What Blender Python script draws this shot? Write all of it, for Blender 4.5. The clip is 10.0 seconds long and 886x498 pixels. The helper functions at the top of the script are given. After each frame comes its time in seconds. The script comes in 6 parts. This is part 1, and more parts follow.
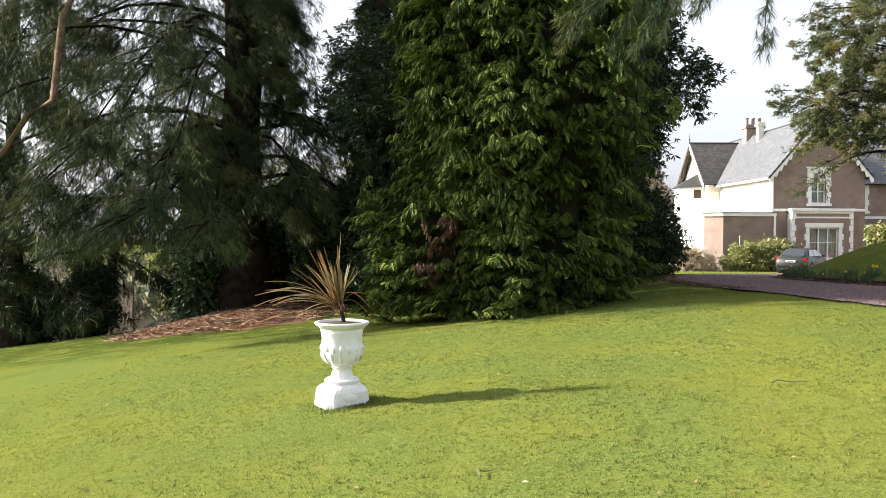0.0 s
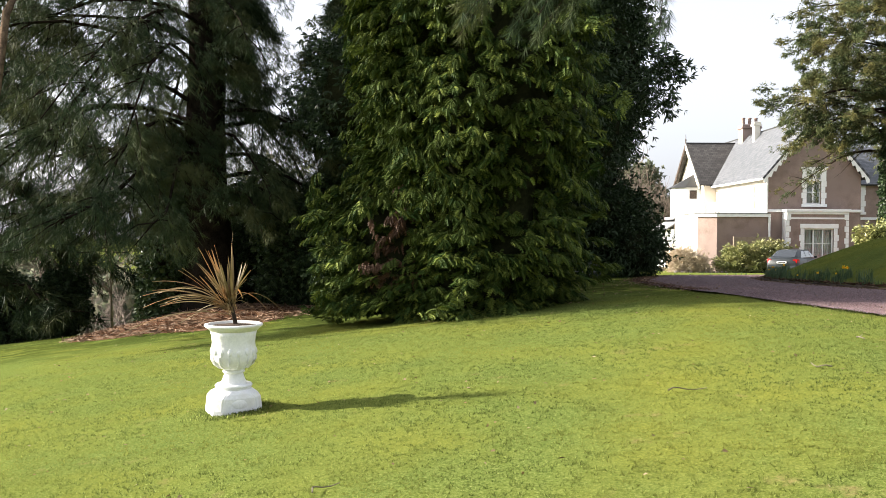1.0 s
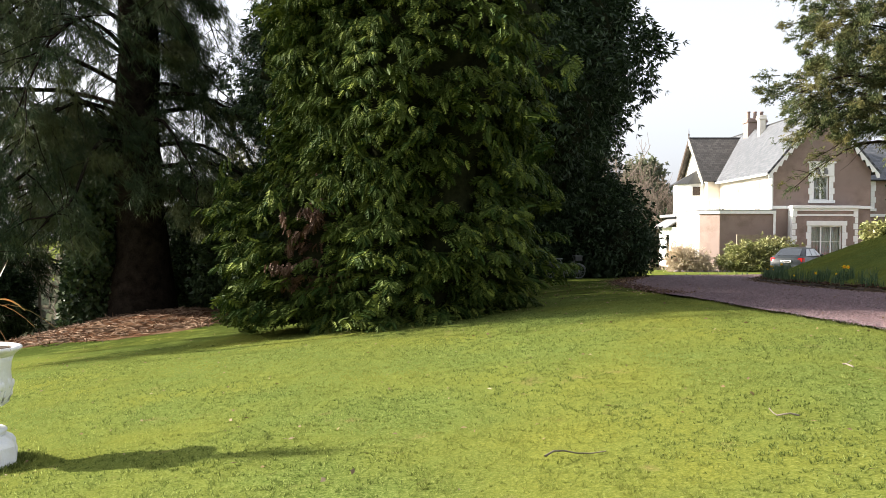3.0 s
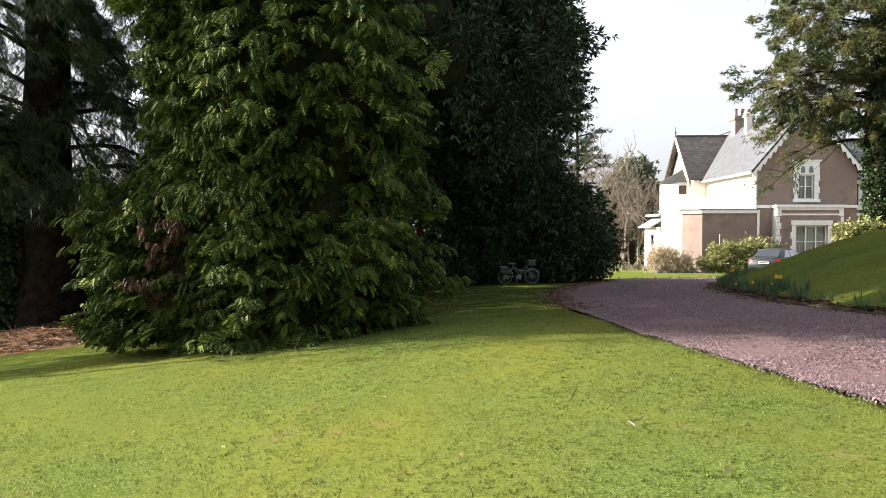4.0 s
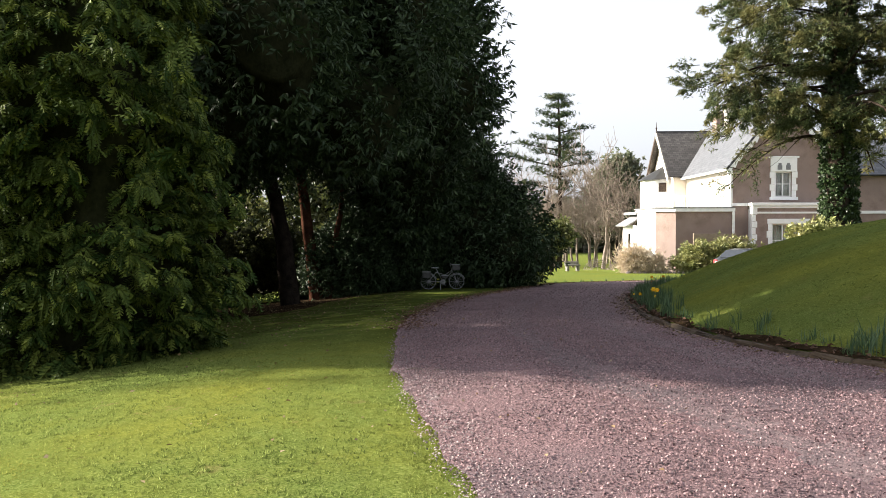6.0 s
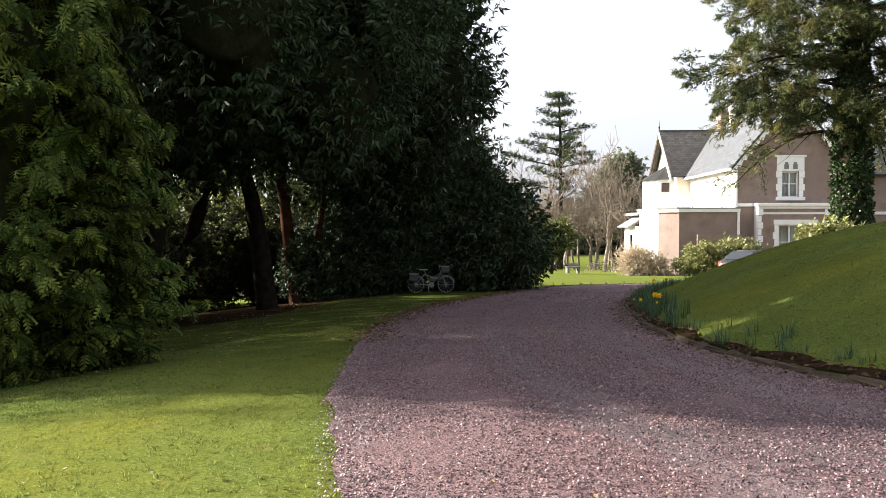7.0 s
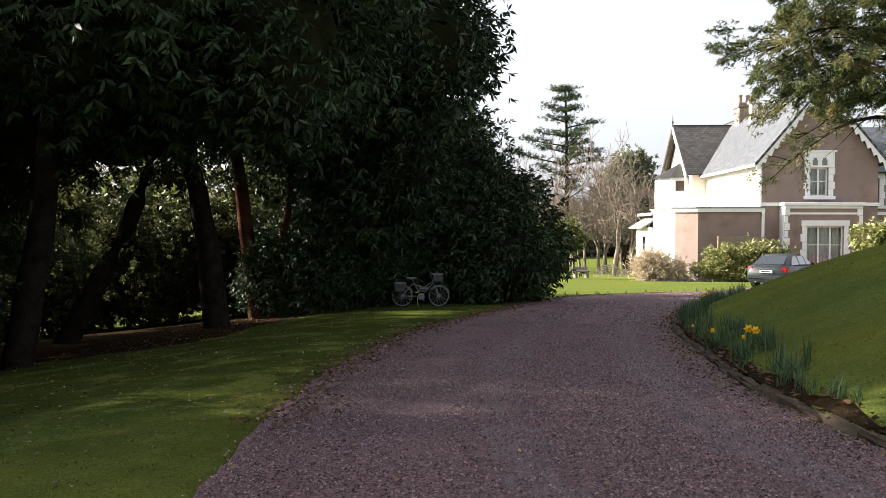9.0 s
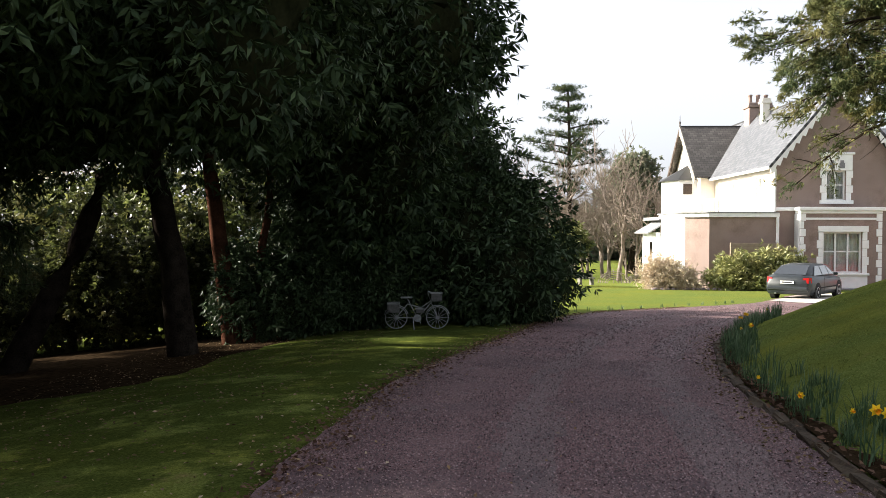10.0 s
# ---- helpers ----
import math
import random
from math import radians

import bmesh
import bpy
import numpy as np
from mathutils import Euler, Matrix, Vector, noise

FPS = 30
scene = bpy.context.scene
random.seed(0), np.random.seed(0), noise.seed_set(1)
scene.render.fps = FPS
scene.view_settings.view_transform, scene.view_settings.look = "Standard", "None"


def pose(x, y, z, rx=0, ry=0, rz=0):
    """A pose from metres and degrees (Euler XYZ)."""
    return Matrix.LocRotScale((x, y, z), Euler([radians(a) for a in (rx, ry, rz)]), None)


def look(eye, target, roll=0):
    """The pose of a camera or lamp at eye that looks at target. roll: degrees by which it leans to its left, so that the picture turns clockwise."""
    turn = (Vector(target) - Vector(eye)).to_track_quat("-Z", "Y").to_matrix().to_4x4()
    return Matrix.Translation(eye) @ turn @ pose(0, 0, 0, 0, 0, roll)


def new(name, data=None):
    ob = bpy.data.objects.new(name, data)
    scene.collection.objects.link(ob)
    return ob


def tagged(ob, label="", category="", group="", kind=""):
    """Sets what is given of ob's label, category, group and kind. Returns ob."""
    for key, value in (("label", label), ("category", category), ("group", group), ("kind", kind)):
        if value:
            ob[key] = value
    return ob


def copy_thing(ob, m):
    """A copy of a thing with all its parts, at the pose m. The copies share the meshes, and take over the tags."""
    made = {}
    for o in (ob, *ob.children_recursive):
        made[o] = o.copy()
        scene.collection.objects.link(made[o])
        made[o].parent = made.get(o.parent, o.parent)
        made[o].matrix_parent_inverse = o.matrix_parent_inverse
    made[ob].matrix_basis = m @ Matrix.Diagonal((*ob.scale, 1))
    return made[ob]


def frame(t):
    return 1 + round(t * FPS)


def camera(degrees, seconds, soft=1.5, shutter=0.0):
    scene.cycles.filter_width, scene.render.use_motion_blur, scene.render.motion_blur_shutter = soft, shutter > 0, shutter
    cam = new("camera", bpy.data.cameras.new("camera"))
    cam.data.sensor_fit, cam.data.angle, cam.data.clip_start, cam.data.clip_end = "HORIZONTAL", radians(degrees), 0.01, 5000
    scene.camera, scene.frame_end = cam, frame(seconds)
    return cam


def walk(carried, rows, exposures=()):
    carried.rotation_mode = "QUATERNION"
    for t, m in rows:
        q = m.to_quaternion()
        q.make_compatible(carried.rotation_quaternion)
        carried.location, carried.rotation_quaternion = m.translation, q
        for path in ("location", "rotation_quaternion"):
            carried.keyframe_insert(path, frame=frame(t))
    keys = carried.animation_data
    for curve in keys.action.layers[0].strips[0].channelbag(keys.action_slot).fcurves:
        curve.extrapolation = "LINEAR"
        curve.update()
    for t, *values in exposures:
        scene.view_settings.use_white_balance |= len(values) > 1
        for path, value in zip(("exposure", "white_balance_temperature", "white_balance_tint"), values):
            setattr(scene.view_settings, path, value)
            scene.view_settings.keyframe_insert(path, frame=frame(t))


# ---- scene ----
cam = camera(57.2, 10.0, soft=0.8)
METRES, EYE, TILT, LEAN, TURN = 17.0, 1.7, 0.0, 0.0, 0.0
ROWS = [
    (0.0, 0.0, 0.0, 0.0, 0.0, -1.36, -0.2),
    (0.5, 0.0365, 0.007, -0.0014, 0.22, -1.37, -0.24),
    (1.0, 0.0615, 0.025, -0.0016, 0.4, -1.31, -0.3),
    (1.5, 0.0769, 0.0505, -0.0042, 0.59, -1.31, -0.28),
    (2.0, 0.0854, 0.0782, -0.0039, 0.75, -1.35, -0.25),
    (3.5, 0.185, 0.1904, -0.0069, 1.25, -1.36, -0.1),
    (4.0, 0.244, 0.2184, 0.0051, 1.39, -1.5, 0.0),
    (4.5, 0.3005, 0.2437, 0.0161, 1.55, -1.61, 0.07),
    (5.0, 0.3452, 0.2649, 0.0205, 1.7, -1.69, 0.1),
    (5.5, 0.3792, 0.283, 0.0194, 1.84, -1.76, 0.14),
    (6.0, 0.4024, 0.3036, 0.0163, 1.95, -1.76, 0.11),
    (7.5, 0.4259, 0.4535, 0.0115, 2.21, -1.6, -0.02),
    (8.0, 0.4273, 0.5146, 0.0116, 2.26, -1.6, -0.07),
    (8.5, 0.4305, 0.5763, 0.0108, 2.27, -1.57, -0.09),
    (9.0, 0.4276, 0.6382, 0.0087, 2.27, -1.54, -0.1),
    (9.5, 0.4248, 0.7058, 0.0151, 2.22, -1.52, -0.16),
    (10.0, 0.4213, 0.7698, 0.0234, 2.16, -1.48, -0.18),
]
EXPOSURES = [(0.0, 1.78), (10.0, 1.78)]
walk(cam, [(t, pose(0, 0, EYE, TILT, LEAN, TURN) @ pose(METRES * x, METRES * y, METRES * z, 90 + pitch, roll, yaw)) for t, x, y, z, yaw, pitch, roll in ROWS], EXPOSURES)

# ---- world and sun ----
SUN_EL, SUN_AZ = radians(22), math.atan2(-1.0, 0.25)
world = bpy.data.worlds.new("world")
scene.world = world
world.use_nodes = True
wn, wl = world.node_tree.nodes, world.node_tree.links
sky = wn.new("ShaderNodeTexSky")
sky.sky_type, sky.sun_disc = "NISHITA", False
sky.sun_elevation, sky.sun_rotation = SUN_EL, SUN_AZ
sky.air_density, sky.dust_density, sky.ozone_density = 1.0, 4.0, 1.0
pale = wn.new("ShaderNodeHueSaturation")
pale.inputs["Saturation"].default_value = 0.3
haze = wn.new("ShaderNodeMix")
haze.data_type, haze.blend_type = "RGBA", "ADD"
haze.inputs["Factor"].default_value = 1.0
haze.inputs["B"].default_value = (1.92, 2.0, 2.3, 1)
wl.new(sky.outputs["Color"], pale.inputs["Color"])
wl.new(pale.outputs["Color"], haze.inputs["A"])
wl.new(haze.outputs["Result"], wn["Background"].inputs["Color"])
wn["Background"].inputs["Strength"].default_value = 0.065
sun = new("sun", bpy.data.lights.new("sun", "SUN"))
sun.data.energy, sun.data.angle, sun.data.color = 5.0, radians(0.6), (1.0, 0.93, 0.80)
sun.matrix_world = look((0, 0, 30), (math.cos(SUN_EL) * 0.970, -math.cos(SUN_EL) * 0.243, 30 - math.sin(SUN_EL)))

# ---- building helpers ----
rng = np.random.default_rng(7)


def shader(name):
    m = bpy.data.materials.new(name)
    m.use_nodes = True
    return m, m.node_tree.nodes, m.node_tree.links, m.node_tree.nodes["Principled BSDF"]


def surface(name, dark, light, scale=6.0, rough=0.8, bump=0.2, fine=60.0, metal=0.0, spec=0.3, random_part=0.0, third=None, big=0.5, coat=0.0):
    """A two-scale mottled surface; third is a stain colour at the large scale."""
    m, n, l, b = shader(name)
    pos = n.new("ShaderNodeTexCoord")
    a = n.new("ShaderNodeTexNoise")
    a.inputs["Scale"].default_value, a.inputs["Detail"].default_value = scale, 6
    f = n.new("ShaderNodeTexNoise")
    f.inputs["Scale"].default_value, f.inputs["Detail"].default_value = fine, 3
    g = n.new("ShaderNodeTexNoise")
    g.inputs["Scale"].default_value, g.inputs["Detail"].default_value = big, 4
    for t in (a, f, g):
        l.new(pos.outputs["Object"], t.inputs["Vector"])
    add = n.new("ShaderNodeMath")
    add.operation = "MULTIPLY_ADD"
    add.inputs[1].default_value, add.inputs[2].default_value = 0.45, 0.0
    l.new(f.outputs["Fac"], add.inputs[0])
    s = n.new("ShaderNodeMath")
    s.operation = "MULTIPLY_ADD"
    s.inputs[1].default_value = 0.65
    l.new(a.outputs["Fac"], s.inputs[0])
    l.new(add.outputs[0], s.inputs[2])
    out = s.outputs[0]
    if random_part:
        info = n.new("ShaderNodeObjectInfo")
        r = n.new("ShaderNodeMath")
        r.operation = "MULTIPLY_ADD"
        r.inputs[1].default_value = random_part
        l.new(info.outputs["Random"], r.inputs[0])
        l.new(out, r.inputs[2])
        out = r.outputs[0]
    ramp = n.new("ShaderNodeValToRGB")
    ramp.color_ramp.elements[0].position, ramp.color_ramp.elements[1].position = 0.38, 0.72
    ramp.color_ramp.elements[0].color, ramp.color_ramp.elements[1].color = (*dark, 1), (*light, 1)
    l.new(out, ramp.inputs["Fac"])
    col = ramp.outputs["Color"]
    if third:
        st = n.new("ShaderNodeValToRGB")
        st.color_ramp.elements[0].position, st.color_ramp.elements[1].position = 0.48, 0.68
        l.new(g.outputs["Fac"], st.inputs["Fac"])
        mix = n.new("ShaderNodeMix")
        mix.data_type = "RGBA"
        l.new(st.outputs["Color"], mix.inputs["Factor"])
        l.new(col, mix.inputs["A"])
        mix.inputs["B"].default_value = (*third, 1)
        col = mix.outputs["Result"]
    l.new(col, b.inputs["Base Color"])
    b.inputs["Roughness"].default_value, b.inputs["Metallic"].default_value = rough, metal
    b.inputs["Specular IOR Level"].default_value = spec
    b.inputs["Coat Weight"].default_value = coat
    if bump:
        k = n.new("ShaderNodeBump")
        k.inputs["Strength"].default_value, k.inputs["Distance"].default_value = bump, 0.02
        l.new(out, k.inputs["Height"])
        l.new(k.outputs["Normal"], b.inputs["Normal"])
    return m


def foliage(name, dark, light, patch, rough=0.5, spec=0.3, through_light=0.25, scale=0.9):
    """Leaves: each leaf its own tone, drifting in patches over the crown, a little light passing through."""
    m, n, l, b = shader(name)
    geo, pos = n.new("ShaderNodeNewGeometry"), n.new("ShaderNodeTexCoord")
    ramp = n.new("ShaderNodeValToRGB")
    ramp.color_ramp.elements[0].color, ramp.color_ramp.elements[1].color = (*dark, 1), (*light, 1)
    ramp.color_ramp.elements.new(0.55).color = (*[0.82 * d + 0.18 * c for d, c in zip(dark, light)], 1)
    l.new(geo.outputs["Random Per Island"], ramp.inputs["Fac"])
    g = n.new("ShaderNodeTexNoise")
    g.inputs["Scale"].default_value, g.inputs["Detail"].default_value = scale, 4
    l.new(pos.outputs["Object"], g.inputs["Vector"])
    st = n.new("ShaderNodeValToRGB")
    st.color_ramp.elements[0].position, st.color_ramp.elements[1].position = 0.45, 0.68
    l.new(g.outputs["Fac"], st.inputs["Fac"])
    mix = n.new("ShaderNodeMix")
    mix.data_type = "RGBA"
    l.new(st.outputs["Color"], mix.inputs["Factor"])
    l.new(ramp.outputs["Color"], mix.inputs["A"])
    mix.inputs["B"].default_value = (*patch, 1)
    l.new(mix.outputs["Result"], b.inputs["Base Color"])
    b.inputs["Roughness"].default_value, b.inputs["Specular IOR Level"].default_value = rough, spec
    tr = n.new("ShaderNodeBsdfTranslucent")
    l.new(mix.outputs["Result"], tr.inputs["Color"])
    ms = n.new("ShaderNodeMixShader")
    ms.inputs["Fac"].default_value = through_light
    l.new(b.outputs["BSDF"], ms.inputs[1])
    l.new(tr.outputs["BSDF"], ms.inputs[2])
    l.new(ms.outputs["Shader"], n["Material Output"].inputs["Surface"])
    return m


def mesh_of(name, verts, faces):
    """A mesh from arrays of corners and of faces that all have the same number of corners."""
    me = bpy.data.meshes.new(name)
    verts, faces = np.asarray(verts, np.float32), np.asarray(faces, np.int32)
    k = faces.shape[1]
    me.vertices.add(len(verts))
    me.vertices.foreach_set("co", verts.ravel())
    me.loops.add(faces.size)
    me.loops.foreach_set("vertex_index", faces.ravel())
    me.polygons.add(len(faces))
    me.polygons.foreach_set("loop_start", np.arange(len(faces), dtype=np.int32) * k)
    me.update(calc_edges=True)
    return me


def part(name, bm, material, parent=None, label="", smooth=False):
    """Links a bmesh or a mesh as one object, under a thing or a part."""
    if isinstance(bm, bmesh.types.BMesh):
        me = bpy.data.meshes.new(name)
        bm.to_mesh(me)
        bm.free()
    else:
        me = bm
    if material:
        me.materials.append(material)
    if smooth:
        me.shade_smooth()
    ob = new(name, me)
    if parent:
        ob.parent = parent
    if label:
        tagged(ob, label)
    return ob


def thing(name, label, category, at=(0, 0, 0), turn=0.0, group="", kind=""):
    ob = new(name)
    ob.matrix_basis = pose(*at, 0, 0, turn)
    return tagged(ob, label, category, group, kind)


def box(bm, x0, x1, y0, y1, z0, z1, bevel=0.0):
    r = bmesh.ops.create_cube(bm, size=1.0, matrix=Matrix.LocRotScale(((x0 + x1) / 2, (y0 + y1) / 2, (z0 + z1) / 2), None, (abs(x1 - x0), abs(y1 - y0), abs(z1 - z0))))
    if bevel:
        edges = list({e for v in r["verts"] for e in v.link_edges})
        bmesh.ops.bevel(bm, geom=edges, offset=bevel, segments=1, affect="EDGES")
    return bm


def boxes(*dims, bevel=0.0):
    bm = bmesh.new()
    for d in dims:
        box(bm, *d, bevel=bevel)
    return bm


def lathe(profile, sides=24):
    """A turned body from rows of (radius, height)."""
    bm = bmesh.new()
    rings = [[bm.verts.new((r * math.cos(2 * math.pi * i / sides), r * math.sin(2 * math.pi * i / sides), z)) for i in range(sides)] for r, z in profile]
    for a, b in zip(rings, rings[1:]):
        for i in range(sides):
            bm.faces.new((a[i], a[(i + 1) % sides], b[(i + 1) % sides], b[i]))
    bm.faces.new(rings[0][::-1])
    bm.faces.new(rings[-1])
    return bm


def tube_arrays(pts, radii, sides=6):
    """Corners and quads of a tapered round limb along pts."""
    pts, radii = np.asarray(pts, float), np.asarray(radii, float)
    d = np.gradient(pts, axis=0)
    d /= np.linalg.norm(d, axis=1)[:, None] + 1e-9
    ref = np.where(np.abs(d[:, 2:3]) > 0.9, np.array([[1.0, 0, 0]]), np.array([[0, 0, 1.0]]))
    u = np.cross(d, ref)
    u /= np.linalg.norm(u, axis=1)[:, None] + 1e-9
    w = np.cross(d, u)
    a = np.linspace(0, 2 * math.pi, sides, endpoint=False)
    v = pts[:, None] + radii[:, None, None] * (u[:, None] * np.cos(a)[None, :, None] + w[:, None] * np.sin(a)[None, :, None])
    i, j = np.meshgrid(np.arange(len(pts) - 1), np.arange(sides), indexing="ij")
    p, q = i * sides + j, i * sides + (j + 1) % sides
    return v.reshape(-1, 3), np.stack([p, q, q + sides, p + sides], -1).reshape(-1, 4)


def joined(arrays):
    vs, fs, k = [], [], 0
    for v, f in arrays:
        vs.append(v)
        fs.append(f + k)
        k += len(v)
    return np.concatenate(vs), np.concatenate(fs)


def scattered(tv, tf, at, out, size, spin=None, sag=0.0, up=None):
    """Copies of one template (its length along +y, its face up +z) at the places, along the ways out."""
    n = len(at)
    y = out + np.array([0, 0, -sag])
    y = y / (np.linalg.norm(y, axis=1)[:, None] + 1e-9)
    ref = rng.normal(size=(n, 3)) * 0.5 + (np.array([0, 0, 1.0]) if up is None else up)
    x = np.cross(y, ref)
    x /= np.linalg.norm(x, axis=1)[:, None] + 1e-9
    z = np.cross(x, y)
    size = np.broadcast_to(size, (n,))
    m = np.stack([x, y, z], 1) * size[:, None, None]
    v = np.einsum("kc,ncd->nkd", tv, m) + at[:, None]
    f = tf[None] + (np.arange(n) * len(tv))[:, None, None]
    return v.reshape(-1, 3), f.reshape(-1, tf.shape[1])


def lump(p, scale, seed=0.0):
    """Smooth noise from sines at the rows of p, about -1 to 1."""
    p = np.asarray(p) * scale + seed
    return (np.sin(p[:, 0] * 1.7 + 1.3 * np.sin(p[:, 1] * 1.1)) + np.sin(p[:, 1] * 2.1 + 1.7 * np.sin(p[:, 2] * 0.9)) + np.sin(p[:, 2] * 1.9 + 1.5 * np.sin(p[:, 0] * 1.3))) / 3


# ---- the lie of the land ----
def soft(u, k):
    return k * np.log1p(np.exp(np.clip(u / k, -50, 50)))


def bent(points, step=0.25):
    """A smooth line through a few plan points."""
    p = np.array(points, float)
    e = np.concatenate([[2 * p[0] - p[1]], p, [2 * p[-1] - p[-2]]])
    out = []
    for i in range(len(p) - 1):
        a, b, c, d = e[i:i + 4]
        for u in np.linspace(0, 1, max(2, int(np.linalg.norm(c - b) / step)), endpoint=False):
            out.append(0.5 * (2 * b + (c - a) * u + (2 * a - 5 * b + 4 * c - d) * u * u + (3 * b - a - 3 * c + d) * u ** 3))
    return np.array(out + [p[-1]])


KERB = bent([(27.20, 4.53), (18.13, 7.48), (13.15, 10.65), (10.60, 12.92), (9.75, 15.07), (9.58, 17.45), (9.80, 19.72), (10.20, 22.67), (10.77, 25.16), (11.79, 28.33), (13.83, 32.19), (17.00, 35.59), (22.10, 38.53), (29.47, 40.80)])
VERGE = bent([(14.73, -4.53), (10.43, 2.27), (8.16, 5.89), (7.03, 8.39), (6.52, 10.65), (6.12, 13.03), (5.95, 15.30), (5.89, 18.36), (6.23, 22.21), (6.91, 25.27), (7.93, 28.79), (8.95, 32.64), (10.54, 35.93), (13.37, 38.53), (16.77, 41.71), (19.27, 45.90), (22.10, 50.43), (27.20, 53.27), (36.27, 54.97)])


def inside_of(line, x, y):
    """Signed distance from a line in plan, positive on its right as it runs."""
    best, sign = np.full(x.shape, 1e9), np.zeros(x.shape)
    for a, b in zip(line[:-1], line[1:]):
        d = b - a
        L = float(d @ d)
        u = np.clip(((x - a[0]) * d[0] + (y - a[1]) * d[1]) / L, 0, 1)
        px, py = x - a[0] - u * d[0], y - a[1] - u * d[1]
        r = px * px + py * py
        s = np.where(d[1] * px - d[0] * py > 0, 1.0, -1.0)
        near = r < best
        best, sign = np.where(near, r, best), np.where(near, s, sign)
    return np.sqrt(best) * sign


def slope(x, y):
    """The plain lie of the lawn and drive: down to the west, and away to the house."""
    return 0.635 - 0.042 * soft(np.minimum(y, 85.0) - 14.2, 1.7) - 0.115 * soft(5.1 - np.maximum(x, -30.0), 0.57)


def land(x, y):
    x, y = np.asarray(x, float), np.asarray(y, float)
    z = slope(x, y) + 0.46 * np.exp(-(((x + 5.2) / 2.6) ** 2 + ((y - 22.2) / 2.6) ** 2))
    z = z - 0.14 * soft(np.minimum(y, 90) - 27, 2.0) * np.clip((-7 - x) / 12, 0, 1)
    far = (x < 7) | (x > 50) | (y > 46) | (y < 0)
    d = np.where(far, -1.0, 0.0)
    k = ~far
    if k.any():
        d[k] = inside_of(KERB[::2], x[k], y[k])
    d = np.maximum(d, 0)
    return z + 2.15 * (1 - np.exp(-(d / 3.6) ** 1.3)) * np.exp(-(np.maximum(0, x - 20) / 14) ** 2) + np.where(d > 0, 0.05, 0)


def land1(x, y):
    return float(land(np.array([x]), np.array([y]))[0])

# ---- materials ----
def lawn_material():
    m, n, l, b = shader("lawn")
    pos = n.new("ShaderNodeTexCoord")

    def noise_at(scale, detail=5.0, rough=0.6):
        t = n.new("ShaderNodeTexNoise")
        t.inputs["Scale"].default_value, t.inputs["Detail"].default_value, t.inputs["Roughness"].default_value = scale, detail, rough
        l.new(pos.outputs["Object"], t.inputs["Vector"])
        return t.outputs["Fac"]

    def ramp(fac, *stops):
        r = n.new("ShaderNodeValToRGB")
        e = r.color_ramp.elements
        while len(e) < len(stops):
            e.new(0.5)
        for k, (p, c) in zip(e, stops):
            k.position, k.color = p, (*c, 1)
        l.new(fac, r.inputs["Fac"])
        return r.outputs["Color"]

    def mixed(fac, a, c):
        x = n.new("ShaderNodeMix")
        x.data_type = "RGBA"
        l.new(fac, x.inputs["Factor"])
        l.new(a, x.inputs["A"])
        l.new(c, x.inputs["B"])
        return x.outputs["Result"]

    fine = ramp(noise_at(52, 8, 0.85), (0.36, (0.024, 0.040, 0.008)), (0.48, (0.096, 0.129, 0.029)), (0.56, (0.159, 0.188, 0.053)), (0.66, (0.293, 0.316, 0.133)))
    moss = ramp(noise_at(48, 8, 0.85), (0.36, (0.040, 0.049, 0.008)), (0.48, (0.134, 0.141, 0.024)), (0.57, (0.207, 0.209, 0.041)), (0.66, (0.314, 0.304, 0.103)))
    straw = ramp(noise_at(50, 7, 0.8), (0.36, (0.071, 0.050, 0.023)), (0.5, (0.193, 0.143, 0.065)), (0.66, (0.327, 0.259, 0.137)))
    bare = ramp(noise_at(40, 7, 0.8), (0.36, (0.026, 0.019, 0.009)), (0.62, (0.113, 0.083, 0.040)))
    black, white = (0, 0, 0), (1, 1, 1)
    col = mixed(ramp(noise_at(0.45, 9, 0.62), (0.42, black), (0.68, (0.85, 0.85, 0.85))), fine, moss)
    col = mixed(ramp(noise_at(1.7, 9, 0.74), (0.60, black), (0.72, (0.8, 0.8, 0.8))), col, straw)
    col = mixed(ramp(noise_at(2.3, 9, 0.78), (0.655, black), (0.72, white)), col, bare)
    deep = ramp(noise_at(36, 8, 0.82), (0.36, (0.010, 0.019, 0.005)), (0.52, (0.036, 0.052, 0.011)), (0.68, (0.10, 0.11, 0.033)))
    xyz = n.new("ShaderNodeSeparateXYZ")
    l.new(pos.outputs["Object"], xyz.inputs["Vector"])

    def math2(op, a, c):
        k = n.new("ShaderNodeMath")
        k.operation = op
        for i, v in enumerate((a, c)):
            if isinstance(v, (int, float)):
                k.inputs[i].default_value = v
            else:
                l.new(v, k.inputs[i])
        return k.outputs["Value"]

    def rise_of(v, a, c):
        k = n.new("ShaderNodeMapRange")
        k.interpolation_type = "SMOOTHSTEP"
        k.inputs["From Min"].default_value, k.inputs["From Max"].default_value = a, c
        l.new(v, k.inputs["Value"])
        return k.outputs["Result"]

    # mottled mossy turf on the bank, darkened too for the tree shade there
    bank = math2("MULTIPLY", math2("MULTIPLY", rise_of(xyz.outputs["X"], 9.6, 10.4), rise_of(xyz.outputs["Y"], 36.0, 32.0)), rise_of(noise_at(0.8, 9, 0.75), 0.38, 0.58))
    # shade under the evergreens, painted into the turf colour as ragged dark drifts
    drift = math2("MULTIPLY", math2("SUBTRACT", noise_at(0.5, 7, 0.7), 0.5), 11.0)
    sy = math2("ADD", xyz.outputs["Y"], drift)
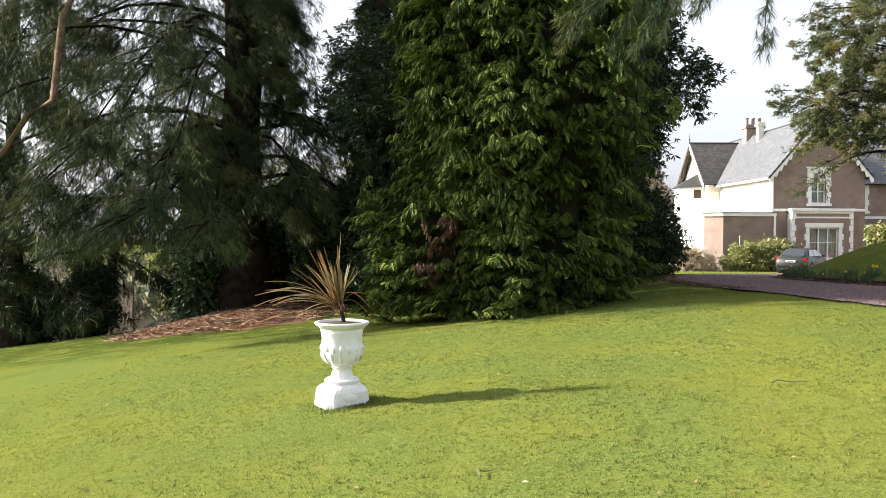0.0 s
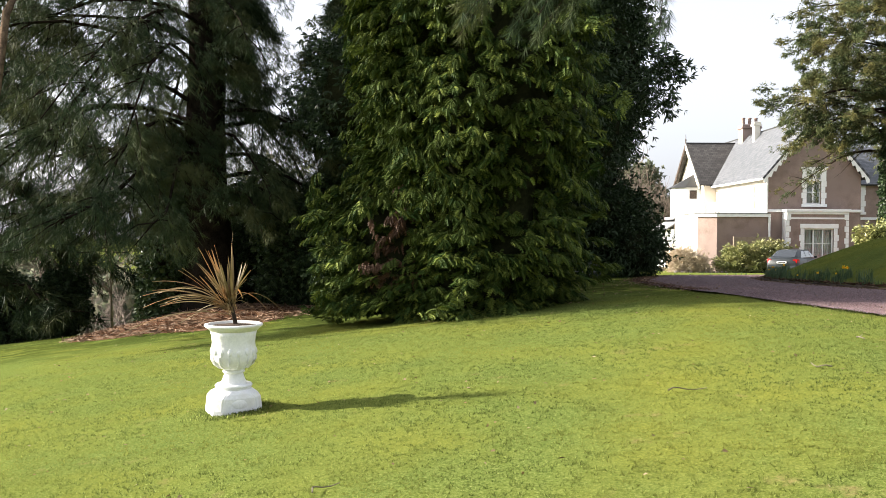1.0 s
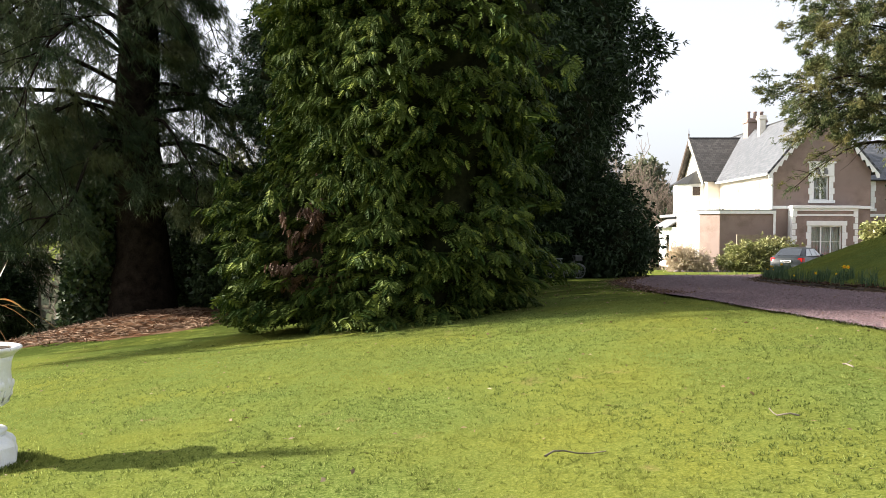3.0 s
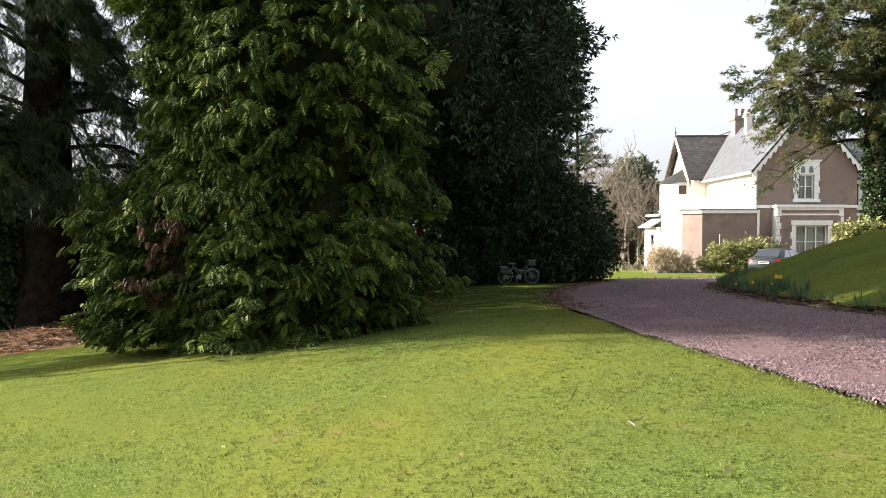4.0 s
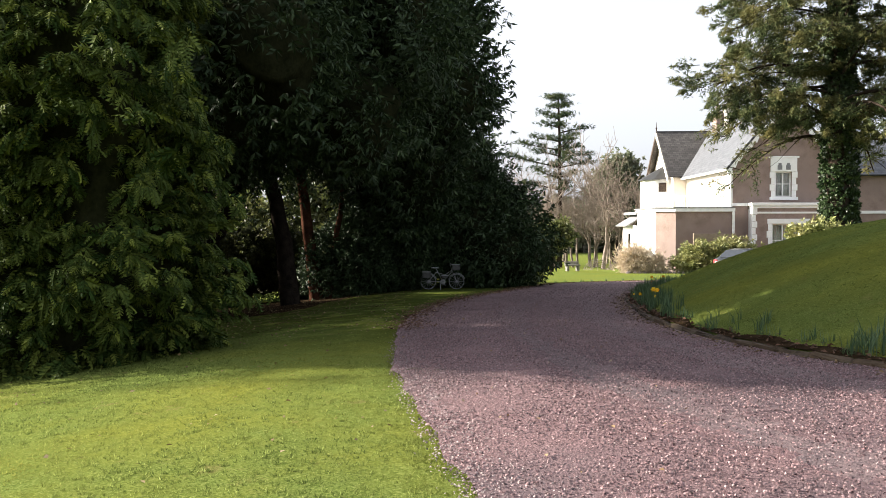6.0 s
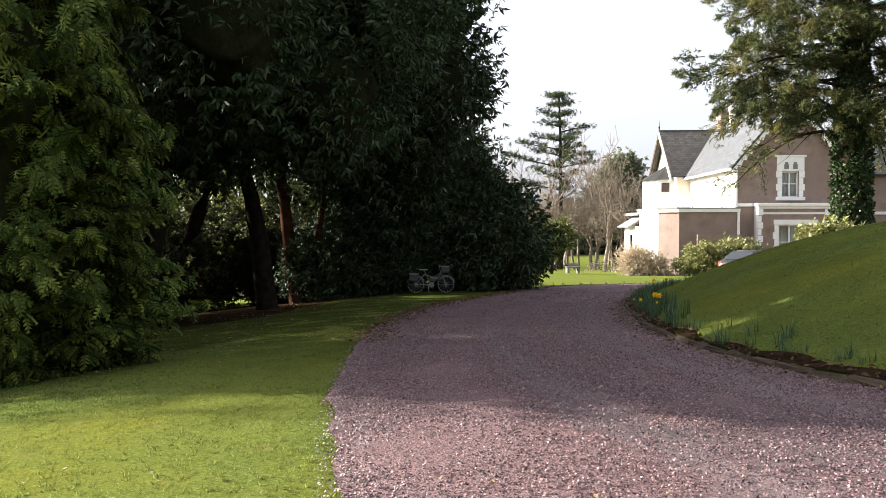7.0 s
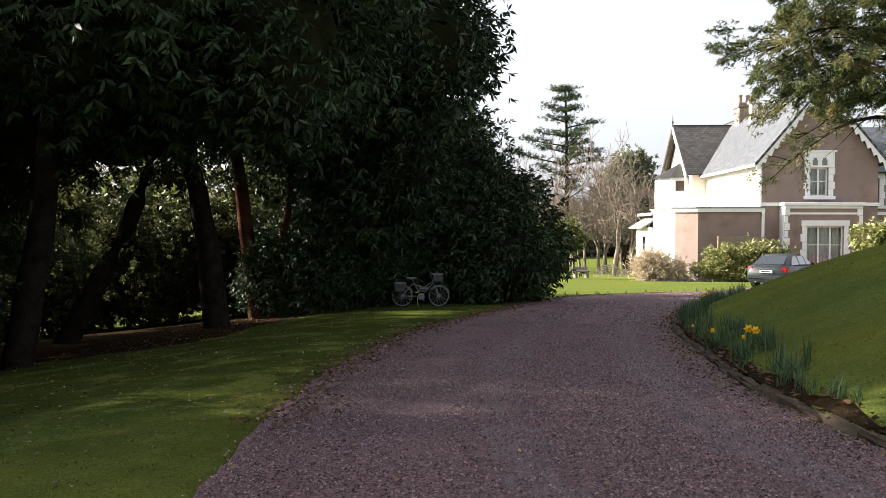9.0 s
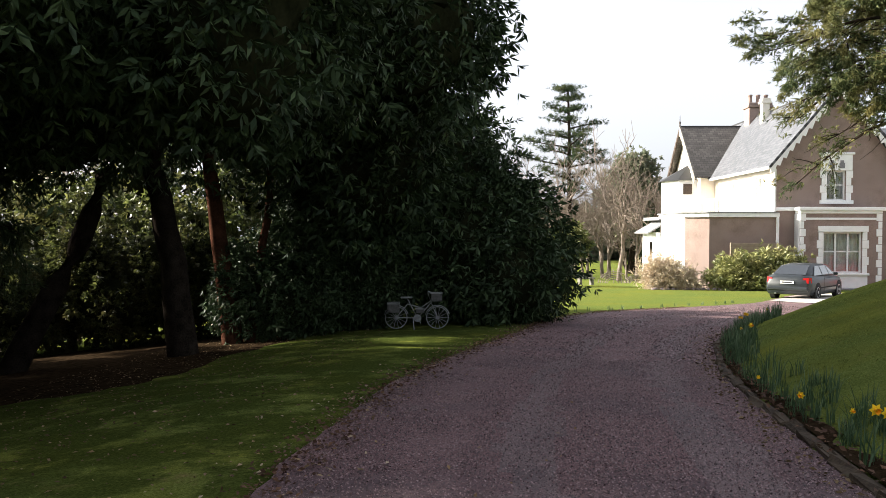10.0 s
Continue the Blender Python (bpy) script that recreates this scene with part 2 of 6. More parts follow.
    shade_strip = math2("MULTIPLY", math2("MULTIPLY", rise_of(sy, 13.5, 19.0), rise_of(sy, 36.0, 32.0)), math2("MULTIPLY", rise_of(xyz.outputs["X"], 9.6, 7.0), rise_of(noise_at(1.3, 8, 0.75), 0.36, 0.52)))
    col = mixed(math2("ADD", math2("MULTIPLY", bank, 0.32), math2("MULTIPLY", shade_strip, 0.82)), col, deep)
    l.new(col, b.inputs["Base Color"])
    b.inputs["Roughness"].default_value, b.inputs["Specular IOR Level"].default_value = 0.95, 0.0
    k = n.new("ShaderNodeBump")
    k.inputs["Strength"].default_value, k.inputs["Distance"].default_value = 0.6, 0.025
    l.new(noise_at(52, 8, 0.85), k.inputs["Height"])
    l.new(k.outputs["Normal"], b.inputs["Normal"])
    return m


LAWN = lawn_material()
GRASS = foliage("grass_blades", (0.060, 0.084, 0.020), (0.31, 0.36, 0.11), (0.215, 0.23, 0.055), rough=0.6, spec=0.0, through_light=0.55, scale=0.55)
GRAVEL = surface("gravel_bed", (0.022, 0.012, 0.014), (0.335, 0.205, 0.212), scale=70, rough=0.9, bump=1.0, fine=190, third=(0.115, 0.08, 0.088), big=0.6)
WORN_GRAVEL = surface("packed_gravel", (0.024, 0.015, 0.017), (0.29, 0.20, 0.205), scale=80, rough=0.75, bump=0.8, fine=210, third=(0.105, 0.074, 0.08), big=0.8, spec=0.5)
STONES = foliage("gravel_chips", (0.022, 0.013, 0.015), (0.37, 0.25, 0.255), (0.20, 0.112, 0.118), rough=0.5, spec=0.5, through_light=0.0, scale=45.0)
PALE_STONES = surface("pale_stones", (0.17, 0.135, 0.135), (0.44, 0.37, 0.36), scale=24, rough=0.85, bump=0.3, fine=70)
MULCH = surface("needle_litter", (0.025, 0.014, 0.009), (0.17, 0.085, 0.05), scale=12, rough=0.95, spec=0.0, bump=1.0, fine=70, third=(0.20, 0.135, 0.09), big=1.6)
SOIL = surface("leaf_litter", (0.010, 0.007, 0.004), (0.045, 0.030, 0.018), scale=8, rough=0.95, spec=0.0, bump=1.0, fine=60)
BARK = surface("bark", (0.014, 0.011, 0.009), (0.055, 0.042, 0.033), scale=5, rough=0.95, spec=0.0, bump=1.0, fine=34)
# darker copy of the bark, with shade painted in for trunks under the canopy
SHADE_BARK = surface("shaded_bark", (0.007, 0.006, 0.005), (0.032, 0.025, 0.020), scale=5, rough=0.95, spec=0.0, bump=1.0, fine=34)
PALE_BARK = surface("pale_bark", (0.10, 0.085, 0.07), (0.28, 0.24, 0.20), scale=5, rough=0.95, spec=0.0, bump=0.7, fine=34)
TWIG = surface("bare_twigs", (0.12, 0.095, 0.08), (0.27, 0.22, 0.185), scale=3, rough=0.95, bump=0.0)
THUJA = foliage("thuja_leaf", (0.019, 0.042, 0.010), (0.18, 0.215, 0.044), (0.064, 0.090, 0.020), rough=0.6, spec=0.06, through_light=0.10, scale=2.2)
DEAD = foliage("dead_leaf", (0.05, 0.024, 0.014), (0.17, 0.088, 0.05), (0.10, 0.054, 0.032), rough=0.7, through_light=0.15)
LAUREL = foliage("laurel_leaf", (0.015, 0.029, 0.013), (0.080, 0.118, 0.052), (0.036, 0.058, 0.027), rough=0.5, spec=0.13, through_light=0.08)
PINE = foliage("pine_needles", (0.020, 0.036, 0.019), (0.075, 0.105, 0.05), (0.09, 0.10, 0.042), rough=0.6, spec=0.05, through_light=0.10)
CEDAR = foliage("cedar_needles", (0.038, 0.058, 0.024), (0.145, 0.165, 0.07), (0.18, 0.16, 0.06), rough=0.6, spec=0.12, through_light=0.28)
IVY = foliage("ivy_leaf", (0.016, 0.034, 0.013), (0.065, 0.10, 0.035), (0.04, 0.065, 0.026), rough=0.45, spec=0.3, through_light=0.1)
BRUSH = foliage("brush_leaf", (0.045, 0.062, 0.018), (0.22, 0.25, 0.07), (0.12, 0.115, 0.045), rough=0.45, spec=0.35, through_light=0.35)
# far leaves lightened and muted, with the haze of distance put into the colour
HAZED_GREEN = foliage("hazed_leaf", (0.11, 0.13, 0.085), (0.24, 0.26, 0.17), (0.25, 0.22, 0.165), rough=0.8, spec=0.05, through_light=0.3)
OAK_LEAF = foliage("oak_leaf", (0.11, 0.13, 0.085), (0.25, 0.265, 0.175), (0.22, 0.21, 0.145), rough=0.8, spec=0.05, through_light=0.3)
# near-black colour for added hulls that stand for shade inside the crowns
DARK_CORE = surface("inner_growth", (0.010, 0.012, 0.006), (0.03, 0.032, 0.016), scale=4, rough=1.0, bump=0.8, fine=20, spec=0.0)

# ---- ground, drive, kerb ----
def spread(a, b, fine, far):
    """Plan coordinates, close together from a to b and wider beyond, out to far."""
    out = list(np.arange(a, b, fine))
    s, v = fine, out[-1]
    while v < far[1]:
        s *= 1.22
        v += s
        out.append(v)
    s, v = fine, a
    while v > far[0]:
        s *= 1.22
        v -= s
        out.insert(0, v)
    return np.array(out)


def sheet(xs, ys, height):
    x, y = np.meshgrid(xs, ys)
    z = height(x.ravel(), y.ravel())
    v = np.stack([x.ravel(), y.ravel(), z], 1)
    i, j = np.meshgrid(np.arange(len(ys) - 1), np.arange(len(xs) - 1), indexing="ij")
    p = (i * len(xs) + j).ravel()
    return v, np.stack([p, p + 1, p + 1 + len(xs), p + len(xs)], 1)


def lawn_height(x, y):
    p = np.stack([x, y, 0 * x], 1)
    near = np.exp(-np.maximum(0, np.hypot(x - 4, y - 10) - 15) / 8)
    z = land(x, y)
    close = (x > 4) & (x < 36) & (y > -5) & (y < 58)
    if close.any():
        a, b = inside_of(VERGE[::2], x[close], y[close]), inside_of(KERB[::2], x[close], y[close])
        z[close] -= 0.10 * np.clip((a - 0.05) / 0.3, 0, 1) * np.clip((-b - 0.05) / 0.3, 0, 1)
    return z + near * (0.012 * lump(p, 1.3) + 0.006 * lump(p, 4.0, 3.0))


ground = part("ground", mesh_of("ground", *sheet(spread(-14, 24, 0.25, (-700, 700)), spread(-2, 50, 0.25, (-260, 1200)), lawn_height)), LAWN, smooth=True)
tagged(ground, "mown green lawn with mossy yellow patches sloping gently", "lawn", kind="structure")


def ribbon(left, right, across, lift):
    """A strip between two plan lines with the same number of points."""
    u = np.linspace(0, 1, across)
    x = left[:, None, 0] * (1 - u) + right[:, None, 0] * u
    y = left[:, None, 1] * (1 - u) + right[:, None, 1] * u
    return x, y


def resampled(line, n):
    s = np.concatenate([[0], np.cumsum(np.linalg.norm(np.diff(line, axis=0), axis=1))])
    t = np.linspace(0, s[-1], n)
    return np.stack([np.interp(t, s, line[:, 0]), np.interp(t, s, line[:, 1])], 1)


def drive_mesh():
    left, right = resampled(VERGE, 260), KERB
    order = np.maximum.accumulate([int(np.argmin(np.hypot(*(right - p).T))) for p in left])
    s = np.convolve(np.pad(order.astype(float), 12, mode="edge"), np.ones(25) / 25, mode="valid")
    right = np.stack([np.interp(s, np.arange(len(KERB)), KERB[:, 0]), np.interp(s, np.arange(len(KERB)), KERB[:, 1])], 1)
    x, y = ribbon(left, right, 40, 0)
    wob = np.stack([x.ravel(), y.ravel(), 0 * x.ravel()], 1)
    edge = 0.07 * lump(wob, 3.0) + 0.05 * lump(wob, 9.0, 2.0)
    k = np.zeros(x.shape)
    k[:, 0] = 1
    x = x + k * edge.reshape(x.shape)
    u = np.linspace(0, 1, 40)[None]
    ruts = -0.02 * (np.exp(-((u - 0.42) / 0.07) ** 2) + np.exp(-((u - 0.80) / 0.07) ** 2))
    z = slope(x.ravel(), y.ravel()) + 0.028 + (ruts * np.ones(x.shape)).ravel() + 0.006 * lump(wob, 2.2)
    n, c = x.shape
    v = np.stack([x.ravel(), y.ravel(), z], 1)
    i, j = np.meshgrid(np.arange(n - 1), np.arange(c - 1), indexing="ij")
    p = (i * c + j).ravel()
    return v, np.stack([p, p + 1, p + 1 + c, p + c], 1), left, right


dv, df, DRIVE_L, DRIVE_R = drive_mesh()
drive = part("road", mesh_of("road", dv, df), GRAVEL, smooth=True)
drive.data.materials.append(WORN_GRAVEL)
across, down = np.tile(np.arange(39), len(df) // 39) / 39, np.repeat(np.arange(len(df) // 39), 39)
track = np.maximum(np.exp(-((across - 0.42) / 0.075) ** 2), np.exp(-((across - 0.80) / 0.075) ** 2))
worn = track + 0.35 * lump(np.stack([across * 9, down * 0.21, 0 * across], 1), 1.0) + 0.12 * rng.normal(size=len(df)) > 0.55
drive.data.polygons.foreach_set("material_index", worn.astype(np.int32))
tagged(drive, "curving driveway of reddish-purple crushed gravel", "driveway", kind="structure")


# ---- foliage templates: long along +y, facing +z ----
def fern_spray(pairs, width, droop):
    """A flat fern-like spray, one metre long: forward-swept side twigs off a stem, each with leaves to its tip."""
    v, f = [(0, i / pairs, -droop * (i / pairs) ** 2) for i in range(pairs + 1)], []
    for i in range(pairs):
        w = width * (1 - (i / pairs) ** 1.5) * (0.75 + 0.25 * min(1, i / 1.5)) + 0.05
        for side in (-1, 1):
            k, y0 = len(v), (i + 0.15 * (side > 0)) / pairs
            d = -droop * (y0 + 0.3) ** 2
            v += [(side * w * 0.62, y0 + w * 0.30, d - 0.06 * w), (side * w, y0 + w * 0.95, d - 0.20 * w), (side * w * 0.42, y0 + w * 0.72 + 0.03, d - 0.02 * w)]
            f += [(i, k, k + 2), (k, k + 1, k + 2), (i, k + 2, i + 1)]
    return np.array(v, float), np.array(f)


def rosette(leaves, length, width, spread_out=0.9, droop=0.3, seed=3):
    """Broad pointed leaves round a twig's end."""
    r = np.random.default_rng(seed)
    v, f = [], []
    for i in range(leaves):
        a = 2.4 * i + r.normal() * 0.2
        d = np.array([math.cos(a) * spread_out, 0.55 + 0.4 * r.random(), math.sin(a) * spread_out - droop])
        d /= np.linalg.norm(d)
        s = np.cross(d, r.normal(size=3))
        s /= np.linalg.norm(s)
        L, W, o = length * r.uniform(0.7, 1.15), width * r.uniform(0.8, 1.2), np.array([0, -0.05 * i, 0]) * length
        nrm = np.cross(s, d) * W * 0.25
        k = len(v)
        v += [o, o + d * L * 0.45 + s * W - nrm, o + d * L - nrm * 1.5, o + d * L * 0.45 - s * W - nrm]
        f += [(k, k + 1, k + 2), (k, k + 2, k + 3)]
    return np.array(v, float), np.array(f)


def tuft(needles, length, thick, cone=0.8, seed=5, along=0.5):
    """Long needles along a twig."""
    r = np.random.default_rng(seed)
    v, f = [], []
    for i in range(needles):
        a, u = r.uniform(0, 6.283), r.random()
        d = np.array([math.cos(a) * cone, 0.6 + 0.5 * u, math.sin(a) * cone])
        d *= length * r.uniform(0.7, 1.1) / np.linalg.norm(d)
        o = np.array([0, (u - 0.7) * along * length, 0])
        s = np.cross(d, r.normal(size=3))
        s *= thick / np.linalg.norm(s)
        k = len(v)
        v += [o - s, o + s, o + d]
        f += [(k, k + 1, k + 2)]
    return np.array(v, float), np.array(f)


def rows(v, n):
    return np.repeat(np.asarray(v, float)[None], n, 0)


def limb(a, direction, length, sag=0.0, lift=0.0, wobble=0.15, n=8):
    """A bent limb's points."""
    d = np.asarray(direction, float)
    d = d / np.linalg.norm(d)
    u = np.linspace(0, 1, n)
    side = np.cumsum(rng.normal(size=(n, 3)) * wobble * length / n, axis=0)
    p = np.asarray(a, float) + d * (u * length)[:, None] + side * u[:, None]
    p[:, 2] += lift * length * np.sin(u * math.pi) - sag * length * u * u
    return p

# ---- trees ----
def along(p, s):
    """Points of a limb at the shares s of its length."""
    g = np.linspace(0, 1, len(p))
    return np.stack([np.interp(s, g, p[:, k]) for k in range(3)], -1)


def conifer(name, label, base, height, trunk_r, limbs, reach, first, tufts, mat, droop=0.5, size=0.32, needles=16, gaps=0.0, thick=0.006, bark=None, twigs=2.2, rise=(-0.1, 0.35), taper=0.75, leaf=None, pull=None, sag=0.7, hem=-9.0, loose=0.14, open_to=None, limb_r=0.16):
    """A tall conifer: long limbs that hang at the ends, hung with needle tufts."""
    x, y = base
    z = land1(x, y)
    t = thing(name, label, "tree", (x, y, z))
    u = np.linspace(0, 1, 14)
    spine = np.stack([0 * u, 0 * u, u * height - 0.2], 1) + np.cumsum(rng.normal(size=(14, 3)) * [0.05, 0.05, 0], 0)
    rad = trunk_r * (1 - 0.85 * u) + trunk_r * 0.45 * np.exp(-u * 30)
    part("trunk", mesh_of("trunk", *tube_arrays(spine, rad, 14)), bark or BARK, t, smooth=True)
    fine, at, out = [], [], []
    for i in range(limbs):
        f = first + (0.97 - first) * (i + rng.random()) / limbs
        o = along(spine, f)
        a = 2.39996 * i + rng.normal() * 0.4
        L = reach * (1.05 - taper * f) * rng.uniform(0.65, 1.1)
        if pull:
            L *= 1 + pull[1] * math.cos(a - pull[0])
        if open_to and f > open_to[1] and math.cos(a - open_to[0]) > 0.25:
            L *= 0.60
        p = limb(o, (math.cos(a), math.sin(a), rng.uniform(*rise)), L, sag=droop * rng.uniform(0.6, 1.2), lift=0.12, n=9)
        p[:, 2] = np.maximum(p[:, 2], hem + 0.25 * np.abs(p[:, 2]))
        r0 = trunk_r * limb_r * (1.1 - f) + 0.02
        part("limb", mesh_of("limb", *tube_arrays(p, r0 * np.linspace(1, 0.25, 9), 5)), bark or BARK, t, smooth=True)
        for j in range(int(5 + L * twigs)):
            q = along(p, rng.uniform(0.22, 1.0))
            b = a + rng.choice([-1, 1]) * rng.uniform(0.3, 1.3)
            l2 = L * rng.uniform(0.12, 0.32)
            p2 = limb(q, (math.cos(b), math.sin(b), rng.uniform(-0.7, 0.2)), l2, sag=droop * 1.2, wobble=0.3, n=6)
            p2[:, 2] = np.maximum(p2[:, 2], hem - 0.3)
            fine.append(tube_arrays(p2, r0 * 0.30 * np.linspace(1, 0.25, 6), 3))
            if rng.random() < gaps:
                continue
            m = int(tufts * rng.uniform(0.5, 1.4))
            at.append(along(p2, rng.uniform(0.2, 1.05, m)) + rng.normal(size=(m, 3)) * loose)
            out.append(rows((p2[-1] - p2[0]) / (l2 + 1e-6), m) + rng.normal(size=(m, 3)) * 0.45)
    tagged(part("twig_work", mesh_of("twig_work", *joined(fine)), bark or BARK, t), kind="stuff")
    at, out = np.concatenate(at), np.concatenate(out)
    low = land(at[:, 0] + x, at[:, 1] + y) - z + 0.25
    at, out = at[at[:, 2] > low], out[at[:, 2] > low]
    tv, tf = leaf or tuft(needles, 1.0, thick / size, cone=0.75)
    part("crown", mesh_of("crown", *scattered(tv, tf, at, out, size * rng.uniform(0.7, 1.25, len(at)), sag=sag)), mat, t)
    return t


def lobed_tree(name, label, base, lobes, leaf, leaf_size, count, mat, trunks, core=0.72, sag=0.5, flare=0.25, category="tree", shell=0.35, low=0.1, bark=None, bunch=7, at_z=None, core_from=0.0):
    """Bunches of leaves over overlapping rounded masses: lobes are (x, y, z, rx, ry, rz) from the base, trunks (x, y, dx, dy, height, radius)."""
    x, y = base
    z = land1(x, y) if at_z is None else at_z
    t = thing(name, label, category, (x, y, z))
    lobes = np.array(lobes, float)
    for tx, ty, dx, dy, h, r in trunks:
        z0 = land1(x + tx, y + ty) - z - 0.15
        p = limb((tx, ty, z0), (dx, dy, 1), h, wobble=0.16, n=10)
        part("trunk", mesh_of("trunk", *tube_arrays(p, np.linspace(r * 1.15, r * 0.5, 10), 9)), bark or BARK, t, smooth=True)
    area = (lobes[:, 3] * lobes[:, 5] + lobes[:, 4] * lobes[:, 5] + lobes[:, 3] * lobes[:, 4])
    n = count // bunch
    pick = rng.choice(len(lobes), n, p=area / area.sum())
    d = rng.normal(size=(n, 3))
    d /= np.linalg.norm(d, axis=1)[:, None]
    L = lobes[pick]
    bulge = 1 + flare * lump(d * 3.0 + L[:, :3], 1.3) + flare * 0.6 * lump(d * 8.0 + L[:, :3], 1.1, 4.0)
    at = L[:, :3] + d * L[:, 3:] * (bulge * (1 - shell * rng.random(n) ** 1.5))[:, None]
    inside = np.zeros(n, bool)
    for k, o in enumerate(lobes):
        q = (at - o[:3]) / o[3:]
        inside |= (np.einsum("nd,nd->n", q, q) < 0.42) & (pick != k)
    at, n3 = at[~inside], (d / L[:, 3:])[~inside]
    n3 /= np.linalg.norm(n3, axis=1)[:, None]
    at, n3 = np.repeat(at, bunch, 0), np.repeat(n3, bunch, 0)
    at = at + rng.normal(size=at.shape) * leaf_size * 0.75 + n3 * (leaf_size * rng.uniform(-0.8, 0.8, (len(at), 1)))
    keep = at[:, 2] > land(at[:, 0] + x, at[:, 1] + y) - z + low
    at, n3 = at[keep], n3[keep]
    out = n3 + rng.normal(size=at.shape) * 0.45
    part("crown", mesh_of("crown", *scattered(*leaf, at, out, leaf_size * rng.uniform(0.65, 1.3, len(at)), sag=sag, up=n3 * 0.8 + np.array([0, 0, 0.6]))), mat, t)
    # added dark hulls fill the lobes, so gaps between leaves read as shade
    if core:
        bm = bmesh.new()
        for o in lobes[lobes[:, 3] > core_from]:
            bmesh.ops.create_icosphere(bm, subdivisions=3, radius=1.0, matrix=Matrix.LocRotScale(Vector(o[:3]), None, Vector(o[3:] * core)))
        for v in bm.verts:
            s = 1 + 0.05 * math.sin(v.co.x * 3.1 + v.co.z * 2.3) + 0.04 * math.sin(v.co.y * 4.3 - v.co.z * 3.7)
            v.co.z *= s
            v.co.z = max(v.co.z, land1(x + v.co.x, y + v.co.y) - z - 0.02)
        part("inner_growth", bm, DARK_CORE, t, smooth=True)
    return t


def thuja(base):
    """The tall green western red cedar that reaches the ground, with a rusty dead patch."""
    x, y = base
    z = land1(x, y)
    t = thing("thuja_tree", "tall dense green conifer clothed to the lawn, rusty patch", "tree", (x, y, z))
    part("trunk", mesh_of("trunk", *tube_arrays(np.stack([0 * np.arange(9), 0 * np.arange(9), np.linspace(-0.2, 15.0, 9)], 1), np.linspace(0.45, 0.05, 9), 10)), BARK, t, smooth=True)

    def radius(a, h):
        deg = np.degrees((a + math.pi) % (2 * math.pi)) - 180
        skirt = np.interp(deg, [-180, -150, -112, -80, -52, -25, 0, 45, 90, 135, 180], [2.85, 2.65, 2.30, 2.35, 2.95, 3.05, 2.0, 1.6, 2.1, 2.5, 2.85])
        skirt = skirt - 0.75 * np.clip((h - 1.9) / 1.0, 0, 1) * np.clip(-np.cos(a - 0.25) - 0.1, 0, 1)
        skirt = skirt * (1 + 0.20 * np.clip((h - 2.0) / 1.5, 0, 1) * np.clip(1.6 * np.cos(a + 0.75) - 0.6, 0, 1))
        body = skirt * np.clip(1 - ((h - 5.0) / 12.5).clip(0) ** 1.5, 0.02, 1)
        p = np.stack([np.cos(a) * 2.9, np.sin(a) * 2.9, h * 0.8], 1)
        return body * (0.80 + 0.26 * (1 - 1.7 * np.abs(lump(p, 0.8, 2.0))) + 0.10 * lump(p, 2.1, 5.0)) * (0.88 + 0.12 * np.clip(h / 0.8, 0, 1))

    n, per = 2650, 19
    h = np.where(rng.random(n) < 0.86, 8.6 * rng.random(n) ** 1.12, 8.6 + 6.4 * rng.random(n))
    a = np.where(rng.random(n) < 0.85, rng.uniform(2.9, 6.9, n), rng.uniform(0, 2 * math.pi, n)) % (2 * math.pi)
    r = radius(a, h) * (1.06 - 0.30 * rng.random(n) ** 1.4)
    way = np.stack([np.cos(a), np.sin(a), 0 * a], 1) + rng.normal(size=(n, 3)) * [0.5, 0.5, 0.18]
    way /= np.linalg.norm(way, axis=1)[:, None]
    tip = np.stack([np.cos(a) * r, np.sin(a) * r, h], 1)
    reach = rng.uniform(0.45, 0.85, n)
    fall = rng.uniform(0.25, 0.75, n) * np.clip(0.35 + h / 4.0, 0.35, 1.25)
    tip, way, a2, reach, fall = (np.repeat(q, per, 0) for q in (tip, way, a, reach, fall))
    u = np.tile(np.linspace(0, 1, per), n)
    hand = np.where(np.arange(n * per) % 2, 1.0, -1.0) * (u < 0.97)
    side = np.cross(way, [0, 0, 1.0])
    at = tip - way * (0.75 * (1 - u) * reach)[:, None] + side * (hand * 0.05 * reach)[:, None] + np.array([0, 0, 1.0]) * ((0.12 - fall * 0.42 * u * u) * reach)[:, None] + rng.normal(size=(n * per, 3)) * 0.025
    at[:, 2] = np.maximum(at[:, 2], land(at[:, 0] + x, at[:, 1] + y) - z + 0.05)
    out = way * 0.75 + side * (hand * (0.95 - 0.45 * u))[:, None] - np.array([0, 0, 1.0]) * (fall * (0.35 + 0.8 * u))[:, None] + rng.normal(size=at.shape) * 0.16
    patch = (np.abs(a2 - 4.12) < 0.20) & (np.abs(at[:, 2] - 1.55) < 0.9) & (lump(at, 2.6) > -0.15)
    size = rng.uniform(0.75, 1.25, n * per) * (1.0 - 0.35 * u)
    face = way * 0.5 + np.array([0, 0, 0.9])
    part("crown", mesh_of("crown", *scattered(*SPRAY, at[~patch], out[~patch], 0.205 * size[~patch], sag=0.12, up=face[~patch])), THUJA, t)
    part("dead_foliage", mesh_of("dead_foliage", *scattered(*SPRAY, at[patch] + way[patch] * 0.06, out[patch], 0.17 * size[patch], sag=0.6, up=face[patch])), DEAD, t, "rusty brown dead sprays")
    bough = limb((0.2, -0.5, 8.2), (0.20, -0.93, -0.12), 10.2, sag=0.10, n=9)
    held = part("bough", mesh_of("bough", *tube_arrays(bough, np.linspace(0.10, 0.02, 9), 6)), BARK, t, "long bough reaching out over the lawn", smooth=True)
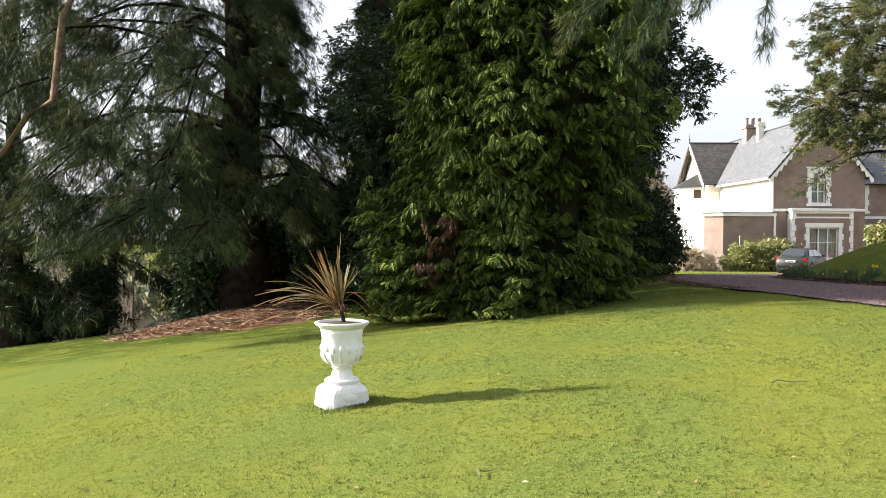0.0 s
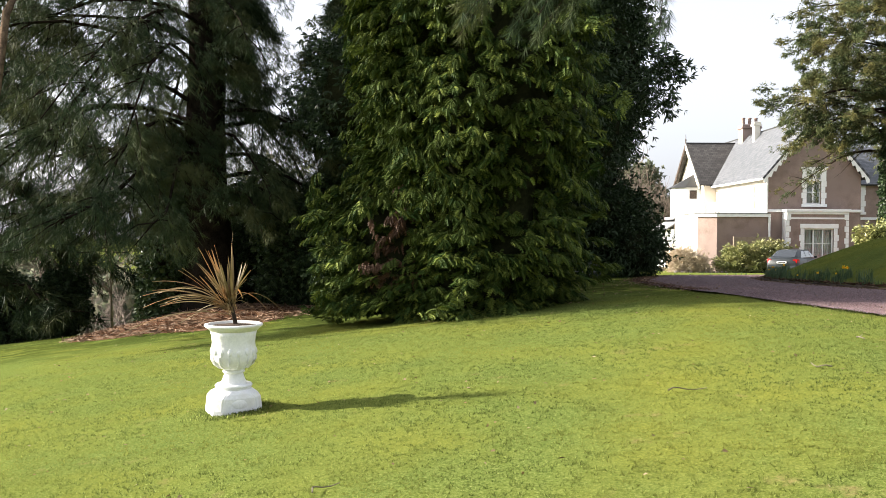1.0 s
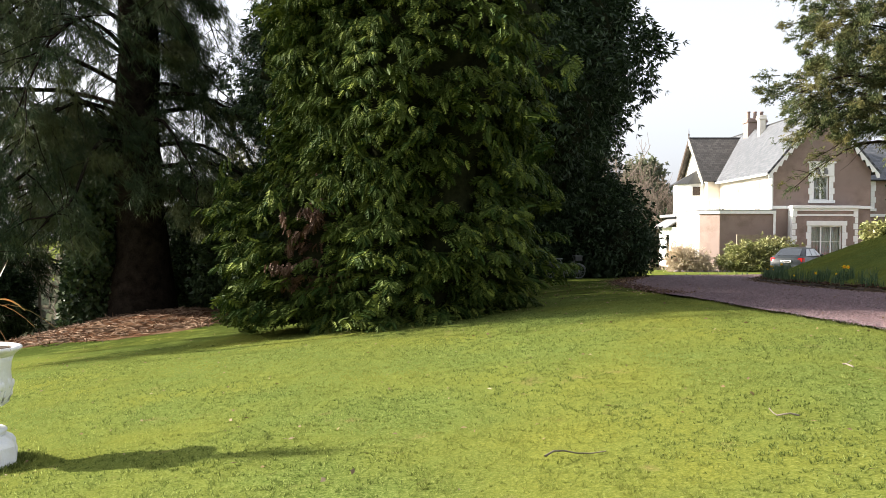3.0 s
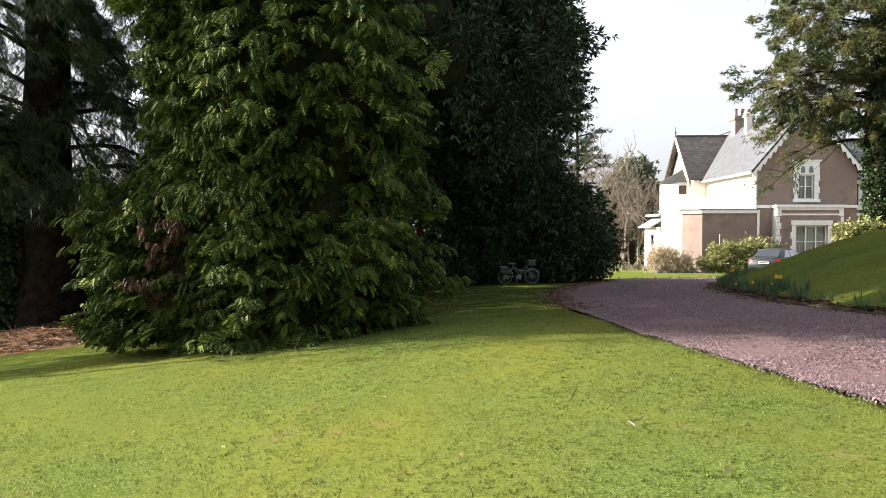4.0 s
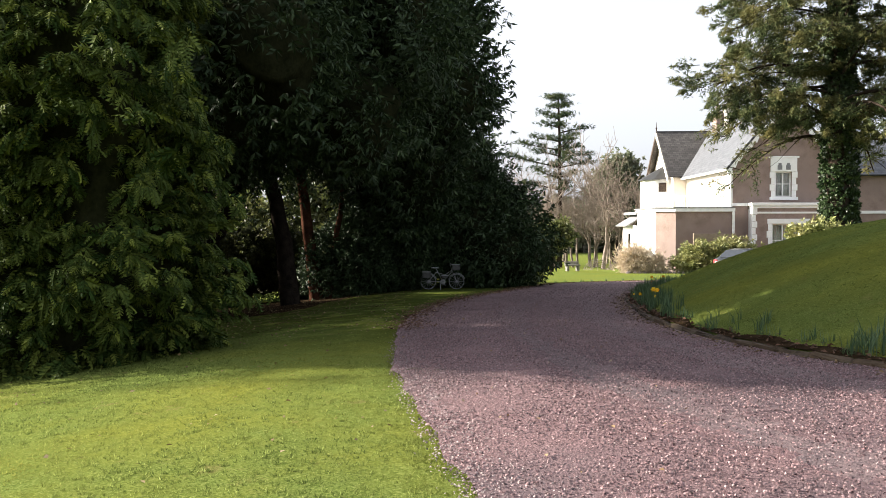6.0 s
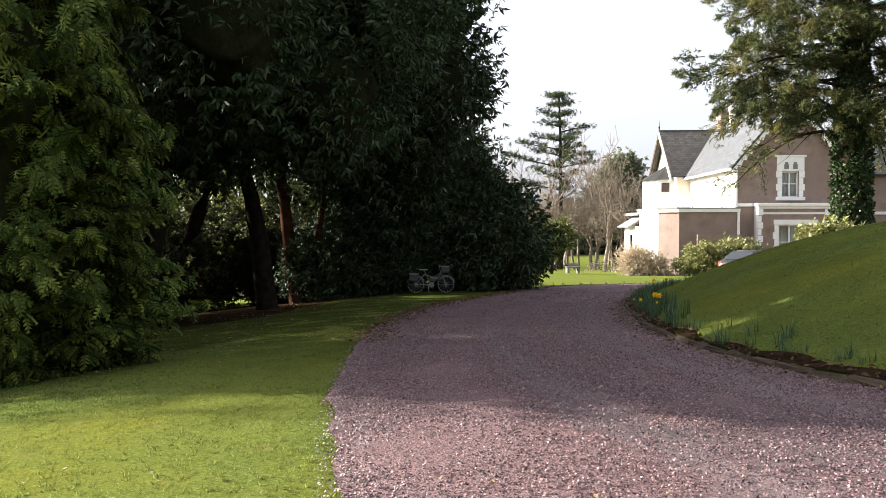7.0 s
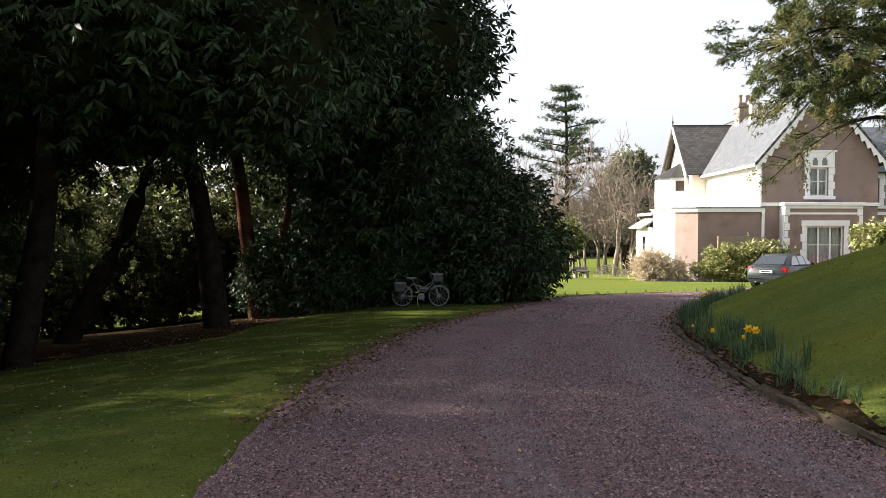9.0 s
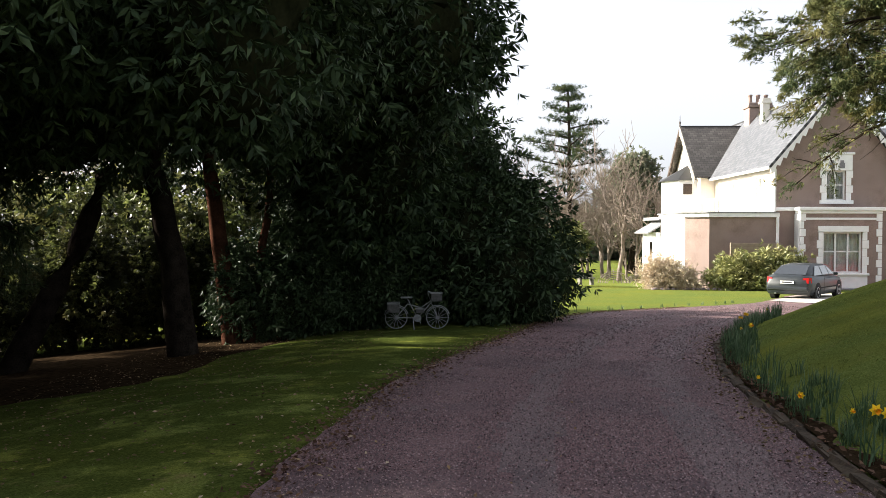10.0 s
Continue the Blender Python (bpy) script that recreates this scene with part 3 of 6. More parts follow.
    hang, ways, cords = [], [], []
    for k in range(11):
        o = along(bough, 0.82 + 0.18 * rng.random())
        end = np.array([rng.uniform(-0.1, 1.35), rng.uniform(-9.6, -8.3), rng.uniform(3.32, 3.70)]) if k else np.array([1.60, -9.5, 3.15])
        cords.append(tube_arrays(np.linspace(o, end, 5) + [[0, 0, 0], [0, 0, 0.15], [0, 0, 0.15], [0, 0, 0.05], [0, 0, 0]], [0.012, 0.010, 0.008, 0.006, 0.004], 4))
        m = 34
        hang.append(end + (o - end) * (rng.random(m) ** 1.3 * 0.22)[:, None] + rng.normal(size=(m, 3)) * 0.035)
        ways.append(rows((end - o) / 3, m) + rng.normal(size=(m, 3)) * 0.35)
    part("hanging_twig", mesh_of("hanging_twig", *joined(cords)), BARK, held)
    part("hanging_foliage", mesh_of("hanging_foliage", *scattered(*tuft(16, 0.12, 0.003, cone=0.7), np.concatenate(hang), np.concatenate(ways), 1.0, sag=0.8)), PINE, held)
    # added dark hull inside the sprays, standing for the shaded hollows
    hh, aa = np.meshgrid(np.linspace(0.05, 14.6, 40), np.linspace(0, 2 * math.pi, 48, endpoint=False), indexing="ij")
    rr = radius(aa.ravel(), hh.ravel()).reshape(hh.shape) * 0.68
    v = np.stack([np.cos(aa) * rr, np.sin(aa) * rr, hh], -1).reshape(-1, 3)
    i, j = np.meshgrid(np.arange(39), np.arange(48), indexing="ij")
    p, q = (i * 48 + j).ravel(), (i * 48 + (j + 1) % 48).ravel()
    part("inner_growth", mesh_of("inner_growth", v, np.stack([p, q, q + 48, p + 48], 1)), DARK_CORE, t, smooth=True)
    return t


SPRAY = fern_spray(4, 0.36, 0.35)
thuja((1.1, 16.4))
BROWN_BARK = surface("brown_limb_bark", (0.05, 0.036, 0.026), (0.19, 0.135, 0.095), scale=5, rough=0.95, spec=0.0, bump=0.9, fine=34)
THICKET = foliage("thicket_leaf", (0.022, 0.030, 0.010), (0.15, 0.165, 0.05), (0.075, 0.07, 0.028), rough=0.5, spec=0.2, through_light=0.35, scale=1.6)
for sx, sy, w, h in ((0.9, 33.4, 1.7, 2.6), (-1.6, 33.0, 1.8, 3.0), (-4.2, 33.5, 2.0, 2.8), (-7.0, 33.9, 2.2, 3.0), (-10.0, 35.0, 2.2, 3.2)):
    lobed_tree("holly_thicket", "dense small-leaved evergreen thicket in dappled light", (sx, sy), [(0, 0, h * 0.40, w, 1.2, h * 0.42), (-0.5 * w, 0.2, h * 0.75, w * 0.6, 1.0, h * 0.3), (0.5 * w, 0.1, h * 0.70, w * 0.6, 1.0, h * 0.32)], rosette(6, 1.0, 0.22, seed=11), 0.125, 5000, THICKET, [(0, 0, 0.1, 0, h * 0.8, 0.05)], core=0.62, category="shrub", low=0.02, shell=0.6)
# bushes two to four are added, mostly hidden, to block low sun
for sx, sy, w, h in ((-2.7, 22.9, 1.5, 3.2), (-0.9, 21.3, 1.5, 3.4), (-5.2, 26.6, 1.6, 3.2), (-6.2, 29.8, 1.8, 3.6), (-12.9, 29.0, 1.1, 2.2), (-17.8, 34.0, 1.8, 3.4), (-20.5, 33.5, 2.4, 3.6)):
    lobed_tree("holly_bush", "dark dense holly among the conifers, some added to block sun", (sx, sy), [(0, 0, h * 0.42, w, w * 0.9, h * 0.45), (0.3, 0.2, h * 0.80, w * 0.65, w * 0.6, h * 0.28)], rosette(6, 1.0, 0.22, seed=11), 0.13, 5000, LAUREL, [(0, 0, 0.05, 0, h * 0.8, 0.07)], core=0.68, category="shrub", low=0.02, bark=SHADE_BARK)
RED_BARK = surface("red_bark", (0.025, 0.012, 0.008), (0.11, 0.05, 0.033), scale=4, rough=0.95, spec=0.0, bump=0.8, fine=30)
LEAVES = rosette(5, 1.0, 0.125, droop=0.55)
# some high lobes are added out of view to block sky over the lawn
lobed_tree("evergreen_tree", "big dark evergreen with drooping glossy leaves beside the drive", (3.6, 23.2),
           [(-0.9, -1.1, 6.6, 2.5, 2.7, 3.4), (2.5, -2.4, 5.3, 0.8, 0.9, 0.8), (1.0, -1.7, 4.1, 1.3, 1.4, 1.2), (-3.6, 0.5, 5.8, 2.6, 2.6, 2.8), (-0.4, 2.2, 6.5, 2.8, 2.6, 3.4), (-0.6, 0, 10, 2.8, 3, 3), (-4.6, -1.5, 5, 2, 2, 1.9), (-0.6, -3.6, 6.4, 1.7, 1.6, 1.7), (0.2, -2.9, 9.0, 1.8, 1.8, 2.0), (1.3, 1.8, 8.6, 2.0, 2.2, 2.0), (-0.3, -4.3, 4.9, 1.5, 1.6, 1.5), (-1.6, -2.6, 4.4, 1.8, 1.8, 1.4), (0.6, 0.6, 4.4, 1.8, 1.8, 1.5), (-3.3, 2.8, 3.7, 1.9, 1.6, 1.0), (-5.0, 3.4, 3.9, 1.6, 1.4, 1.1), (1.7, 0.2, 6.3, 1.6, 2.2, 1.9), (1.2, 0.6, 9.4, 2.0, 2.2, 2.4)],
           LEAVES, 0.185, 44000, LAUREL, [(-3.1, -0.7, 0.20, 0.0, 6.8, 0.20)], bark=SHADE_BARK, core=0.66, shell=0.4, sag=0.8, core_from=0.9)
lobed_tree("evergreen_tree", "tall dark evergreen with glossy leaves behind the bicycle", (4.1, 30.6),
           [(0.35, -0.2, 5.9, 2.9, 2.7, 3.2), (0.4, 0.4, 9.2, 2.3, 2.4, 2.8), (0.6, -0.3, 3.4, 2.2, 1.7, 1.8), (-3.2, 0.2, 6.4, 3, 2.8, 3), (-1, 0, 11, 2.6, 2.6, 2.6), (-5.6, -1.6, 6.6, 2.8, 2.6, 2.7), (-3.6, -2.0, 9.4, 2.8, 2.6, 2.6), (1.9, -2.6, 5.9, 1.8, 1.9, 1.9), (1.7, -2.3, 9.2, 1.9, 2.0, 2.6)],
           LEAVES, 0.23, 30000, LAUREL, [(-0.6, 0.2, 0.1, 0.0, 6.0, 0.16), (-5.9, -2.3, 0.50, 0.05, 6.6, 0.23), (-2.4, -2.4, -0.12, 0.0, 6.0, 0.26)], bark=SHADE_BARK, core=0.66, shell=0.4, sag=0.8, flare=0.17)
lobed_tree("rhododendron", "dark rounded rhododendron spreading down to the drive edge", (7.1, 33.0),
           [(0, 0, 1.8, 2.3, 2.2, 2.2), (0.9, -0.7, 1.1, 1.4, 1.6, 1.2), (-1.2, 0.3, 3.2, 2.2, 2.1, 2.0), (-2.6, -0.1, 1.9, 2.0, 1.6, 2.1)],
           LEAVES, 0.22, 20000, LAUREL, [(-0.5, 0, 0.1, 0, 2.6, 0.12)], core=0.78, category="shrub", low=0.04, sag=0.6)
for sx, sy, k in ((3.1, 30.4, 0.95), (4.3, 31.2, 1.0)):
    lobed_tree("laurel_shrub", "low dark laurel in the shade of the evergreens", (sx, sy), [(0, 0, 1.0 * k, 1.6 * k, 1.2, 1.1 * k), (0.5, 0.2, 1.9 * k, 1.1 * k, 1.0, 0.9 * k)], LEAVES, 0.16, 6000, LAUREL, [(0, 0, 0.1, 0, 1.6, 0.06)], core=0.7, category="shrub", low=0.03)
lobed_tree("strawberry_tree", "slim evergreen with smooth reddish trunk in the shade", (2.1, 30.0), [(-0.2, 0, 5.4, 1.7, 1.6, 1.5), (0.5, 0.3, 6.6, 1.4, 1.4, 1.3)], LEAVES, 0.20, 3200, LAUREL, [(0, 0, -0.08, 0.0, 5.4, 0.20), (0.3, 0.1, 0.16, 0.0, 5.0, 0.10)], core=0.6, bark=RED_BARK)
old_pine = conifer("pine_tree", "huge old pine with drooping grey-green limbs and thick trunk", (-5.5, 22.6), 21, 0.66, 112, 8.4, 0.11, 36, PINE, droop=0.52, gaps=0.05, limb_r=0.08, twigs=2.5, pull=(2.9, 0.52), open_to=(0.25, 0.27), bark=SHADE_BARK, size=0.24, needles=15, thick=0.0058, hem=2.0, sag=1.2)
drop = np.array([(0.0, 0.0, 8.3), (-0.9, -3.0, 8.4), (-1.9, -5.4, 7.9), (-2.15, -6.2, 6.4), (-2.3, -6.3, 4.75), (-2.75, -6.4, 4.45), (-3.2, -6.5, 3.7), (-3.6, -6.6, 3.3)])
part("limb", mesh_of("limb", *tube_arrays(drop, [0.16, 0.12, 0.09, 0.075, 0.07, 0.06, 0.05, 0.035], 8)), BROWN_BARK, old_pine, "bare brown elbowed limb hanging from the pine", smooth=True)
conifer("pine_tree", "dark shaded conifer close behind the green cedar", (-1.9, 25.0), 18, 0.38, 46, 2.0, 0.10, 14, PINE, droop=0.40, size=0.36, needles=14, thick=0.012, hem=1.6)
conifer("pine_tree", "dark pine at the wood edge beyond the old pine", (-16.0, 30.0), 19, 0.40, 46, 6.0, 0.10, 14, PINE, droop=0.35, size=0.50, needles=12, thick=0.018, hem=1.5)
conifer("pine_tree", "dark pine at the wood edge beside bare trees", (-23.0, 33.0), 17, 0.36, 40, 6.0, 0.10, 14, PINE, droop=0.35, size=0.50, needles=12, thick=0.018, hem=1.5)
CLUSTER = tuft(9, 1.0, 0.105, cone=1.0, seed=14, along=1.2)
cedar = conifer("cedar_tree", "conifer with an ivy-clad trunk and spreading olive-green limbs", (20.7, 36.3), 17, 0.46, 76, 4.8, 0.28, 16, CEDAR, droop=0.10, size=0.155, twigs=2.7, leaf=CLUSTER, rise=(-0.30, 0.55), taper=0.12, sag=-0.15, gaps=0.16, loose=0.12)


def boughs_of(t, lobes, bunches, per, leaf, size, mat, loose):
    """Ragged bunches of needles through rounded masses of a crown, with sky between them."""
    z, lobes = t.matrix_basis.translation, np.array(lobes, float)
    share = lobes[:, 3] * lobes[:, 4] * lobes[:, 5]
    L = lobes[rng.choice(len(lobes), bunches, p=share / share.sum())]
    d = rng.normal(size=(bunches, 3))
    d /= np.linalg.norm(d, axis=1)[:, None]
    c = L[:, :3] + d * L[:, 3:] * (rng.random((bunches, 1)) ** 0.4) - np.array(z)
    way = d * [1, 1, 0.35] + [0, 0, -0.12]
    u = rng.random((bunches, per, 1))
    at = c[:, None] + way[:, None] * (u - 0.6) * 0.75 + rng.normal(size=(bunches, per, 3)) * loose * (1.15 - u)
    out = np.repeat(way, per, 0) + rng.normal(size=(bunches * per, 3)) * 0.6
    part("crown", mesh_of("crown", *scattered(*leaf, at.reshape(-1, 3), out, size * rng.uniform(0.7, 1.3, bunches * per), sag=-0.1)), mat, t)
    stems = [tube_arrays(np.stack([k - w * 0.75, k - w * 0.2, k + w * 0.25]), [0.016, 0.012, 0.005], 4) for k, w in zip(c, way)]
    tagged(part("twig_work", mesh_of("twig_work", *joined(stems)), BARK, t), kind="stuff")


boughs_of(cedar, [(17.4, 36.0, 7.4, 3.0, 2.6, 1.9), (18.4, 36.0, 10.0, 3.0, 2.8, 2.2), (19.8, 35.4, 5.8, 2.6, 2.2, 1.1), (23.4, 36.6, 8.0, 3.2, 2.6, 3.2), (20.8, 36.4, 13.4, 3.0, 2.8, 2.8)], 540, 40, CLUSTER, 0.14, CEDAR, 0.15)


def ivy_on(name, label, base, r, z0, z1, count):
    x, y = base
    z = land1(x, y)
    t = thing(name, label, "ivy", (x, y, z))
    a, h = rng.uniform(0, 6.283, count), z0 + (z1 - z0) * rng.random(count) ** 1.2
    w = r * (1.25 - 0.5 * (h - z0) / (z1 - z0)) * rng.uniform(0.75, 1.25, count)
    way = np.stack([np.cos(a), np.sin(a), -0.1 + 0 * a], 1)
    at = way * w[:, None] + np.array([0, 0, 1.0]) * h[:, None]
    part("leaf_mass", mesh_of("leaf_mass", *scattered(*rosette(5, 1.0, 0.30, seed=8), at, way + rng.normal(size=at.shape) * 0.4, rng.uniform(0.10, 0.2, count), sag=0.5, up=way)), IVY, t)
    stem = np.stack([r * 0.72 * np.cos(np.linspace(0, 9, 30)), r * 0.72 * np.sin(np.linspace(0, 9, 30)), np.linspace(-0.05, z1, 30)], 1)
    part("stem", mesh_of("stem", *tube_arrays(stem, np.linspace(0.05, 0.02, 30), 5)), BARK, t, smooth=True)
    return t


ivy_on("ivy", "glossy dark ivy wrapped round the conifer trunk", (20.7, 36.3), 0.50, 0.0, 11.5, 4600)
ivy_on("ivy", "glossy ivy climbing the old pine trunk", (-6.6, 22.3), 0.50, 0.0, 4.5, 2600)
lobed_tree("tree_stump", "ivy-smothered leaning trunk beside the old pine", (-6.6, 22.3), [(0, 0, 4.4, 0.9, 0.9, 0.8)], rosette(5, 1.0, 0.30, seed=8), 0.16, 900, IVY, [(0, 0, -0.05, 0.05, 5.0, 0.34)], core=0)

# ---- the house ----
WALL = surface("brown_render", (0.20, 0.145, 0.125), (0.34, 0.255, 0.225), scale=1.6, rough=0.95, bump=0.35, fine=22, third=(0.25, 0.19, 0.17), big=0.4)
CREAM = surface("cream_render", (0.72, 0.66, 0.57), (0.82, 0.78, 0.71), scale=1.2, rough=0.9, bump=0.2, fine=20, third=(0.74, 0.65, 0.53), big=0.3)
WHITE = surface("white_paint", (0.78, 0.78, 0.78), (0.88, 0.88, 0.88), scale=3, rough=0.6, bump=0.1, fine=40)
LEAD = surface("lead_sheet", (0.16, 0.16, 0.17), (0.26, 0.26, 0.27), scale=3, rough=0.6, bump=0.2, fine=20)
TIMBER = surface("dark_timber", (0.035, 0.025, 0.02), (0.09, 0.065, 0.05), scale=8, rough=0.8, bump=0.3, fine=40)
NET = surface("net_curtain", (0.50, 0.50, 0.48), (0.68, 0.68, 0.66), scale=4, rough=0.95, bump=0.1, fine=50)


def slate_material(name, dark, light, joint):
    m, n, l, b = shader(name)
    uv = n.new("ShaderNodeUVMap")
    br = n.new("ShaderNodeTexBrick")
    br.inputs["Scale"].default_value = 1.0
    br.inputs["Brick Width"].default_value, br.inputs["Row Height"].default_value = 0.34, 0.24
    br.inputs["Mortar Size"].default_value, br.inputs["Bias"].default_value = 0.012, 0.0
    br.inputs["Color1"].default_value, br.inputs["Color2"].default_value, br.inputs["Mortar"].default_value = (*dark, 1), (*light, 1), (*joint, 1)
    l.new(uv.outputs["UV"], br.inputs["Vector"])
    t = n.new("ShaderNodeTexNoise")
    t.inputs["Scale"].default_value, t.inputs["Detail"].default_value = 0.7, 6
    x = n.new("ShaderNodeMix")
    x.data_type, x.blend_type = "RGBA", "OVERLAY"
    x.inputs["Factor"].default_value = 0.7
    l.new(br.outputs["Color"], x.inputs["A"])
    l.new(t.outputs["Fac"], x.inputs["B"])
    l.new(x.outputs["Result"], b.inputs["Base Color"])
    b.inputs["Roughness"].default_value = 0.55
    k = n.new("ShaderNodeBump")
    k.inputs["Strength"].default_value, k.inputs["Distance"].default_value = 0.6, 0.03
    l.new(br.outputs["Color"], k.inputs["Height"])
    l.new(k.outputs["Normal"], b.inputs["Normal"])
    return m


SLATE = slate_material("grey_slate", (0.065, 0.07, 0.08), (0.13, 0.135, 0.15), (0.03, 0.03, 0.036))
BROWN_SLATE = slate_material("brown_slate", (0.055, 0.048, 0.042), (0.11, 0.098, 0.088), (0.02, 0.02, 0.02))


def glass_material(name):
    m, n, l, b = shader(name)
    b.inputs["Base Color"].default_value = (0.92, 0.95, 0.95, 1)
    b.inputs["Roughness"].default_value, b.inputs["Transmission Weight"].default_value, b.inputs["IOR"].default_value = 0.02, 1.0, 1.45
    return m


GLASS = glass_material("window_glass")
HX, HY, HZ = 27.0, 59.0, -1.25
house = thing("house", "two-storey Victorian house, brown render with white quoined windows", "house", (HX, HY, HZ))


def slab(a, b, c, d, thick):
    """A roof slope: a, b along the eave, c, d along the ridge above b and a; laid out flat for the slates."""
    a, b, c, d = (Vector(p) for p in (a, b, c, d))
    nrm = (b - a).cross(d - a).normalized() * thick
    bm = bmesh.new()
    uv = bm.loops.layers.uv.new("UVMap")
    low, top = [bm.verts.new(p) for p in (a, b, c, d)], [bm.verts.new(p + nrm) for p in (a, b, c, d)]
    bm.faces.new(low[::-1])
    bm.faces.new(top)
    for i in range(4):
        bm.faces.new((low[i], low[(i + 1) % 4], top[(i + 1) % 4], top[i]))
    e = (b - a).normalized()
    f = nrm.normalized().cross(e)
    for face in bm.faces:
        for lp in face.loops:
            q = lp.vert.co - a
            lp[uv].uv = (q.dot(e), q.dot(f))
    return bm


def prism(points, y0, y1, axis="y"):
    """An upright wall of the outline points (across, height) between two depths."""
    bm = bmesh.new()
    at = (lambda p, k: (p[0], k, p[1])) if axis == "y" else (lambda p, k: (k, p[0], p[1]))
    f, g = [bm.verts.new(at(p, y0)) for p in points], [bm.verts.new(at(p, y1)) for p in points]
    bm.faces.new(f)
    bm.faces.new(g[::-1])
    for i in range(len(points)):
        bm.faces.new((f[i], g[i], g[(i + 1) % len(points)], f[(i + 1) % len(points)]))
    bmesh.ops.recalc_face_normals(bm, faces=bm.faces)
    return bm


def pierced(x0, x1, z0, z1, y0, y1, holes, axis="y"):
    """A wall of thickness y0 to y1 with rectangular holes (xa, xb, za, zb) right through it."""
    bm = bmesh.new()
    xs = sorted({x0, x1, *[h[0] for h in holes], *[h[1] for h in holes]})
    zs = sorted({z0, z1, *[h[2] for h in holes], *[h[3] for h in holes]})
    for xa, xb in zip(xs, xs[1:]):
        for za, zb in zip(zs, zs[1:]):
            cx, cz = (xa + xb) / 2, (za + zb) / 2
            if not any(h[0] < cx < h[1] and h[2] < cz < h[3] for h in holes):
                box(bm, *((xa, xb, y0, y1) if axis == "y" else (y0, y1, xa, xb)), za, zb)
    bmesh.ops.remove_doubles(bm, verts=bm.verts, dist=0.0005)
    return bm


# walls: front gable, side, back and the rest of the main block
part("wall", pierced(-3.1, 3.6, 0, 7.0, 0, 0.4, [(-0.30, 0.76, 4.95, 6.60)]), WALL, house)
part("wall", prism([(-3.1, 7.0), (3.6, 7.0), (0.25, 11.0)], 0, 0.4), WALL, house)
part("wall", pierced(0.4, 11.3, 4.15, 7.0, -3.1, -2.7, [(2.2, 3.2, 4.3, 6.4), (6.6, 7.5, 4.6, 6.2)], "x"), CREAM, house, "sunlit cream upper wall")
for b in ((-3.1, -2.7, 0.4, 11.3, 0, 4.15), (3.2, 3.6, 0.4, 22, 0, 7.0), (-3.1, 3.2, 21.6, 22.0, 0, 7.0)):
    part("wall", boxes(b), WALL, house)
# the wing with the gable end to the west
for b in ((-4.1, -3.1, 11.3, 11.7, 0, 7.0), (-4.1, -3.7, 11.7, 18.5, 0, 7.0), (-4.1, -3.1, 18.5, 18.9, 0, 7.0)):
    part("wall", boxes(b), CREAM, house, "sunlit cream wing wall")
part("wall", prism([(11.3, 7.0), (18.9, 7.0), (15.1, 10.65)], -4.1, -3.7, "x"), CREAM, house)
# flat-roofed ground floor to the west, with a canted corner
ext = bmesh.new()
plan = [(-3.1, -0.5), (-6.83, -0.5), (-7.9, 0.55)]
bmesh.ops.recalc_face_normals(ext, faces=ext.faces)
for p, q in zip(plan, plan[1:]):
    d = (Vector(q) - Vector(p)).normalized()
    nrm = Vector((-d.y, d.x)) * -0.35
    vs = [Vector(p), Vector(q), Vector(q) + nrm, Vector(p) + nrm]
    f, g = [ext.verts.new((*v, 0)) for v in vs], [ext.verts.new((*v, 4.0)) for v in vs]
    ext.faces.new(f)
    ext.faces.new(g)
    for i in range(4):
        ext.faces.new((f[i], f[(i + 1) % 4], g[(i + 1) % 4], g[i]))
bmesh.ops.recalc_face_normals(ext, faces=ext.faces)
part("wall", ext, WALL, house, "patchy brown render of the single-storey part")
part("wall", pierced(0.56, 6.4, 0, 4.0, -7.9, -7.55, [(1.6, 2.2, 1.0, 3.1)], "x"), WHITE, house, "bright white west wall")
part("wall", boxes((-7.55, -4.1, 6.05, 6.4, 0, 4.0)), WHITE, house)
roof_edge = bmesh.new()
ring = [(-3.05, -0.62), (-6.9, -0.62), (-8.02, 0.5), (-8.02, 6.5), (-3.05, 6.5)]
f, g = [roof_edge.verts.new((*v, 4.0)) for v in ring], [roof_edge.verts.new((*v, 4.22)) for v in ring]
roof_edge.faces.new(f)
roof_edge.faces.new(g)
for i in range(5):
    roof_edge.faces.new((f[i], f[(i + 1) % 5], g[(i + 1) % 5], g[i]))
bmesh.ops.recalc_face_normals(roof_edge, faces=roof_edge.faces)
part("cornice", roof_edge, WHITE, house, "white cornice round the flat roof")
top = bmesh.new()
f, g = [top.verts.new((v[0] * 1.012, v[1] * 1.012 - 0.02, 4.224)) for v in ring], [top.verts.new((v[0] * 1.012, v[1] * 1.012 - 0.02, 4.30)) for v in ring]
top.faces.new(f)
top.faces.new(g)
for i in range(5):
    top.faces.new((f[i], f[(i + 1) % 5], g[(i + 1) % 5], g[i]))
bmesh.ops.recalc_face_normals(top, faces=top.faces)
part("roof", top, LEAD, house, "grey lead flat roof")
# porch with a lean-to roof
for b in ((-8.2, -7.0, 6.5, 6.75, 0, 3.1), (-8.2, -8.0, 6.75, 10.5, 0, 3.1), (-7.0, -4.1, 6.45, 6.7, 0, 3.9)):
    part("wall", boxes(b), WHITE, house)
part("roof", slab((-8.7, 6.52, 3.0), (-8.7, 10.8, 3.0), (-7.3, 10.8, 3.85), (-7.3, 6.52, 3.85), -0.08), LEAD, house, "pale grey lean-to porch roof")
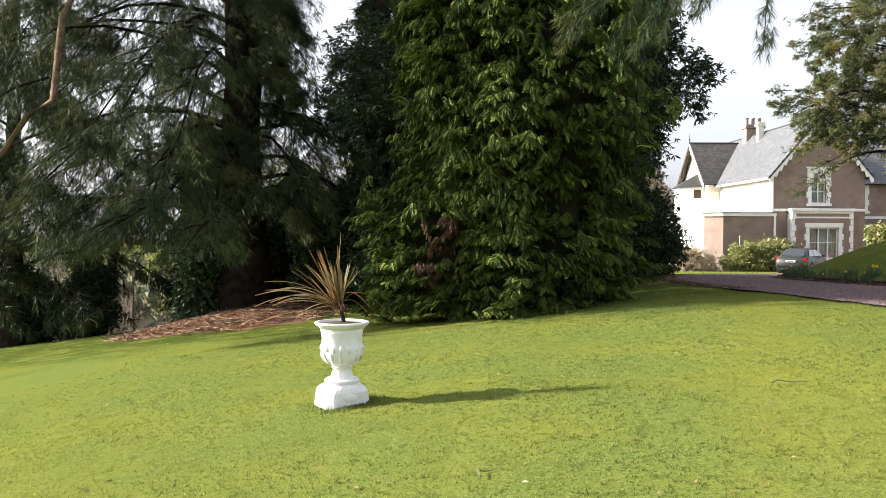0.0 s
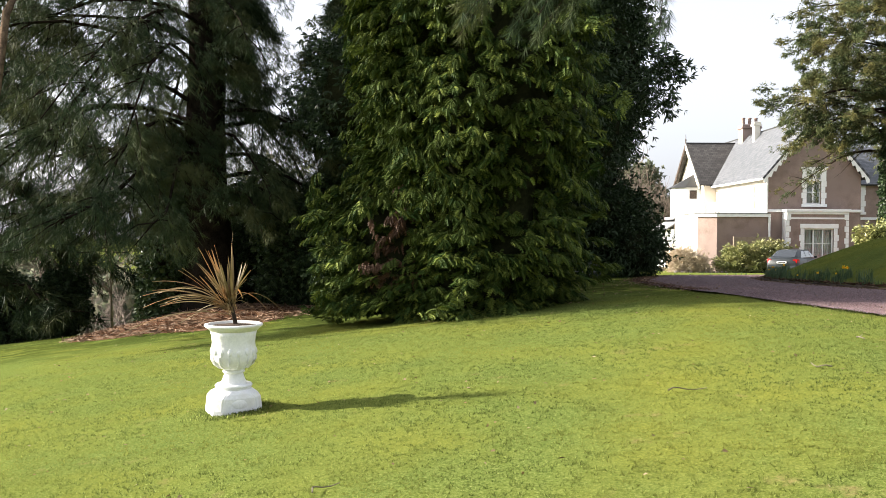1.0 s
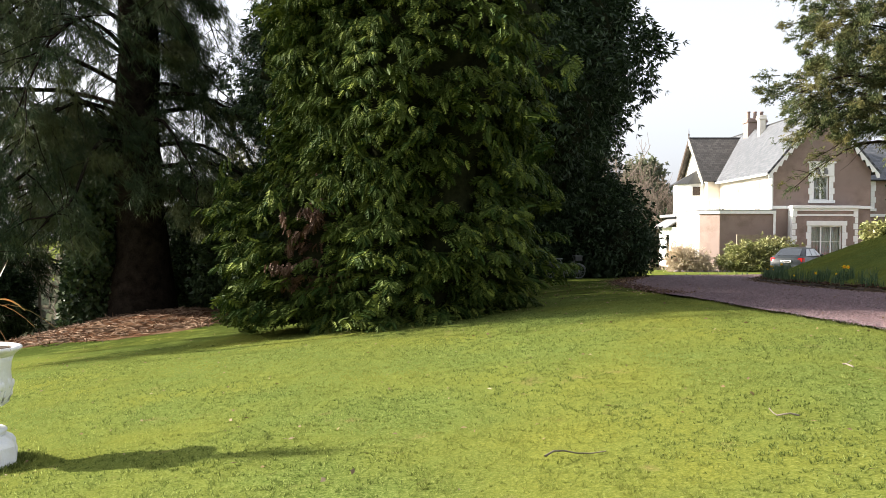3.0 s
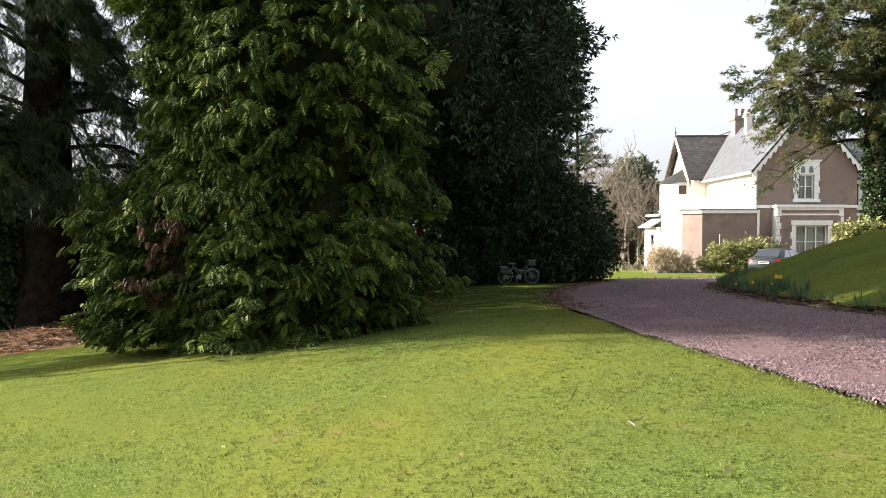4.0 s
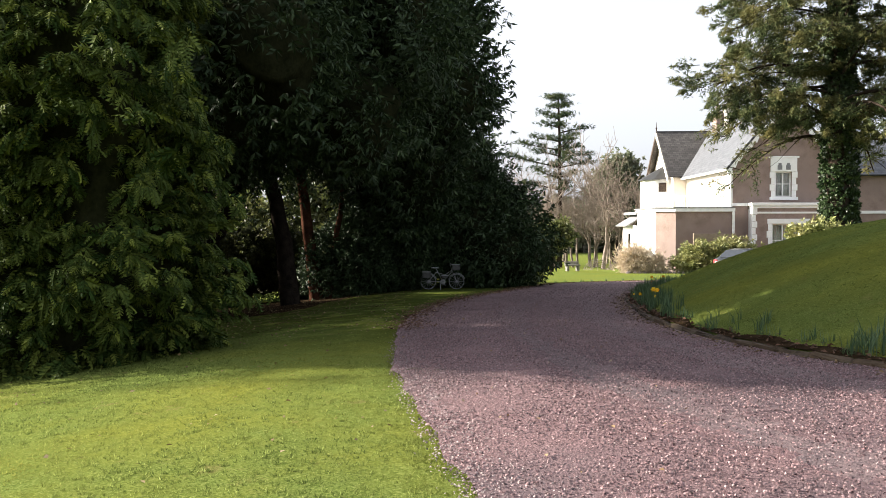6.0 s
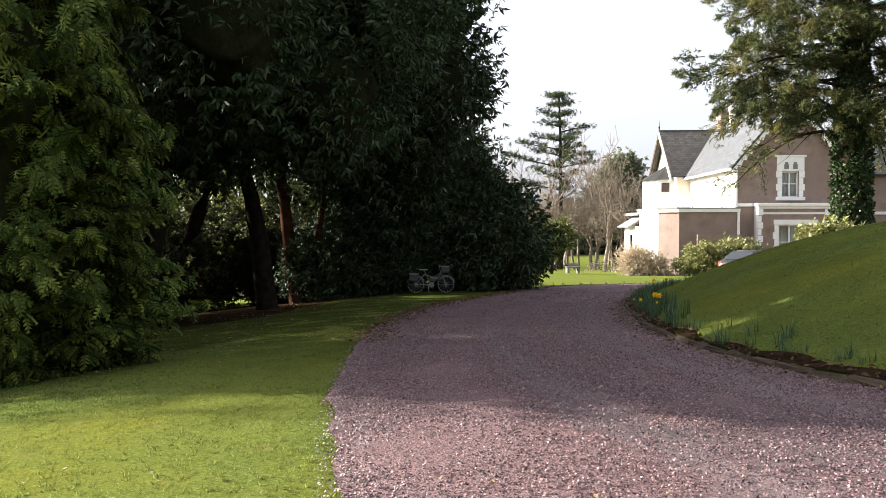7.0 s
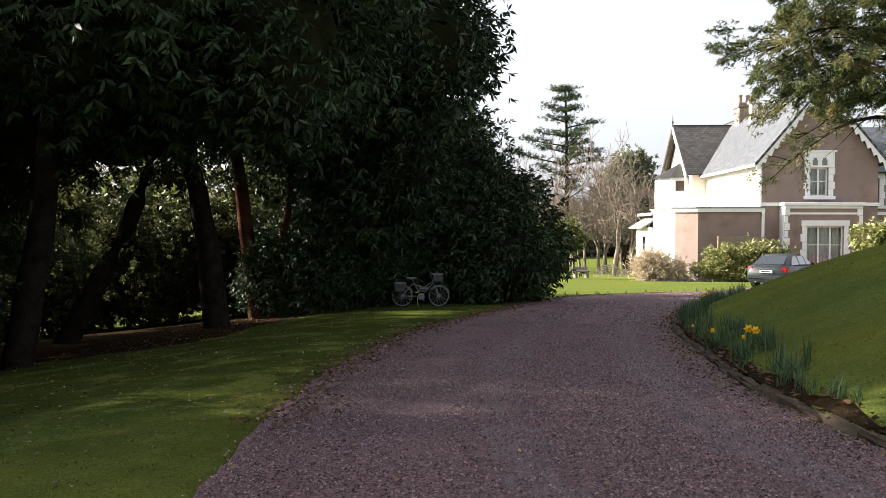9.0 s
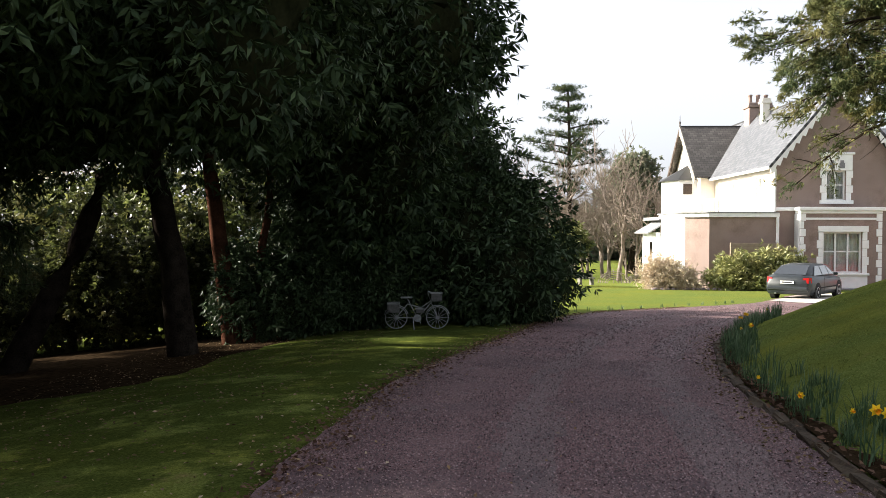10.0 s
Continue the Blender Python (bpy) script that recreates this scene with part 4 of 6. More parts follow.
# roofs
part("roof", slab((-3.5, -0.45, 6.72), (-3.5, 22.2, 6.72), (0.25, 22.2, 11.2), (0.25, -0.45, 11.2), -0.14), SLATE, house, "grey slate slope")
part("roof", slab((4.0, -0.45, 6.72), (4.0, 22.2, 6.72), (0.25, 22.2, 11.2), (0.25, -0.45, 11.2), 0.14), SLATE, house, "grey slate slope")
part("roof", slab((-4.6, 10.9, 6.85), (-3.3, 10.9, 6.85), (0.0, 15.1, 10.80), (-4.6, 15.1, 10.80), 0.12), BROWN_SLATE, house, "dark brownish slate slope of the wing")
part("roof", slab((-4.6, 19.3, 6.85), (-3.3, 19.3, 6.85), (0.0, 15.1, 10.80), (-4.6, 15.1, 10.80), -0.12), BROWN_SLATE, house, "dark brownish slate slope of the wing")
part("ridge", boxes((0.10, 0.40, -0.45, 22.2, 11.22, 11.36), bevel=0.03), BROWN_SLATE, house)
part("ridge", boxes((-4.6, 0.0, 14.97, 15.23, 10.84, 10.96), bevel=0.03), BROWN_SLATE, house)
part("finial", lathe([(0.05, 10.8), (0.05, 11.1), (0.08, 11.2), (0.03, 11.3), (0.02, 11.6), (0.005, 11.75)], 8), TIMBER, house).location = (-4.6, 15.1, 0)
part("gutter", boxes((-3.62, -3.46, -0.4, 11.0, 6.66, 6.80)), WHITE, house, "white gutter")


def bargeboard(foot, peak, y, mat, axis="y", n=11):
    """A scalloped board under a gable's edge."""
    bm = bmesh.new()
    for i in range(n):
        a, b = np.array(foot) + (np.array(peak) - np.array(foot)) * i / n, np.array(foot) + (np.array(peak) - np.array(foot)) * (i + 1) / n
        m = (a + b) / 2
        outline = [(a[0], a[1]), (b[0], b[1]), (b[0], b[1] - 0.26), (m[0], m[1] - 0.52), (a[0], a[1] - 0.26)]
        at = (lambda p, k: (p[0], k, p[1])) if axis == "y" else (lambda p, k: (k, p[0], p[1]))
        f, g = [bm.verts.new(at(p, y)) for p in outline], [bm.verts.new(at(p, y + 0.07)) for p in outline]
        bm.faces.new(f)
        bm.faces.new(g[::-1])
        for k in range(5):
            if k not in (1, 4) or (k == 1 and i == n - 1) or (k == 4 and i == 0):
                bm.faces.new((f[k], g[k], g[(k + 1) % 5], f[(k + 1) % 5]))
    bmesh.ops.remove_doubles(bm, verts=bm.verts, dist=0.001)
    bmesh.ops.recalc_face_normals(bm, faces=bm.faces)
    return bm


part("bargeboard", bargeboard((-3.5, 6.75), (0.25, 11.2), -0.43, WHITE), WHITE, house, "scalloped white bargeboard")
part("bargeboard", bargeboard((4.0, 6.75), (0.25, 11.2), -0.43, WHITE), WHITE, house, "scalloped white bargeboard")
part("bargeboard", bargeboard((10.9, 6.88), (15.1, 10.85), -4.66, CREAM, "x"), CREAM, house, "pale scalloped bargeboard in the sun")
part("bargeboard", bargeboard((19.3, 6.88), (15.1, 10.85), -4.66, TIMBER, "x"), TIMBER, house, "dark timber bargeboard")
# bands and pipes
part("string_course", boxes((-3.18, -1.98, -0.10, 0, 4.36, 4.56), (2.38, 3.66, -0.10, 0, 4.36, 4.56), bevel=0.02), WHITE, house)
part("downpipe", boxes((-3.22, -3.08, -0.16, -0.02, 4.3, 6.7), (-3.22, -3.08, -0.66, -0.52, 0, 4.0), bevel=0.03), WHITE, house, "white rainwater pipe")
# chimneys
for cx, cy, w, d, z1, mat in ((0.42, 13.2, 0.78, 0.55, 12.3, WALL), (-0.35, 9.6, 0.24, 0.24, 12.1, CREAM)):
    st = part("chimney", boxes((cx - w, cx + w, cy - d, cy + d, 9.4, z1 - 0.35), (cx - w - 0.1, cx + w + 0.1, cy - d - 0.1, cy + d + 0.1, z1 - 0.35, z1 - 0.2), (cx - w - 0.05, cx + w + 0.05, cy - d - 0.05, cy + d + 0.05, z1 - 0.2, z1), bevel=0.02), mat, house)
    for k in ((-0.55, 0, 0.55) if w > 0.5 else ()):
        part("chimney_pot", lathe([(0.17, z1), (0.15, z1 + 0.1), (0.13, z1 + 0.5), (0.17, z1 + 0.54), (0.17, z1 + 0.62), (0.1, z1 + 0.62)], 12), WALL, st).location = (cx + k, cy, 0)


def sash(host, name, x0, x1, z0, z1, y, lights, face=1, axis="y", label=""):
    """A painted window with upright lights, a meeting rail, panes and a net curtain; face: which way is out along the axis (-1 toward smaller)."""
    put = (lambda a, b, c, d, e, f: (a, b, c, d, e, f)) if axis == "y" else (lambda a, b, c, d, e, f: (c, d, a, b, e, f))
    fw = 0.09
    w = part(name, boxes(put(x0, x1, y - 0.04, y + 0.06, z0, z0 + fw), put(x0, x1, y - 0.04, y + 0.06, z1 - fw, z1), put(x0, x0 + fw, y - 0.04, y + 0.06, z0 + fw, z1 - fw), put(x1 - fw, x1, y - 0.04, y + 0.06, z0 + fw, z1 - fw)), WHITE, host, label)
    step = (x1 - x0 - fw) / lights
    for i in range(lights):
        a, b = x0 + i * step + fw, x0 + (i + 1) * step
        if i:
            part("mullion", boxes(put(a - fw, a, y - 0.05, y + 0.05, z0 + fw, z1 - fw)), WHITE, w)
        mid = z0 + (z1 - z0) * 0.52
        part("glazing_bar", boxes(put(a, b, y - 0.03, y + 0.03, mid - 0.03, mid + 0.03)), WHITE, w)
        for lo, hi in ((z0 + fw, mid - 0.03), (mid + 0.03, z1 - fw)):
            g = part("pane", boxes(put(a, b, y - 0.006, y + 0.006, lo, hi)), GLASS, w)
            g.visible_shadow = False
    n = 40
    u = np.linspace(0, 1, n)
    depth = y - face * (0.22 + 0.05 * np.sin(u * lights * 22) + 0.02 * np.sin(u * 71))
    p = []
    for side in (z0, z1):
        for a, b in zip(x0 + u * (x1 - x0), depth):
            p.append((a, b, side) if axis == "y" else (b, a, side))
    q = np.arange(n - 1)
    open_part = (q % (n // max(1, lights)) > 2)
    part("curtain", mesh_of("curtain", p, np.stack([q, q + 1, q + 1 + n, q + n], 1)[open_part]), NET, w, "pale net curtain")
    return w


def surround(host, x0, x1, z0, z1, y, wide=0.28, head=0.35, sill=0.2):
    """White stone round a window: blocks of two widths up the sides, a head and a sill."""
    n = max(4, round((z1 - z0) / 0.42))
    for k in range(n):
        a, b = z0 + (z1 - z0) * k / n, z0 + (z1 - z0) * (k + 1) / n
        w = wide + (0.09 if k % 2 else 0)
        for xa, xb in ((x0 - w, x0), (x1, x1 + w)):
            part("jamb_block", boxes((xa, xb, y - 0.07, y, a + 0.004, b - 0.004), bevel=0.012), WHITE, host)
    part("lintel", boxes((x0 - wide - 0.05, x1 + wide + 0.05, y - 0.10, y, z1, z1 + head), bevel=0.015), WHITE, host)
    part("sill", boxes((x0 - wide - 0.1, x1 + wide + 0.1, y - 0.16, y, z0 - sill, z0), bevel=0.015), WHITE, host)


upper = sash(house, "window", -0.30, 0.76, 4.95, 6.60, 0.18, 2, face=-1, label="white two-light sash window")
surround(house, -0.30, 0.76, 4.95, 6.60, 0.0, wide=0.27, head=0.88)
# dark plates set proud of the head, their tone standing for shaded recesses
for k in (-0.04, 0.50):
    part("blind_arch", boxes((k - 0.15, k + 0.15, -0.125, -0.10, 6.72, 7.02), (k - 0.10, k + 0.10, -0.125, -0.10, 7.02, 7.16), bevel=0.01), LEAD, house, "small dark raised panel standing for a shaded recess")
part("label_stop", boxes((-0.74, 1.20, -0.14, 0, 7.48, 7.60), bevel=0.02), WHITE, house)
# square bay below the gable
part("wall", pierced(-1.95, 2.35, 0, 4.2, -0.75, -0.4, [(-0.75, 1.35, 0.95, 3.2)]), WALL, house)
for b in ((-1.95, -1.6, -0.4, 0, 0, 4.2), (2.0, 2.35, -0.4, 0, 0, 4.2)):
    part("wall", boxes(b), WALL, house)
part("cornice", boxes((-2.1, 2.5, -0.92, 0, 4.36, 4.56), (-2.0, 2.4, -0.82, 0, 4.2, 4.36), bevel=0.02), WHITE, house, "white cornice over the bay")
part("architrave", boxes((-1.75, 2.15, -0.79, -0.75, 3.86, 3.98)), WHITE, house)
for k in range(10):
    w = 0.30 if k % 2 else 0.20
    for xa, xb in ((-2.0, -2.0 + w), (2.4 - w, 2.4)):
        part("quoin", boxes((xa, xb, -0.80, -0.60, 0.42 * k + 0.02, 0.42 * k + 0.415), bevel=0.012), WHITE, house)
part("quoin", boxes((-2.02, -1.955, -0.595, -0.004, 0.02, 4.19), bevel=0.01), WHITE, house, "white painted return of the bay")
sash(house, "window", -0.75, 1.35, 0.95, 3.2, -0.58, 3, face=-1, label="white three-light sash window")
surround(house, -0.75, 1.35, 0.95, 3.2, -0.75, wide=0.25, head=0.32, sill=0.12)
part("apron", boxes((-1.04, 1.64, -0.80, -0.75, 0.02, 0.83)), WHITE, house, "white panel below the bay window")
part("step", boxes((-1.2, 2.0, -1.5, -0.8, 0, 0.14), bevel=0.02), LEAD, house)
# west side openings
sash(house, "window", 2.2, 3.2, 4.3, 6.4, -2.95, 1, face=-1, axis="x", label="white balcony door")
sash(house, "window", 6.6, 7.5, 4.6, 6.2, -2.95, 1, face=-1, axis="x", label="white side window")
sash(house, "window", 1.6, 2.2, 1.0, 3.1, -7.75, 1, face=-1, axis="x", label="narrow white window")
part("window", boxes((-8.23, -8.20, 7.4, 8.2, 0.9, 2.5)), GLASS, house, "porch side light")
# two-sided oriel with a hipped cap on the wing
oriel = bmesh.new()
hexa = [(-4.1 + 1.95 * math.cos(a), 14.3 + 2.1 * math.sin(a)) for a in [math.pi * (0.5 + k / 5) for k in range(6)]]
for z0, z1, s in ((3.9, 6.85, 1.0),):
    f, g = [oriel.verts.new((*v, z0)) for v in hexa], [oriel.verts.new((*v, z1)) for v in hexa]
    for i in range(6):
        oriel.faces.new((f[i], f[(i + 1) % 6], g[(i + 1) % 6], g[i]))
    oriel.faces.new(f)
    oriel.faces.new(g)
bmesh.ops.recalc_face_normals(oriel, faces=oriel.faces)
bay = part("oriel", oriel, WHITE, house, "white canted oriel on the wing")
cap = bmesh.new()
f = [cap.verts.new((-4.1 + (v[0] + 4.1) * 1.14, 14.3 + (v[1] - 14.3) * 1.14, 6.78)) for v in hexa]
apex = cap.verts.new((-4.1, 14.3, 8.05))
for i in range(6):
    cap.faces.new((f[i], f[(i + 1) % 6], apex))
cap.faces.new(f[::-1])
bmesh.ops.recalc_face_normals(cap, faces=cap.faces)
part("oriel_roof", cap, BROWN_SLATE, bay, "small hipped slate cap")
mid = [(hexa[k][0] + hexa[k + 1][0]) / 2 for k in (4,)][0], [(hexa[k][1] + hexa[k + 1][1]) / 2 for k in (4,)][0]
pane = part("pane", boxes((-0.30, 0.30, -0.04, 0.02, 5.80, 6.52)), TIMBER, bay, "dark oriel window")
pane.location = (mid[0] - 0.02, mid[1] - 0.02, 0)
e = Vector(hexa[5]) - Vector(hexa[4])
pane.rotation_euler = (0, 0, math.atan2(e.y, e.x))
# balcony rail
for k in range(7):
    part("baluster", boxes((-4.05 + k * 0.15, -3.99 + k * 0.15, 10.4, 10.46, 4.3, 5.35)), WHITE, house)
part("handrail", boxes((-4.2, -3.1, 10.38, 10.48, 5.35, 5.43)), WHITE, house)
part("roof", boxes((-8.0, -3.1, 6.5, 11.3, 3.9, 4.1)), LEAD, house)
# the set-back wing to the east
part("wall", pierced(3.6, 12.5, 0, 6.6, 4.0, 4.4, [(4.4, 5.6, 4.5, 6.2), (4.4, 5.8, 0.9, 3.1)]), WALL, house)
for b in ((12.1, 12.5, 4.4, 12, 0, 6.6), (3.6, 12.1, 11.6, 12, 0, 6.6)):
    part("wall", boxes(b), WALL, house)
sash(house, "window", 4.4, 5.6, 4.5, 6.2, 4.2, 2, face=-1, label="white two-light sash window")
surround(house, 4.4, 5.6, 4.5, 6.2, 4.0)
sash(house, "window", 4.4, 5.8, 0.9, 3.1, 4.2, 2, face=-1, label="white two-light sash window")
surround(house, 4.4, 5.8, 0.9, 3.1, 4.0)
part("string_course", boxes((3.6, 12.5, 3.92, 4.0, 3.9, 4.1)), WHITE, house)
part("roof", slab((3.4, 3.6, 6.5), (12.8, 3.6, 6.5), (12.8, 8.0, 9.8), (3.4, 8.0, 9.8), 0.12), SLATE, house, "grey slate slope")
part("roof", slab((3.4, 12.4, 6.5), (12.8, 12.4, 6.5), (12.8, 8.0, 9.8), (3.4, 8.0, 9.8), -0.12), SLATE, house, "grey slate slope")
part("wall", prism([(4.4, 6.6), (11.6, 6.6), (8.0, 9.7)], 12.1, 12.5, "x"), WALL, house)

# ---- brush, far woods and the distance ----
SMALL = rosette(6, 1.0, 0.22, seed=11)
for bx, by, s in ((0.6, 35.5, 0.9), (-3.0, 34.5, 1.0), (-6.6, 35.0, 1.05), (3.0, 37.5, 1.2), (-1.4, 38.0, 1.5), (-9.8, 36.0, 1.2), (-5.4, 38.5, 1.5)):
    lobed_tree("understorey_shrub", "sunlit leafy shrub behind the dark evergreens", (bx, by),
               [(0, 0, 1.5 * s, 2.1 * s, 1.6 * s, 1.7 * s), (1.2 * s, 0.3, 2.9 * s, 1.5 * s, 1.2 * s, 1.3 * s), (-1.2 * s, 0.2, 3.2 * s, 1.4 * s, 1.2 * s, 1.4 * s)],
               SMALL, 0.18, 2600, BRUSH, [(0, 0, 0.1, 0, 3.0 * s, 0.07), (0.8, 0.2, 0.2, 0.1, 3.0 * s, 0.05)], core=0.5, category="shrub", shell=0.7)


def bare_arrays(height, seed, spread_out=0.55, levels=4, fork=3, r0=0.14, thin=0.011):
    """Trunk, boughs and fine twigs of a leafless tree."""
    r = np.random.default_rng(seed)
    out, stack = [], [(np.zeros(3), np.array([0, 0, 1.0]), height * 0.34, r0, 0)]
    while stack:
        o, d, L, rad, lv = stack.pop()
        n = 5
        u = np.linspace(0, 1, n)[:, None]
        p = o + d * L * u + np.cumsum(r.normal(size=(n, 3)) * L * 0.04, 0) * u
        out.append(tube_arrays(p, rad * np.linspace(1, 0.6, n), 5 if lv < 2 else 3))
        if lv < levels:
            for k in range(fork + (lv > 0)):
                e = d + r.normal(size=3) * spread_out + np.array([0, 0, 0.18])
                e /= np.linalg.norm(e)
                stack.append((p[r.integers(2, n)], e, L * r.uniform(0.55, 0.85), max(rad * 0.55, thin), lv + 1))
    return joined(out)


def bare_tree(x, y, h, seed, label="leafless tree with fine grey-brown twigs", thin=0.011):
    t = thing("bare_tree", label, "tree", (x, y, land1(x, y) - 0.05), group="leafless trees in the far wood")
    part("branch_work", mesh_of("branch_work", *bare_arrays(h, seed, r0=h * 0.014, thin=thin)), TWIG, t)
    return t


first = [bare_tree(-13.5, 33.0, 6.5, 1), bare_tree(-19.0, 41.0, 9.0, 2), bare_tree(12.0, 88.0, 14.0, 3, "leafless garden tree beyond the lawn", 0.022), bare_tree(15.0, 84.0, 10.5, 4, "leafless garden tree beyond the lawn", 0.020)]
spots = np.random.default_rng(21)
for k in range(18):
    x, y = spots.uniform(-62, -9), spots.uniform(34, 78)
    c = copy_thing(first[k % 2], pose(x, y, land1(x, y) - 0.05, 0, 0, spots.uniform(0, 360)))
    c.scale = [spots.uniform(0.8, 1.6)] * 3
for k in range(22):
    x, y = spots.uniform(9, 22), spots.uniform(76, 98)
    c = copy_thing(first[2 + k % 2], pose(x, y, land1(x, y) - 0.05, 0, 0, spots.uniform(0, 360)))
    c.scale = [spots.uniform(0.65, 1.1)] * 3


def far_wood(name, label, spots_xyz, mat, seed):
    """A belt of distant wood: many leafy clumps of uneven height, in one mesh."""
    r = np.random.default_rng(seed)
    at, out = [], []
    for x, y, w, h in spots_xyz:
        n = int(36 + 11 * h)
        d = r.normal(size=(n, 3))
        d /= np.linalg.norm(d, axis=1)[:, None]
        d[:, 2] = np.abs(d[:, 2])
        s = r.uniform(0.5, 1.05, n)[:, None] * (1 + 0.25 * lump(d * 4 + x, 1.0))[:, None]
        at.append(np.array([x, y, land1(x, y)]) + d * s * [w, w, h])
        out.append(d + r.normal(size=(n, 3)) * 0.4)
    at, out = np.concatenate(at), np.concatenate(out)
    ob = part(name, mesh_of(name, *scattered(*rosette(4, 1.0, 0.45, seed=4), at, out, r.uniform(0.9, 1.9, len(at)), sag=0.2)), mat)
    return tagged(ob, label, "woodland", kind="stuff")


w = np.random.default_rng(5)
far_wood("far_wood", "distant wood of green and brown trees, paled for haze", [(w.uniform(-190, -22), w.uniform(82, 150), w.uniform(4, 7), w.uniform(6, 13)) for _ in range(110)] + [(w.uniform(-30, 90), w.uniform(125, 185), w.uniform(4, 7), w.uniform(5, 9)) for _ in range(70)], HAZED_GREEN, 6)
far_wood("far_wood", "woodland all round behind the lawn", [(90 * math.cos(a) + w.uniform(-8, 8), 10 + 80 * math.sin(a), w.uniform(4, 7), w.uniform(6, 10)) for a in np.linspace(math.pi * 1.15, math.pi * 2.1, 60)], HAZED_GREEN, 8)
PADS = tuft(12, 1.0, 0.05, cone=1.1, seed=6)


def tall_pine(x, y, h):
    t = thing("distant_pine", "tall open pine with flat tiers of dark needles", "tree", (x, y, land1(x, y)))
    r = np.random.default_rng(31)
    p = limb((0, 0, -0.2), (0.01, 0, 1), h, wobble=0.05, n=9)
    part("trunk", mesh_of("trunk", *tube_arrays(p, np.linspace(0.30, 0.08, 9), 7)), BARK, t, smooth=True)
    at = []
    tiers = [(0.47, 4.0, 2.9, 3), (0.54, 3.4, 3.6, 3), (0.60, 5.0, 3.2, 4), (0.66, 3.6, 0.4, 4), (0.70, 4.0, 2.8, 4), (0.76, 2.7, 2.4, 4), (0.83, 2.5, 0.2, 4), (0.89, 2.0, 2.8, 4), (0.95, 1.4, 0.5, 4), (0.99, 1.1, 2.0, 4)]
    for f0, longest, lean, count in tiers:
        for k in range(count):
            a = lean + 2 * math.pi * k / count + r.normal() * 0.3
            L = longest * (1.0 if k == 0 else r.uniform(0.4, 0.8))
            q = limb(along(p, f0 + r.normal() * 0.008), (math.cos(a), math.sin(a), 0.22), L, sag=0.05, n=5)
            part("limb", mesh_of("limb", *tube_arrays(q, np.linspace(0.08, 0.02, 5), 4)), BARK, t)
            m = int(17 * L) + 10
            at.append(along(q, 1.05 - 0.75 * r.random(m) ** 1.4) + r.normal(size=(m, 3)) * [0.34, 0.34, 0.13] + [0, 0, 0.12])
    at = np.concatenate(at + [p[-1] + r.normal(size=(50, 3)) * [0.6, 0.6, 0.2]])
    part("crown", mesh_of("crown", *scattered(*PADS, at, r.normal(size=at.shape) + [0, 0, 0.5], r.uniform(0.28, 0.5, len(at)))), PINE, t)


tall_pine(15.4, 84.0, 16.1)
lobed_tree("garden_oak", "rounded grey-green evergreen oak with bare lower boughs", (22.7, 94.0),
           [(0, 0, 8.2, 2.9, 2.6, 2.3), (-1.7, 0, 7.0, 1.9, 1.8, 1.9), (1.6, 0, 6.8, 2.0, 1.9, 2.2), (0.2, -0.5, 10.2, 1.9, 1.7, 1.6), (0.3, -1.0, 5.0, 1.8, 1.4, 1.6)],
           SMALL, 0.36, 7500, OAK_LEAF, [(0, 0, 0.02, 0, 8, 0.35), (0.1, 0, 0.5, 0, 6.5, 0.2), (-0.1, 0, -0.45, 0, 6.5, 0.2)], core=0, shell=0.75, sag=0.1)
lobed_tree("garden_shrub", "dark ivy-green holly under the oak", (24.5, 88.0), [(0, 0, 2.2, 2.0, 1.8, 2.6), (-0.4, 0, 4.4, 1.3, 1.2, 1.6)], SMALL, 0.34, 2600, LAUREL, [(0, 0, 0, 0, 3, 0.1)], core=0.6, category="shrub")
lobed_tree("clipped_bush", "rounded sunlit bush on a short trunk", (12.5, 62.0), [(0, 0, 2.6, 1.3, 1.3, 0.9), (-0.6, 0.3, 1.8, 1.0, 1.0, 0.9)], SMALL, 0.24, 2400, BRUSH, [(0, 0, 0, 0, 2.2, 0.12)], core=0.7, category="shrub")

# ---- things on the lawn and by the drive ----
URN_WHITE = surface("whitewashed_stone", (0.70, 0.71, 0.72), (0.87, 0.87, 0.88), scale=7, rough=0.75, bump=0.35, fine=50, third=(0.66, 0.65, 0.60), big=4.0)
POT_SOIL = surface("pot_soil", (0.03, 0.02, 0.014), (0.09, 0.06, 0.04), scale=30, rough=1.0, bump=1.0, fine=90)
STRAP = foliage("strap_leaf", (0.12, 0.085, 0.035), (0.34, 0.26, 0.12), (0.30, 0.13, 0.05), rough=0.5, spec=0.3, through_light=0.25, scale=3.0)
UX, UY = -1.02, 8.22
UZ = land1(UX, UY)
urn = thing("garden_urn", "white-painted stone urn on a chamfered plinth on the lawn", "planter", (UX, UY, UZ - 0.01), 28)


